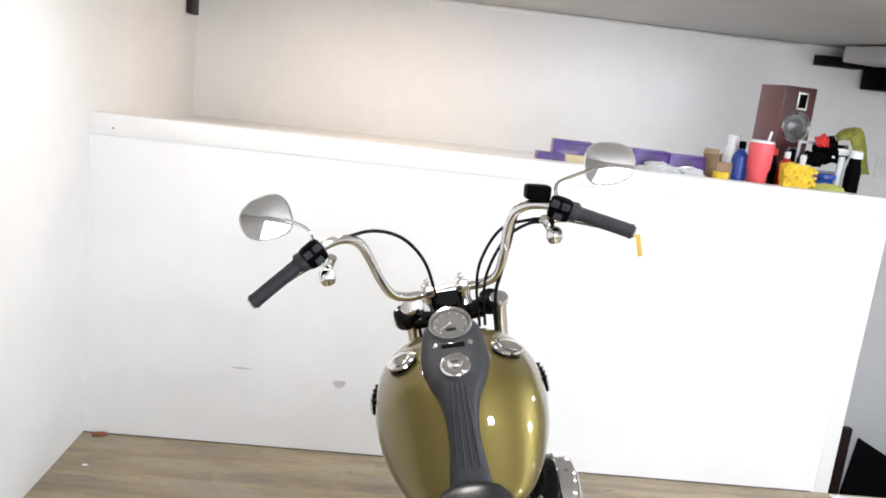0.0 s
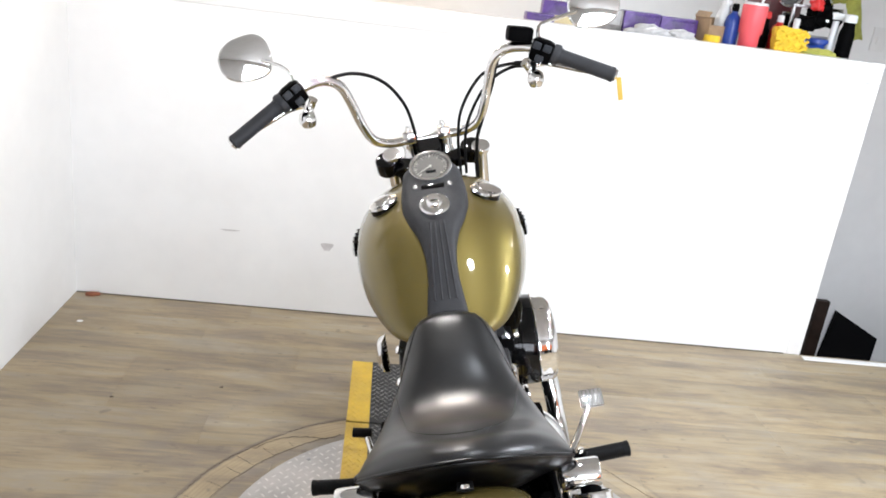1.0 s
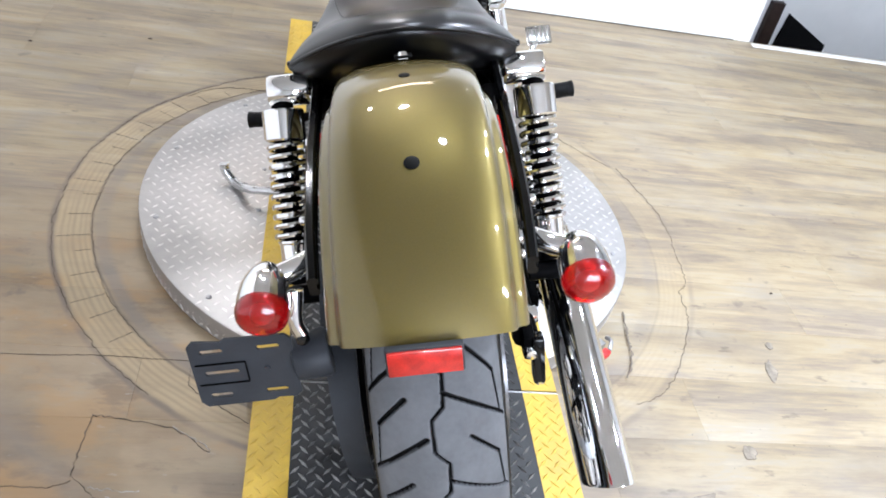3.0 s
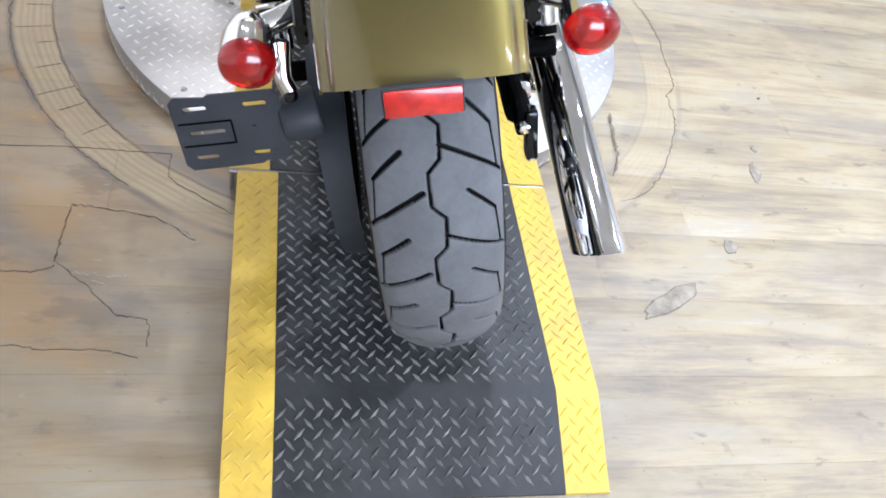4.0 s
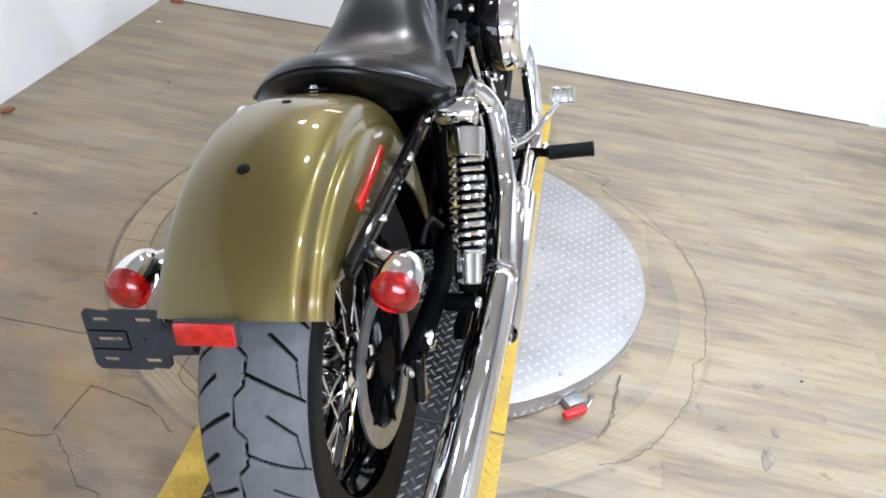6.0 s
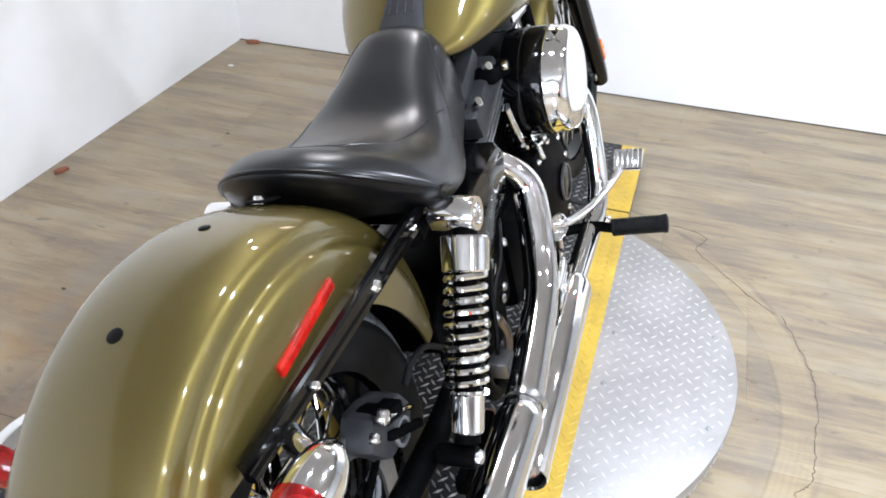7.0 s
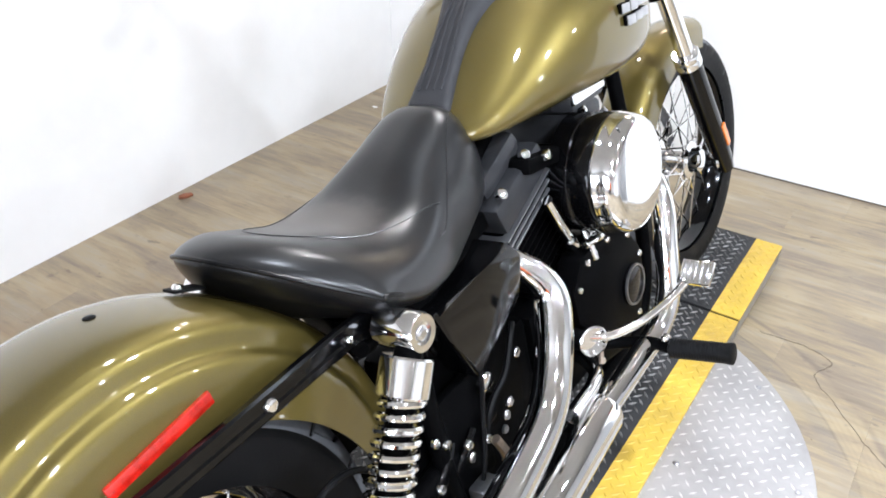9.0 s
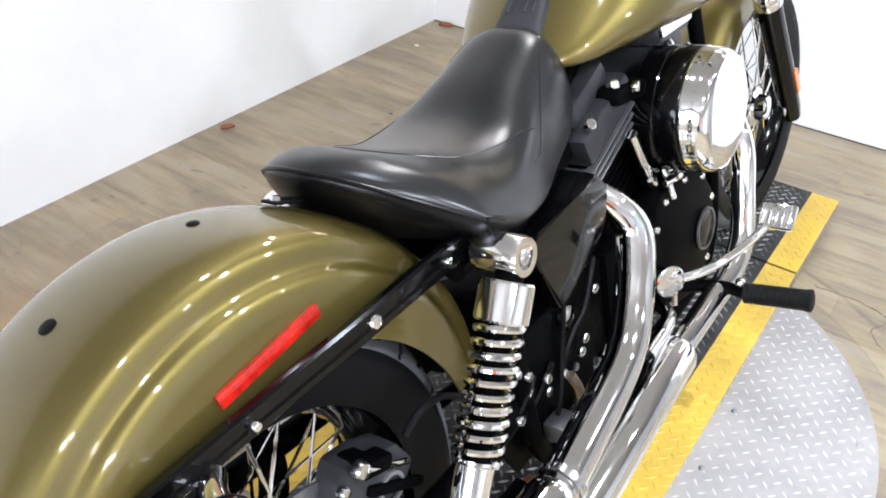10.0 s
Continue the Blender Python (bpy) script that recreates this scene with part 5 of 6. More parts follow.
    tube(bm, [f(0.28, 0.985, 1.222), f(0.33, 0.985, 1.215), f(0.40, 0.965, 1.19), f(0.475, 0.93, 1.168)], lambda t: 0.0075 - 0.001 * t, 10)
    fpart("lever", bm, CHROME, bar, "chrome hand lever")
    # mirror
    mc = V(-0.405, 1.0, 1.352) if sx < 0 else V(0.455, 1.0, 1.335)
    fpart("mirror_stem", made(tube, [f(0.298, 0.945, 1.285), f(0.305, 0.955, 1.312), f(0.335, 0.985, 1.33 if sx < 0 else 1.318), mc - V(sx * 0.03, -0.008, 0.006)], 0.0045, 8), CHROME, bar)
    outline = []
    for i in range(36):
        a = 2 * math.pi * i / 36
        c, s = math.cos(a), math.sin(a)
        outline.append((0.064 * math.copysign(abs(c) ** 0.75, c), (0.053 - 0.008 * c) * math.copysign(abs(s) ** 0.8, s)))
    rot = Matrix.Translation(mc) @ Matrix.Rotation(radians(sx * -8), 4, "Z") @ Matrix.Rotation(radians(sx * 6), 4, "Y") @ Matrix.Rotation(radians(-8), 4, "X")
    bm = B()
    loops = [[V(sx * u * k, d, v * k) for u, v in outline] for d, k in ((0.0, 0.97), (0.002, 1.0), (0.008, 0.98), (0.016, 0.8), (0.021, 0.45))]
    rings(bm, loops)
    bm.transform(rot)
    shell = fpart("mirror", bm, CHROME, bar, "chrome teardrop mirror")
    bm = B()
    rings(bm, [[V(sx * u * k, d, v * k) for u, v in outline] for d, k in ((-0.0005, 0.94), *((-0.0012 - 0.004 * (1 - (k / 0.93) ** 2), k) for k in (0.93, 0.8, 0.65, 0.5, 0.35, 0.2, 0.06)))])
    bm.transform(rot)
    fpart("mirror_glass", bm, MIRROR, shell, "mirror glass")
fpart("master_cylinder", made(box, (0.258, 0.965, 1.302), (0.062, 0.05, 0.036), 0.008, Matrix.Rotation(radians(14), 3, "Y")), BLACK_SATIN, bar, "black brake master cylinder")
for nm, pts, r in (("clutch_cable", [(-0.245, 0.97, 1.272), (-0.16, 1.0, 1.275), (-0.09, 1.03, 1.24), (-0.045, 1.06, 1.17), (-0.03, 1.08, 1.09), (-0.03, 1.1, 1.0), (-0.04, 1.1, 0.9)], 0.0045),
                   ("throttle_cable", [(0.29, 0.97, 1.225), (0.24, 0.99, 1.232), (0.165, 1.03, 1.215), (0.105, 1.06, 1.14), (0.082, 1.08, 1.06), (0.075, 1.1, 0.95)], 0.0042),
                   ("throttle_cable", [(0.29, 0.975, 1.215), (0.235, 1.0, 1.222), (0.175, 1.03, 1.19), (0.125, 1.06, 1.12), (0.1, 1.08, 1.05), (0.09, 1.1, 0.95)], 0.0042),
                   ("brake_hose", [(0.245, 0.98, 1.285), (0.205, 1.0, 1.25), (0.18, 1.02, 1.18), (0.15, 1.05, 1.1), (0.128, 1.08, 1.03), (0.12, 1.12, 0.9)], 0.005)):
    fpart(nm, made(tube, pts, r, 8), RUBBER_DARK, None, "black sheathed control cable")
fpart("cable_boot", made(cyl, (0.24, 0.985, 1.233), (0.29, 0.968, 1.222), 0.006, 0.010, seg=12), RUBBER_DARK, bar)
fpart("price_tag", made(box, (0.468, 0.885, 1.143), (0.012, 0.001, 0.055), 0.0003), YELLOW, bar, "small pale yellow hanging tag")

# engine
CRANK = V(0, 0.75, 0.30)
engine = bpart("crankcase", made(box, (0, 0.74, 0.28), (0.25, 0.36, 0.24), 0.03), BLACK_SATIN, None, "black engine crankcase")
for k, sgn in enumerate((-1, 1)):
    ang = radians(22.5 * sgn)
    rot = Matrix.Translation(CRANK) @ Matrix.Rotation(-ang, 4, "X")

    def put(name, bm, mat, parent, label="", sharp=38.0):
        bm.transform(rot)
        return bpart(name, bm, mat, parent, label, sharp)

    barrel = put("cylinder", made(cyl, (0, 0, 0.08), (0, 0, 0.38), 0.065, seg=28), BLACK_SATIN, engine, "black finned cylinder")
    for i in range(9):
        put("fin", made(box, (0, 0, 0.12 + 0.0165 * i), (0.205, 0.17, 0.0055), 0.0022), BLACK_SATIN, barrel)
    for i in range(3):
        put("head_fin", made(box, (0, 0, 0.292 + 0.014 * i), (0.245, 0.185, 0.0035), 0.001), ALLOY, barrel, "machined bright fin edge")
        put("fin", made(box, (0, 0, 0.288 + 0.014 * i), (0.243, 0.184, 0.005), 0.001), BLACK_SATIN, barrel)
    put("cylinder_head", made(box, (0, 0, 0.30), (0.215, 0.165, 0.07), 0.01), BLACK_SATIN, barrel)
    rk = put("rocker_box", made(box, (0, 0, 0.36), (0.252, 0.175, 0.06), 0.014), ENGINE_GREY, engine, "dark grey rocker box")
    put("rocker_lid", made(box, (0, 0, 0.41), (0.205, 0.14, 0.046), 0.02), ENGINE_GREY, rk)
    for x in (-1, 1):
        for y in (-0.055, 0.038):
            bm = made(lathe, [(-0.004, 0.0095), (0.008, 0.0095), (0.010, 0.006)], (x * 0.121, y, 0.398), (x * 0.8, 0, 0.6), 12)
            put("rocker_bolt", bm, CHROME, rk)
    for dy in ((-0.028, 0.028) if sgn > 0 else (0.028,)):
        base = V(0.135, 0.76 + sgn * 0.02 + dy * 0.7, 0.40)
        head = CRANK + Matrix.Rotation(-ang, 3, "X") @ V(0.135, dy, 0.3)
        pr = bpart("pushrod_tube", made(cyl, base, head, 0.0105, seg=16), CHROME, engine, "chrome pushrod tube")
        bpart("pushrod_collar", made(cyl, base.lerp(head, 0.35), base.lerp(head, 0.45), 0.0145, seg=16), CHROME, pr)
bm = B()
cyl(bm, (0.165, 0.715, 0.475), (0.165, 0.782, 0.462), 0.0085, seg=12, bevel=0.002)
cyl(bm, (0.15, 0.748, 0.49), (0.168, 0.745, 0.43), 0.0075, seg=12, bevel=0.002)
bpart("lifter_clamp", bm, CHROME, engine, "chrome lifter clamp")
bpart("lifter_block", made(box, (0.135, 0.755, 0.425), (0.05, 0.13, 0.035), 0.008), BLACK_SATIN, engine)
bm = B()
prism(bm, ((0.655, 0.40), (0.70, 0.455), (0.80, 0.46), (0.89, 0.43), (0.945, 0.36), (0.955, 0.28), (0.915, 0.21), (0.83, 0.175), (0.72, 0.20), (0.665, 0.28)), 0.115, 0.165, 0.012)
cam_lid = bpart("cam_cover", bm, BLACK_SATIN, engine, "black cam cover with chrome screws")
for y, z in ((0.675, 0.40), (0.715, 0.437), (0.80, 0.445), (0.885, 0.415), (0.93, 0.35), (0.72, 0.215), (0.90, 0.225), (0.675, 0.29)):
    bolt("cover_screw", V(0.165, y, z), (1, 0, 0), 0.007, CHROME, cam_lid, 0.006)
bpart("timer_cover", made(lathe, [(0, 0.045), (0.005, 0.045), (0.008, 0.04), (0.008, 0.001)], (0.165, 0.885, 0.30), (1, 0, 0), 32), BLACK_GLOSS, cam_lid)
bpart("timer_ring", made(lathe, [(0, 0.040), (0, 0.044), (0.010, 0.044), (0.010, 0.040), (0, 0.040)], (0.165, 0.885, 0.30), (1, 0, 0), 32, cap=False), DISC_STEEL, cam_lid)
bpart("oil_filter", made(cyl, (0.03, 0.95, 0.22), (0.03, 1.06, 0.20), 0.04, seg=24, bevel=0.006), BLACK_GLOSS, engine)
bpart("primary_cover", made(box, (-0.16, 0.62, 0.27), (0.07, 0.52, 0.17), 0.03), BLACK_GLOSS, engine, "gloss black primary cover")
bpart("derby_cover", made(lathe, [(0, 0.075), (0.006, 0.074), (0.012, 0.06), (0.014, 0.001)], (-0.195, 0.47, 0.28), (-1, 0, 0), 36), CHROME, engine)
bpart("transmission_case", made(box, (0, 0.46, 0.30), (0.22, 0.22, 0.20), 0.02), BLACK_SATIN, engine)
bm = B()
loops = []
for i in range(9):
    t = -1 + 2 * i / 8
    k = math.sqrt(max(0.0, 1 - t * t)) * 0.97 + 0.03
    loops.append([V(-0.165 - 0.03 * k * (0.5 + 0.5 * math.cos(a)) , 0.785 + 0.034 * k * math.sin(a), 0.603 + 0.052 * t) for a in (2 * math.pi * j / 20 for j in range(20))])
rings(bm, loops)
bpart("horn_cover", bm, CHROME, None, "chrome teardrop horn cover", 60)

# air cleaner
ac = V(0.004, 0.808, 0.583)
body = bpart("air_cleaner", made(lathe, [(0.10, 0.06), (0.108, 0.10), (0.112, 0.1115), (0.116, 0.1125), (0.150, 0.1125), (0.152, 0.1105), (0.158, 0.1105), (0.160, 0.1125), (0.192, 0.1125), (0.196, 0.1105), (0.205, 0.10)], ac, (1, 0, 0), 64), BLACK_GLOSS, None, "round air cleaner with a polished chrome cover")
bpart("chrome_cover", made(lathe, [(0.197, 0.104), (0.197, 0.111), (0.199, 0.1128), (0.2035, 0.1128), (0.206, 0.1112), (0.221, 0.1106), (0.231, 0.108), (0.239, 0.1035), (0.2435, 0.0975), (0.246, 0.090), (0.2485, 0.05), (0.2495, 0.001)], ac, (1, 0, 0), 64), CHROME, body, "polished chrome air cleaner cover")
bpart("breather_arm", made(box, (0.115, 0.67, 0.66), (0.05, 0.11, 0.03), 0.008, Matrix.Rotation(radians(-8), 3, "X")), BLACK_SATIN, body)
bolt("breather_bolt", V(0.145, 0.665, 0.672), (1, 0, 0.2), 0.010, CHROME, body, 0.01)
bpart("coil_cover", made(box, (0.105, 0.87, 0.715), (0.05, 0.13, 0.035), 0.010), ENGINE_GREY, None, "dark grey coil cover")
bpart("coil_trim", made(box, (0.132, 0.865, 0.722), (0.008, 0.13, 0.02), 0.003), CHROME, None, "chrome trim strip")

# exhaust
front_pipe = bpart("front_pipe", made(tube, [(0.11, 0.96, 0.56), (0.17, 0.965, 0.545), (0.225, 0.93, 0.48), (0.243, 0.895, 0.39), (0.25, 0.868, 0.30), (0.249, 0.815, 0.255), (0.245, 0.72, 0.238), (0.243, 0.55, 0.225)], 0.0235, 20), CHROME, None, "chrome front exhaust pipe")
rear_pipe = bpart("rear_pipe", made(tube, [(0.118, 0.497, 0.568), (0.138, 0.505, 0.554), (0.16, 0.517, 0.534), (0.178, 0.53, 0.508), (0.189, 0.536, 0.482), (0.196, 0.53, 0.455), (0.205, 0.507, 0.415), (0.213, 0.475, 0.365), (0.222, 0.43, 0.326), (0.232, 0.35, 0.30), (0.25, 0.136, 0.264)], lambda t: 0.017 + 0.006 * min(1.0, t / 0.22) + 0.010 * min(1.0, max(0.0, t - 0.2) / 0.3), 24), CHROME, None, "chrome rear exhaust pipe with heat shield")
bm = B()
p0, p1 = V(0.25, 0.15, 0.268), V(0.240, -0.385, 0.224)
lathe(bm, [(0, 0.030), (0.012, 0.037), (0.03, 0.0405), ((p1 - p0).length - 0.006, 0.0405), ((p1 - p0).length, 0.0395), ((p1 - p0).length - 0.002, 0.036), ((p1 - p0).length - 0.08, 0.034), ((p1 - p0).length - 0.085, 0.004)], p0, p1 - p0, 36)
for v in bm.verts:
    if v.co.y < -0.29:
        v.co.y += (p1.z + 0.04 - v.co.z) * 0.9 - 0.033
muf = bpart("upper_muffler", bm, CHROME, None, "long polished chrome muffler")
bpart("muffler_clamp", made(lathe, [(0.0, 0.033), (0.0, 0.0365), (0.012, 0.0365), (0.012, 0.033)], p0 + V(0, 0.02, 0.002), p1 - p0, 28, cap=False), CHROME_DULL, muf)
bm = B()
p0, p1 = V(0.243, 0.575, 0.226), V(0.247, 0.10, 0.168)
Lm = (p1 - p0).length
lathe(bm, [(0, 0.026), (0.006, 0.036), (0.02, 0.0405), (Lm - 0.004, 0.0405), (Lm, 0.039), (Lm - 0.004, 0.035), (Lm - 0.06, 0.034), (Lm - 0.065, 0.004)], p0, p1 - p0, 36)
bpart("lower_muffler", bm, CHROME, None, "chrome lower muffler beside the platform")
bpart("muffler_hanger", made(box, (0.19, 0.07, 0.25), (0.02, 0.16, 0.03), 0.006), BLACK_SATIN)
link = bpart("hanger_link", made(box, (0.165, -0.2, 0.31), (0.02, 0.03, 0.085), 0.006, Matrix.Rotation(radians(-12), 3, "X")), BLACK_GLOSS, None, "black hanger link with a bright bolt")
bolt("link_bolt", V(0.165, -0.212, 0.275), (0, -1, 0.1), 0.010, CHROME, link, 0.010)

bm = B()
prism(bm, ((0.185, 0.40), (0.28, 0.47), (0.50, 0.45), (0.52, 0.30), (0.50, 0.17), (0.24, 0.16), (0.195, 0.25)), 0.104, 0.112, 0.003)
plate_ob = bpart("side_plate", bm, BLACK_SATIN, None, "black steel frame side plate")
for y, z in ((0.25, 0.28), (0.31, 0.22), (0.44, 0.24), (0.27, 0.36)):
    bolt("plate_bolt", V(0.112, y, z), (1, 0, 0), 0.008, DISC_STEEL, plate_ob)
bpart("plate_boss", made(lathe, [(0, 0.022), (0.012, 0.02), (0.016, 0.012), (0.016, 0.001)], (0.112, 0.343, 0.33), (1, 0, 0), 24), BLACK_GLOSS, plate_ob)
bpart("wiring_loom", made(tube, [(0.118, 0.40, 0.45), (0.125, 0.33, 0.40), (0.12, 0.29, 0.32), (0.122, 0.25, 0.24)], 0.007, 8), RUBBER_DARK, plate_ob)
bpart("brake_hose", made(tube, [(0.14, 0.485, 0.44), (0.15, 0.459, 0.427), (0.152, 0.424, 0.38), (0.15, 0.389, 0.359), (0.15, 0.364, 0.338), (0.145, 0.35, 0.30)], 0.0055, 8), RUBBER_DARK, plate_ob)
bpart("heat_shield_bracket", made(tube, [(0.15, 0.366, 0.286), (0.155, 0.378, 0.25), (0.155, 0.375, 0.219), (0.152, 0.352, 0.195)], 0.009, 8), STAIN_METAL, plate_ob, "heat-stained steel bracket")
for pts in ([(0.15, 0.262, 0.358), (0.153, 0.24, 0.335), (0.15, 0.216, 0.312)], [(0.15, 0.316, 0.345), (0.153, 0.285, 0.325), (0.15, 0.26, 0.303)]):
    bpart("linkage_rod", made(tube, pts, 0.0065, 8), BLACK_GLOSS, plate_ob)
for y, z in ((0.243, 0.372), (0.208, 0.314), (0.338, 0.311), (0.29, 0.335)):
    bolt("linkage_bolt", V(0.156, y, z), (1, 0, 0), 0.0085, CHROME_DULL, plate_ob, 0.008)
bpart("hose_plug", made(cyl, (0.165, 0.20, 0.205), (0.18, 0.175, 0.215), 0.011, 0.009, seg=14, bevel=0.002), WOOD_CHIP, plate_ob, "small reddish-brown rubber plug")
# battery box, footpegs, pedal, stand
bm = B()
prism(bm, ((0.262, 0.59), (0.40, 0.582), (0.47, 0.605), (0.506, 0.565), (0.482, 0.497), (0.335, 0.432), (0.296, 0.52)), 0.10, 0.172, 0.010)
cover = bpart("battery_cover", bm, BLACK_GLOSS, None, "gloss black battery side cover")
bm = B()
prism(bm, ((0.262, 0.59), (0.40, 0.582), (0.47, 0.605), (0.506, 0.565), (0.482, 0.497), (0.335, 0.432), (0.296, 0.52)), -0.172, -0.10, 0.010)
bpart("oil_tank", bm, BLACK_SATIN, None, "black oil tank under the seat")
bolt("pivot_bolt", V(0.15, 0.367, 0.402), (1, 0, 0), 0.017, CHROME, frame_ob, 0.012)
for y, z in ((0.467, 0.394), (0.422, 0.323), (0.407, 0.306), (0.23, 0.382), (0.30, 0.30)):
    bolt("frame_bolt", V(0.148, y, z), (1, 0, 0), 0.009, CHROME_DULL, frame_ob)
bpart("brake_line", made(tube, [(0.155, 0.36, 0.47), (0.162, 0.35, 0.42), (0.158, 0.34, 0.36), (0.16, 0.32, 0.29), (0.158, 0.3, 0.24)], 0.004, 8), RUBBER_DARK, frame_ob)
bpart("master_block", made(box, (0.165, 0.30, 0.235), (0.04, 0.05, 0.035), 0.008), ALLOY, frame_ob)
for sx in (-1, 1):
    a, b = V(sx * 0.205, 0.745, 0.25), V(sx * 0.295, 0.752, 0.252)
    arm = bpart("footpeg_arm", made(tube, [(sx * 0.15, 0.70, 0.26), a, (sx * 0.25, 0.755, 0.254), b], 0.012, 10), BLACK_SATIN, None, "black footpeg bracket")
    prof = [(0, 0.012), (0.004, 0.0195)]
    for i in range(20):
        prof += [(0.008 + i * 0.005, 0.0198), (0.0105 + i * 0.005, 0.0188)]
    prof += [(0.112, 0.0205), (0.119, 0.0205), (0.121, 0.016)]
    bpart("footpeg", made(lathe, prof, b, (sx, 0.04, 0.06), 20), RUBBER_DARK, arm, "ribbed black rubber footpeg")
    bolt("peg_bolt", b + V(-sx * 0.006, 0, 0.02), (0, 0, 1), 0.009, CHROME, arm, 0.008)
pedal = bpart("brake_pedal", made(tube, [(0.20, 0.62, 0.338), (0.235, 0.645, 0.335), (0.27, 0.70, 0.338), (0.30, 0.755, 0.355), (0.322, 0.785, 0.378)], lambda t: 0.0095 - 0.002 * t, 12), CHROME, None, "chrome rear brake pedal")
bpart("pedal_pivot", made(lathe, [(-0.02, 0.02), (0.010, 0.027), (0.022, 0.029), (0.024, 0.026), (0.010, 0.024), (0.010, 0.001)], (0.20, 0.62, 0.338), (0.86, -0.5, 0.1), 28), CHROME, pedal)
padr = Matrix.Rotation(radians(35), 3, "X")
bpart("pedal_pad", made(box, (0.335, 0.81, 0.388), (0.062, 0.05, 0.012), 0.005, padr), CHROME, pedal, "ribbed chrome pedal pad")
for i in range(5):
    bpart("pad_rib", made(box, V(0.313 + 0.011 * i, 0.81, 0.388) + padr @ V(0, 0, 0.007), (0.005, 0.042, 0.003), 0.001, padr), CHROME_DULL, pedal)
bpart("pedal_spring", made(tube, [(0.2, 0.635, 0.318), (0.205, 0.65, 0.295), (0.21, 0.64, 0.27)], 0.005, 8), STAIN_METAL, pedal)
shift = bpart("shift_lever", made(tube, [(-0.205, 0.70, 0.30), (-0.24, 0.76, 0.31), (-0.26, 0.83, 0.34)], 0.009, 10), CHROME, None, "chrome shift lever")
bpart("shift_peg", made(cyl, (-0.25, 0.845, 0.345), (-0.30, 0.848, 0.353), 0.013, seg=16, bevel=0.002), RUBBER_DARK, shift)
bpart("crossover_pipe", made(tube, [(0.10, 0.70, 0.24), (0.17, 0.66, 0.25), (0.215, 0.60, 0.262), (0.23, 0.48, 0.27)], 0.014, 12), CHROME, None, "chrome crossover pipe")

ground = bike.matrix_basis.inverted()
foot = ground @ V(-0.175, 0.70, DISC_Z + 0.012)
foot2 = ground @ V(-0.135, 0.63, DISC_Z + 0.045)
stand = bpart("side_stand", made(tube, [(-0.11, 0.56, 0.15), (-0.22, 0.565, 0.14), foot2.lerp(V(-0.3, 0.57, 0.145), 0.3), foot2, foot], 0.0105, 12), CHROME_DULL, None, "chrome side stand resting on the turntable")
bpart("stand_foot", made(tube, [foot2.lerp(foot, 0.3), foot, ground @ V(-0.20, 0.715, 0.095), ground @ V(-0.205, 0.72, 0.115)], 0.012, 12), CHROME_DULL, stand)

# ---- things on the ledge behind the half wall ----
LZ = 1.286
PURPLE = material("purple_film", (0.105, 0.042, 0.27), 0.35, vary=0.3, scale=10, coat=0.3)
PURPLE_DARK = material("dark_purple_print", (0.07, 0.02, 0.22), 0.3, vary=0.3, scale=40)
GREY_FILM = material("grey_plastic_tray", (0.33, 0.31, 0.3), 0.35, vary=0.3, scale=30)
CARDBOARD = material("cardboard", (0.36, 0.25, 0.15), 0.8, vary=0.15, scale=20)
CREAM = material("cream_paper", (0.72, 0.62, 0.36), 0.7, vary=0.1)
CLEAR_BAG = material("white_plastic_film", (0.55, 0.55, 0.55), 0.25, vary=0.1, scale=20)
PINK = material("coral_pink_enamel", (0.85, 0.12, 0.14), 0.35, vary=0.04, bump=0.05, bump_scale=300)
BLUE = material("blue_plastic", (0.02, 0.06, 0.33), 0.3, vary=0.1)
ROPE = material("yellow_cord", (0.8, 0.55, 0.03), 0.7, vary=0.15, scale=40, bump=0.4, bump_scale=300)
CLOTH = material("olive_yellow_cloth", (0.42, 0.42, 0.09), 0.9, vary=0.2, scale=20, bump=0.4, bump_scale=200)
MAHOGANY = material("dark_red_wood_veneer", (0.085, 0.018, 0.02), 0.35, vary=0.25, scale=6, coat=0.3)
CONE = material("speaker_cone", (0.2, 0.2, 0.2), 0.35, metal=0.6, vary=0.2, scale=30)
RED_PLASTIC = material("red_plastic", (0.6, 0.02, 0.02), 0.35, vary=0.1)
CLEAR = material("clear_plastic", (0.75, 0.77, 0.78), 0.15, vary=0.05)

spk = tagged(new("loudspeaker"), "dark red wooden loudspeaker on the ledge", "loudspeaker")
spk.matrix_basis = pose(1.715, 2.9, LZ, 0, 0, 6)
part("cabinet", made(box, (0.008, -0.02, 0.26), (0.165, 0.21, 0.52), 0.006), MAHOGANY, spk)
for z in (0.455, 0.20):
    tw = part("tweeter", made(box, (0.02, -0.128, z), (0.055, 0.012, 0.085), 0.004), CHROME_DULL, spk, "silver-framed tweeter")
    part("tweeter_grille", made(box, (0.02, -0.1355, z), (0.034, 0.006, 0.062), 0.002), BLACK_SATIN, tw)
part("woofer_ring", made(lathe, [(0, 0.072), (0.008, 0.072), (0.012, 0.067), (0.006, 0.06)], (0.012, -0.125, 0.335), (0, -1, 0), 36, cap=False), CHROME_DULL, spk)
part("woofer_cone", made(lathe, [(0.002, 0.062), (-0.004, 0.05), (0.004, 0.035), (0.012, 0.018), (0.014, 0.001)], (0.012, -0.125, 0.335), (0, -1, 0), 32), CONE, spk)

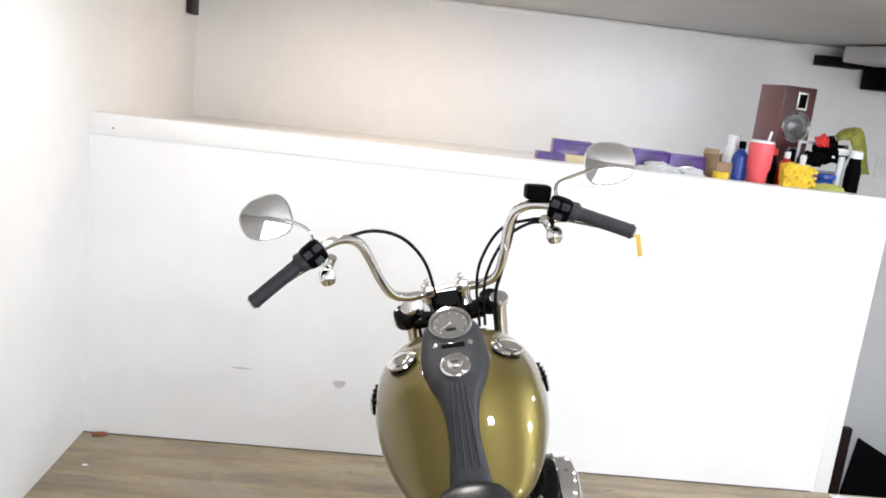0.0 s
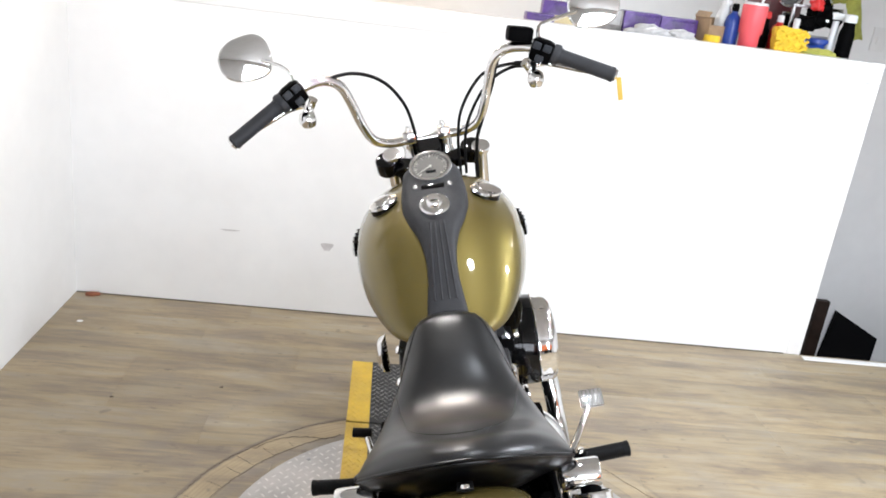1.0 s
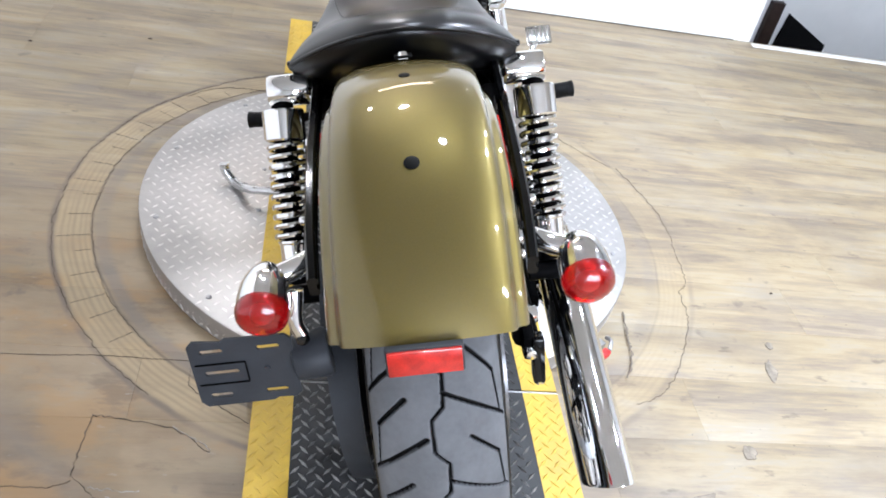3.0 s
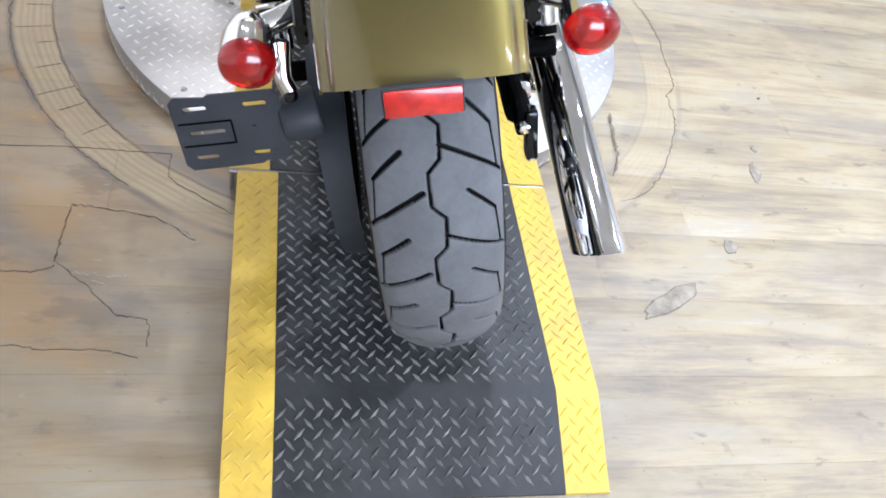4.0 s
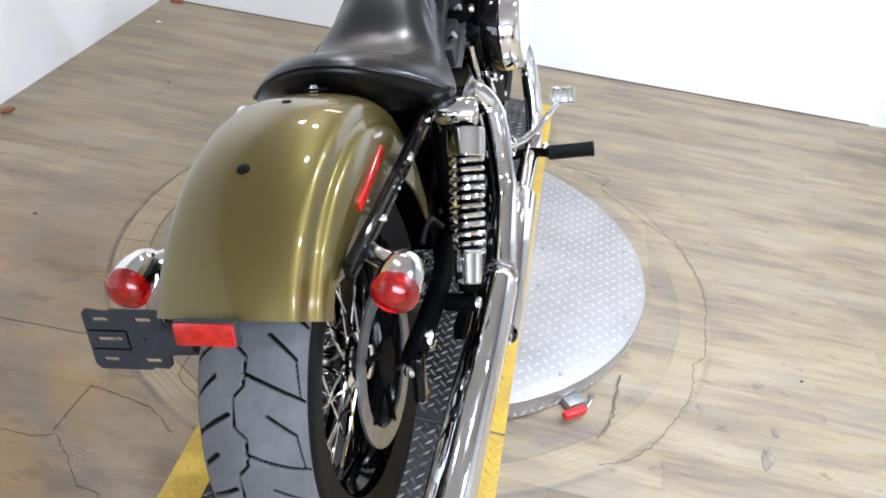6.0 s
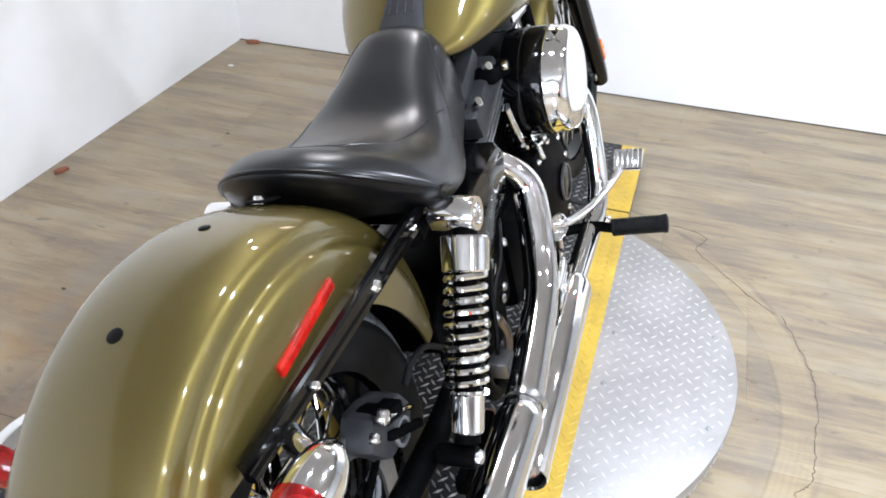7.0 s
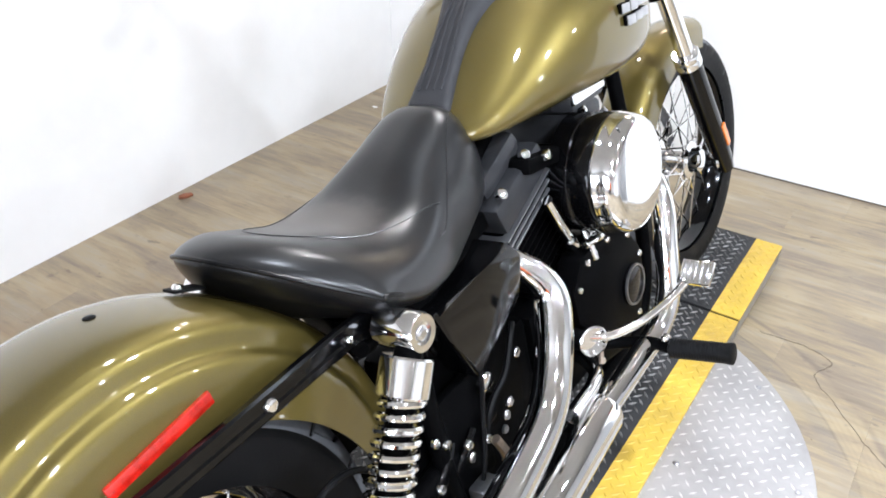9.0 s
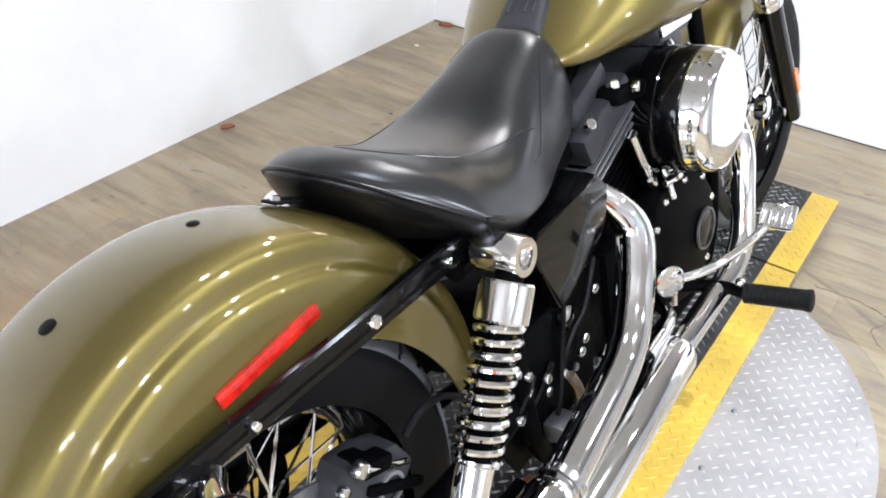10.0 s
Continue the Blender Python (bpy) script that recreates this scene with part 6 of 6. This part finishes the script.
cup = tagged(new("tumbler"), "coral pink insulated tumbler with a straw", "tumbler")
cup.location = (1.475, 2.5, LZ)
part("body", made(lathe, [(0, 0.036), (0.004, 0.039), (0.13, 0.043), (0.14, 0.05), (0.25, 0.0535), (0.253, 0.052)], (0, 0, 0), (0, 0, 1), 32), PINK, cup)
part("lid", made(lathe, [(0.252, 0.05), (0.262, 0.05), (0.265, 0.045), (0.265, 0.001)], (0, 0, 0), (0, 0, 1), 28), CLEAR, cup)
part("straw", made(cyl, (0.02, 0, 0.24), (0.032, 0, 0.305), 0.0055, seg=10), CLEAR, cup)
part("ring", made(lathe, [(0.0, 0.0395), (0.006, 0.0395)], (0, 0, 0), (0, 0, 1), 28, cap=False), CHROME, cup)


def bottle(name, x, y, r, h, mat, cap_mat, label, neck=0.4):
    ob = tagged(new(name), label, "bottle")
    ob.location = (x, y, LZ)
    part("body", made(lathe, [(0, r * 0.9), (0.004, r), (h * 0.68, r), (h * 0.78, r * 0.8), (h * 0.84, r * neck), (h * 0.88, r * neck)], (0, 0, 0), (0, 0, 1), 24), mat, ob)
    part("cap", made(lathe, [(h * 0.87, r * neck * 1.15), (h * 0.98, r * neck * 1.1), (h, r * neck * 0.8)], (0, 0, 0), (0, 0, 1), 20), cap_mat, ob)
    return ob


bottle("spray_bottle", 1.41, 2.55, 0.034, 0.25, BLUE, BLACK_SATIN, "blue plastic spray bottle on the ledge")
bottle("water_bottle", 1.385, 2.6, 0.035, 0.27, CLEAR, CLEAR, "clear plastic bottle behind the tumbler", 0.6)
bottle("jar", 1.56, 2.6, 0.04, 0.235, BLACK_SATIN, RED_PLASTIC, "black and red jar with a pale lid", 0.8)
bottle("red_cap_bottle", 1.635, 2.58, 0.036, 0.225, RED_PLASTIC, CLEAR, "red bottle with a white cap", 0.35)
bottle("small_bottle", 1.70, 2.56, 0.025, 0.22, CLEAR, CLEAR, "small clear plastic bottle on the ledge", 0.5)
bottle("aerosol_can", 1.915, 2.52, 0.033, 0.265, BLACK_SATIN, CLEAR, "black aerosol can with a white top", 0.75)
bottle("blue_tub", 1.80, 2.54, 0.045, 0.15, BLUE, BLUE, "blue plastic tub on the ledge", 0.95)

rope = tagged(new("cord_bundle"), "netted bundle of bright yellow cord", "cord")
rope.location = (1.635, 2.47, LZ)
r5 = random.Random(5)
bm = made(box, (0, 0, 0.1), (0.125, 0.07, 0.165), 0.02)
bmesh.ops.subdivide_edges(bm, edges=bm.edges[:], cuts=5, use_grid_fill=True)
for v in bm.verts:
    v.co += V(noise.noise(v.co * 30), noise.noise(v.co * 30 + V(5, 0, 0)), noise.noise(v.co * 30 + V(0, 5, 0))) * 0.010 + V(v.co.x * (v.co.z - 0.1) * 1.4, 0, 0)
part("core", bm, ROPE, rope, "", 80)
for k in range(9):
    pts = [(-0.066 - 0.01 * k / 9 + (0.132 + 0.02 * k / 9) * i / 10, -0.038 + 0.004 * math.sin(5 * i + k), 0.03 + 0.0165 * k + 0.008 * math.sin(1.9 * i + 2.2 * k) + r5.uniform(-0.003, 0.003)) for i in range(11)]
    part("strand", made(tube, pts, 0.0068, 6, 3), ROPE, rope)

caddy = tagged(new("tool_caddy"), "grey wire caddy with black bags on the ledge", "caddy")
caddy.location = (1.82, 2.64, LZ)
for dx in (-0.11, 0.11):
    part("upright", made(box, (dx, 0, 0.14), (0.012, 0.012, 0.28), 0.002), ALLOY, caddy)
for z in (0.03, 0.15, 0.275):
    part("rail", made(box, (0, 0, z), (0.23, 0.01, 0.012), 0.002), ALLOY, caddy)


def lump(name, c, size, mat, label, category, seed):
    """A soft crumpled thing."""
    bm = B()
    bmesh.ops.create_icosphere(bm, subdivisions=4, radius=1.0)
    for v in bm.verts:
        n = noise.noise(v.co * 1.6 + V(seed, 0, 0)) * 0.45 + noise.noise(v.co * 4 + V(0, seed, 0)) * 0.2
        v.co = V(v.co.x * size[0], v.co.y * size[1], max(v.co.z, -0.6) * size[2]) * (1 + n)
    ob = part(name, bm, mat, None, "", 80)
    ob.location = c
    return tagged(ob, label, category)


lump("black_bag", (1.84, 2.62, LZ + 0.235), (0.07, 0.05, 0.065), BLACK_SATIN, "crumpled black bag on the wire caddy", "bag", 1.0)
lump("black_glove", (1.76, 2.6, LZ + 0.2), (0.05, 0.04, 0.04), BLACK_SATIN, "black work glove on the wire caddy", "glove", 2.0)
lump("red_ball", (1.79, 2.6, LZ + 0.285), (0.03, 0.03, 0.032), RED_PLASTIC, "red rubber bulb on the wire caddy", "bulb", 3.0)
lump("folded_towel", (1.78, 2.48, LZ + 0.07), (0.11, 0.03, 0.035), CLOTH, "folded olive-yellow towel on the ledge", "towel", 7.0)
lump("white_film", (1.04, 2.5, LZ + 0.085), (0.1, 0.04, 0.032), CLEAR_BAG, "crumpled white plastic film on the ledge", "film", 4.0)
lump("white_film", (1.17, 2.5, LZ + 0.085), (0.07, 0.04, 0.03), CLEAR_BAG, "crumpled white plastic film on the ledge", "film", 5.5)
bm = B()
for k in range(3):
    loops = []
    for i in range(13):
        t = i / 12
        loops.append([V(x + 0.008 * k + 0.12 * t, 0.02 * k + 0.012 * math.sin(5 * t + k), 0.06 * math.sin(math.pi * min(1, t * 1.15)) - 0.14 * t * t + 0.01 * k + 0.006 * math.sin(60 * x)) for x in (-0.02, 0.0, 0.02, 0.04)])
    rings(bm, loops, closed=False)
bmesh.ops.solidify(bm, geom=bm.faces[:], thickness=0.004)
ob = part("cloth", bm, CLOTH, None, "", 80)
ob.location = (1.85, 2.56, LZ + 0.30)
tagged(ob, "olive-yellow microfibre cloth hanging from the caddy", "cloth")
spray = tagged(new("trigger_sprayer"), "grey plastic trigger sprayer head", "sprayer")
spray.location = (1.88, 2.57, LZ + 0.2)
part("neck", made(cyl, (0, 0, -0.2), (0, 0, 0.03), 0.022, 0.014, seg=14), CLEAR, spray)
part("trigger", made(tube, [(0, 0, 0.06), (-0.03, 0, 0.05), (-0.045, 0, 0.02)], 0.009, 8), CLEAR, spray)
part("nozzle", made(box, (0, 0, 0.05), (0.06, 0.022, 0.03), 0.006), CLEAR, spray)

carton = tagged(new("cardboard_box"), "small open cardboard box on the ledge", "box")
carton.matrix_basis = pose(1.335, 2.58, LZ, 0, 0, 20)
for nm, c, s in (("side", (-0.055, 0, 0.09), (0.004, 0.1, 0.18)), ("side", (0.055, 0, 0.09), (0.004, 0.1, 0.18)), ("side", (0, 0.05, 0.09), (0.11, 0.004, 0.18)), ("side", (0, -0.05, 0.075), (0.11, 0.004, 0.15)), ("base", (0, 0, 0.003), (0.11, 0.1, 0.004))):
    part(nm, made(box, c, s, 0.001), CARDBOARD, carton)
part("flap", made(box, (-0.06, 0, 0.19), (0.03, 0.09, 0.003), 0.001, Matrix.Rotation(radians(-60), 3, "Y")), CARDBOARD, carton)
for dx, z in ((0.0, 0.095), (0.02, 0.13)):
    t = tagged(part("tape_roll", made(lathe, [(0, 0.02), (0, 0.034), (0.03, 0.034), (0.03, 0.02), (0, 0.02)], (0, 0, 0), (0, 0, 1), 24, cap=False), ROPE), "roll of yellow tape in the cardboard box", "tape")
    t.location = (1.285 + dx, 2.475, LZ + z - 0.05)
for x, y, w, z, a in ((0.665, 2.60, 0.175, 0.168, -2), (1.02, 2.62, 0.165, 0.165, 2), (1.19, 2.62, 0.165, 0.160, -2), (0.56, 2.53, 0.12, 0.112, 1)):
    ob = tagged(new("packaged_part"), "long carton wrapped in purple printed film", "package", "cartons on the ledge")
    ob.matrix_basis = pose(x, y, LZ, 0, 0, a)
    part("carton", made(box, (0, 0, z / 2), (w, 0.08, z), 0.006), PURPLE, ob)
    part("label", made(box, (w * 0.1, -0.0405, z * 0.93), (w * 0.7, 0.002, z * 0.06), 0.0005), PURPLE_DARK, ob)
blister = tagged(new("blister_pack"), "grey clear-windowed blister pack with small parts", "package")
blister.location = (0.845, 2.6, LZ)
part("tray", made(box, (0, 0, 0.082), (0.175, 0.07, 0.164), 0.006), GREY_FILM, blister)
part("window", made(box, (0, -0.036, 0.13), (0.15, 0.004, 0.06), 0.001), CLEAR_BAG, blister)
for k in range(3):
    part("small_part", made(lathe, [(0, 0.012), (0.006, 0.012), (0.008, 0.006)], (-0.045 + 0.04 * k, -0.04, 0.135), (0, -1, 0), 12), STAIN_METAL, blister)
tagged(part("paper_pad", made(box, (0.665, 2.53, LZ + 0.055), (0.19, 0.06, 0.11), 0.004), CREAM), "flat cream paper packet on the ledge", "packet")
proj = tagged(new("wall_projector"), "black projector hung at the ceiling by the back wall", "projector")
proj.location = (2.74, 3.8, 1.95)
part("body", made(box, (0, 0, 0), (0.2, 0.2, 0.14), 0.012), BLACK_SATIN, proj)
part("lens_plate", made(box, (0.02, -0.104, 0), (0.07, 0.01, 0.08), 0.003), ALLOY, proj)
part("bracket", made(box, (0, 0, 0.115), (0.05, 0.05, 0.1), 0.004), ALLOY, proj)
duct = tagged(new("ceiling_duct"), "grey ceiling duct with a dark open end", "duct")
duct.matrix_basis = pose(2.75, 3.55, 2.055, 0, 0, 20)
part("shell", made(box, (0, 0, 0), (0.6, 0.5, 0.09), 0.01), CEILING, duct)
# The duct is closed; a solid black block paints the shade of its mouth
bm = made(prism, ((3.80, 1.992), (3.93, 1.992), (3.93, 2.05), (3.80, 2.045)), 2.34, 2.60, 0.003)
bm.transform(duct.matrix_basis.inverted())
part("dark_end", bm, BLACK_VOID, duct, "black block painted in for the dark inside of the duct")
sw = tagged(new("light_switch"), "white wall switch plate on the back wall", "switch")
sw.location = (2.92, BACK_Y - 0.006, 1.43)
part("plate", made(box, (0, 0, 0), (0.09, 0.01, 0.14), 0.003), TRIM, sw)
part("rocker", made(box, (0, -0.007, 0), (0.03, 0.008, 0.06), 0.002), TRIM, sw)

# ---- small things on the floor ----
for x, y, s, a in ((-1.246, 2.322, 1.0, 10), (-1.275, 1.07, 0.8, 60)):
    bm = B()
    prism(bm, ((-0.03, -0.01), (0.0, -0.014), (0.032, -0.004), (0.024, 0.01), (-0.005, 0.012), (-0.028, 0.006)), 0.0, 0.012, 0.002, axis=1)
    ob = part("wood_chip", bm, WOOD_CHIP)
    ob.matrix_basis = pose(x, y, 0.001, 8, 0, a) @ Matrix.Scale(s, 4)
    tagged(ob, "small brown splinter of wood at the wall foot", "chip")
clamp = tagged(new("toggle_clamp"), "red-handled steel clamp beside the turntable", "clamp")
clamp.matrix_basis = pose(0.715, 0.20, 0.0, 0, 0, 38)
part("handle", made(box, (-0.005, 0, 0.02), (0.062, 0.02, 0.018), 0.006), RED_PLASTIC, clamp)
part("arm", made(tube, [(0.03, 0, 0.022), (0.05, 0.012, 0.03), (0.06, 0.03, 0.022), (0.075, 0.03, 0.012)], 0.005, 8), ALLOY, clamp)
part("base", made(box, (0.02, 0.035, 0.012), (0.05, 0.03, 0.02), 0.003), ALLOY, clamp)

# ---- plank floor ----
floor = tagged(part("floor", made(box, (1.65, -0.34, -0.06), (5.9, 5.32, 0.1), 0.0), GROUT), "worn wood-look vinyl plank floor", "floor", kind="structure")
PW, PL = 0.182, 1.22
plank_cache = {}


def plank_mesh(length, width):
    key = (round(length, 3), round(width, 3))
    if key not in plank_cache:
        plank_cache[key] = mesh_of(made(box, (0, 0, -0.006), (length - 0.0003, width - 0.0003, 0.012), 0.0002), "plank", PLANK)
    return plank_cache[key]


rng = random.Random(4)
y = FRONT_Y
while y > -3.0:
    w = min(PW, y + 3.0)
    x = LEFT_X - rng.choice((0.2, 0.45, 0.6, 0.8, 1.0))
    while x < 4.6:
        x0, x1 = max(x, LEFT_X), min(x + PL, 4.6)
        if x1 - x0 > 0.02:
            shared("plank", plank_mesh(x1 - x0, w), Matrix.Translation(((x0 + x1) / 2, y - w / 2, 0)), floor)
        x += PL
    y -= PW


def crack(pts, width, mat, name="crack", z=0.0012, jag=0.0032, seed=1):
    """A thin uneven split in the vinyl along a line on the floor."""
    r = random.Random(seed)
    line = smooth_path([(x, y, 0) for x, y in pts], 9)
    bm = B()
    loops = []
    for i, p in enumerate(line):
        d = (line[min(i + 1, len(line) - 1)] - line[max(i - 1, 0)]).normalized()
        side = V(-d.y, d.x, 0)
        c = p + side * r.uniform(-jag, jag)
        w = width * r.uniform(0.06, 0.42)
        loops.append([c - side * w + V(0, 0, z - 0.001), c - side * w * 0.6 + V(0, 0, z), c + side * w * 0.6 + V(0, 0, z), c + side * w + V(0, 0, z - 0.001)])
    rings(bm, loops, closed=False)
    return part(name, bm, mat, floor)


SPLIT = material("dark_split", (0.125, 0.102, 0.082), 0.8, vary=0.3, scale=60, spec=0.2)
PALE_EDGE = material("chipped_pale_edge", (0.42, 0.39, 0.35), 0.7, vary=0.2, scale=60)
FAINT = material("faint_scratch", (0.225, 0.19, 0.15), 0.7, vary=0.3, scale=60, spec=0.2)
FILLER = material("grey_filler", (0.29, 0.25, 0.2), 0.85, vary=0.25, scale=30, spec=0.2)
LIFTED = material("lifted_vinyl_edge", (0.16, 0.13, 0.10), 0.7, vary=0.25, scale=40)


def arc(r, a0, a1, n=14, wob=0.006, seed=3):
    rr = random.Random(seed)
    return [(TABLE_X + (r + rr.uniform(-wob, wob)) * math.cos(radians(a)), TABLE_Y + (r + rr.uniform(-wob, wob)) * math.sin(radians(a))) for a in np.linspace(a0, a1, n)]


crack([(0.60, 1.425), (0.722, 1.427), (0.79, 1.395), (0.766, 1.32), (0.834, 1.237), (0.909, 1.152), (0.985, 1.085)], 0.0024, SPLIT, seed=2)
crack([(1.0, 1.08), (1.045, 0.95), (1.07, 0.85), (1.074, 0.758), (1.061, 0.595), (1.05, 0.519), (1.019, 0.48), (1.01, 0.41), (0.997, 0.351), (0.934, 0.221), (0.875, 0.14), (0.822, 0.092), (0.774, 0.073)], 0.0026, SPLIT, jag=0.004, seed=5)
crack(arc(0.838, 108, 232, 26, 0.004, 4), 0.0024, SPLIT, jag=0.003, seed=6)
crack(arc(0.752, 120, 225, 22, 0.004, 9), 0.002, SPLIT, jag=0.003, seed=7)
crack([(-0.10, 1.37), (-0.145, 1.338), (-0.202, 1.342), (-0.292, 1.322), (-0.375, 1.252)], 0.004, SPLIT, seed=8)
crack([(-0.367, -0.014), (-0.318, -0.021), (-0.217, -0.04), (-0.14, -0.093)], 0.0034, SPLIT, seed=9)
crack([(-0.367, -0.014), (-0.372, -0.09), (-0.373, -0.156)], 0.004, SPLIT, jag=0.002, seed=10)
crack([(-0.339, -0.177), (-0.30, -0.181), (-0.251, -0.184)], 0.003, PALE_EDGE, "chipped_edge", seed=11)
crack([(-0.305, -0.193), (-0.281, -0.206)], 0.003, PALE_EDGE, "chipped_edge", seed=18)
crack([(-0.217, -0.036), (-0.18, -0.058), (-0.14, -0.088)], 0.003, PALE_EDGE, "chipped_edge", 0.0016, seed=19)
crack([(-0.7, 0.128), (-0.48, 0.135), (-0.401, 0.14), (-0.287, 0.138), (-0.203, 0.138)], 0.0022, SPLIT, jag=0.001, seed=12)
crack([(-0.203, 0.138), (-0.2, 0.07), (-0.154, 0.032), (-0.074, -0.022)], 0.0024, SPLIT, jag=0.002, seed=13)
crack([(-0.373, -0.156), (-0.313, -0.207), (-0.258, -0.264), (-0.207, -0.278), (-0.202, -0.332)], 0.0026, SPLIT, seed=15)
crack([(-0.62, -0.172), (-0.432, -0.179), (-0.397, -0.175), (-0.37, -0.165)], 0.0022, SPLIT, jag=0.002, seed=20)
crack([(-0.60, -0.33), (-0.408, -0.332), (-0.357, -0.339), (-0.273, -0.339), (-0.211, -0.353)], 0.002, SPLIT, jag=0.002, seed=21)
crack([(0.825, 0.376), (0.813, 0.299), (0.806, 0.25), (0.802, 0.217), (0.772, 0.147)], 0.010, LIFTED, "lifted_edge", 0.006, 0.003, 16)
for k in range(17):
    a = 130 + 5.6 * k
    crack([(TABLE_X + r * math.cos(radians(a + 0.6 * (k % 3))), TABLE_Y + r * math.sin(radians(a + 0.6 * (k % 3)))) for r in (0.757, 0.775 + 0.012 * (k % 4), 0.79 + 0.02 * (k % 3))], 0.0016, FAINT, jag=0.001, seed=40 + k)
for cx, cy, a, sx2, sy2, seed in ((0.806, -0.205, 29, 0.088, 0.022, 1), (1.166, 0.2, 78, 0.036, 0.014, 2), (1.2, 0.29, 75, 0.014, 0.01, 3), (1.0, -0.05, 50, 0.022, 0.016, 4)):
    r = random.Random(seed)
    outline = [(math.cos(k) * sx2 * r.uniform(0.75, 1.1), math.sin(k) * sy2 * r.uniform(0.75, 1.1)) for k in (2 * math.pi * i / 16 for i in range(16))]
    for nm, mat, k, z in (("patch_edge", FAINT, 1.05, 0.0011), ("filler_patch", FILLER, 1.0, 0.0018)):
        bm = B()
        prism(bm, [(u * k, v * (k + (0.08 if k > 1 else 0))) for u, v in outline], 0.0, z, axis=1)
        ob = part(nm, bm, mat, floor)
        ob.matrix_basis = pose(cx, cy, 0.0, 0, 0, a)
for x, y, s in ((-1.207, 2.058, 0.012), (-0.9, 1.5, 0.006), (-0.55, 1.62, 0.007), (-0.85, 0.55, 0.006), (0.35, -0.75, 0.004), (1.3, 0.5, 0.005)):
    bm = B()
    prism(bm, ((-1 * s, -0.4 * s), (0.2 * s, -0.6 * s), (s, 0.1 * s), (0.3 * s, 0.6 * s), (-0.7 * s, 0.4 * s)), 0.0005, 0.003, axis=1)
    ob = part("paper_crumb" if s > 0.01 else "dirt_crumb", bm, TRIM if s > 0.01 else SPLIT)
    ob.location = (x, y, 0)
    tagged(ob, "small white scrap on the plank floor" if s > 0.01 else "small dark crumb on the plank floor", "crumb")
SCUFF = material("wall_scuff", (0.6, 0.58, 0.58), 0.7, vary=0.1, scale=30)
for x, z, w, h in ((-0.249, 0.318, 0.03, 0.03), (-0.67, 0.353, 0.045, 0.006)):
    bm = B()
    prism(bm, [(w * math.cos(k) * (0.8 + 0.3 * math.sin(3 * k)), h * math.sin(k) * (0.8 + 0.25 * math.cos(2 * k))) for k in (2 * math.pi * i / 14 for i in range(14))], 0, 0.0012, axis=1)
    ob = part("scuff_mark", bm, SCUFF, half)
    ob.matrix_basis = pose(x, FRONT_Y - 0.0002, z, 90)
part("nail_head", made(lathe, [(0, 0.004), (0.0015, 0.003)], (-1.234, FRONT_Y - 0.004, 1.315), (0, -1, 0), 8), SPLIT, half)
slab("wall_base_gap", (LEFT_X + 0.002, FRONT_Y - 0.004, 0.0002), (END_X - 0.08, FRONT_Y, 0.004), SPLIT, "thin dark gap at the foot of the white half wall")
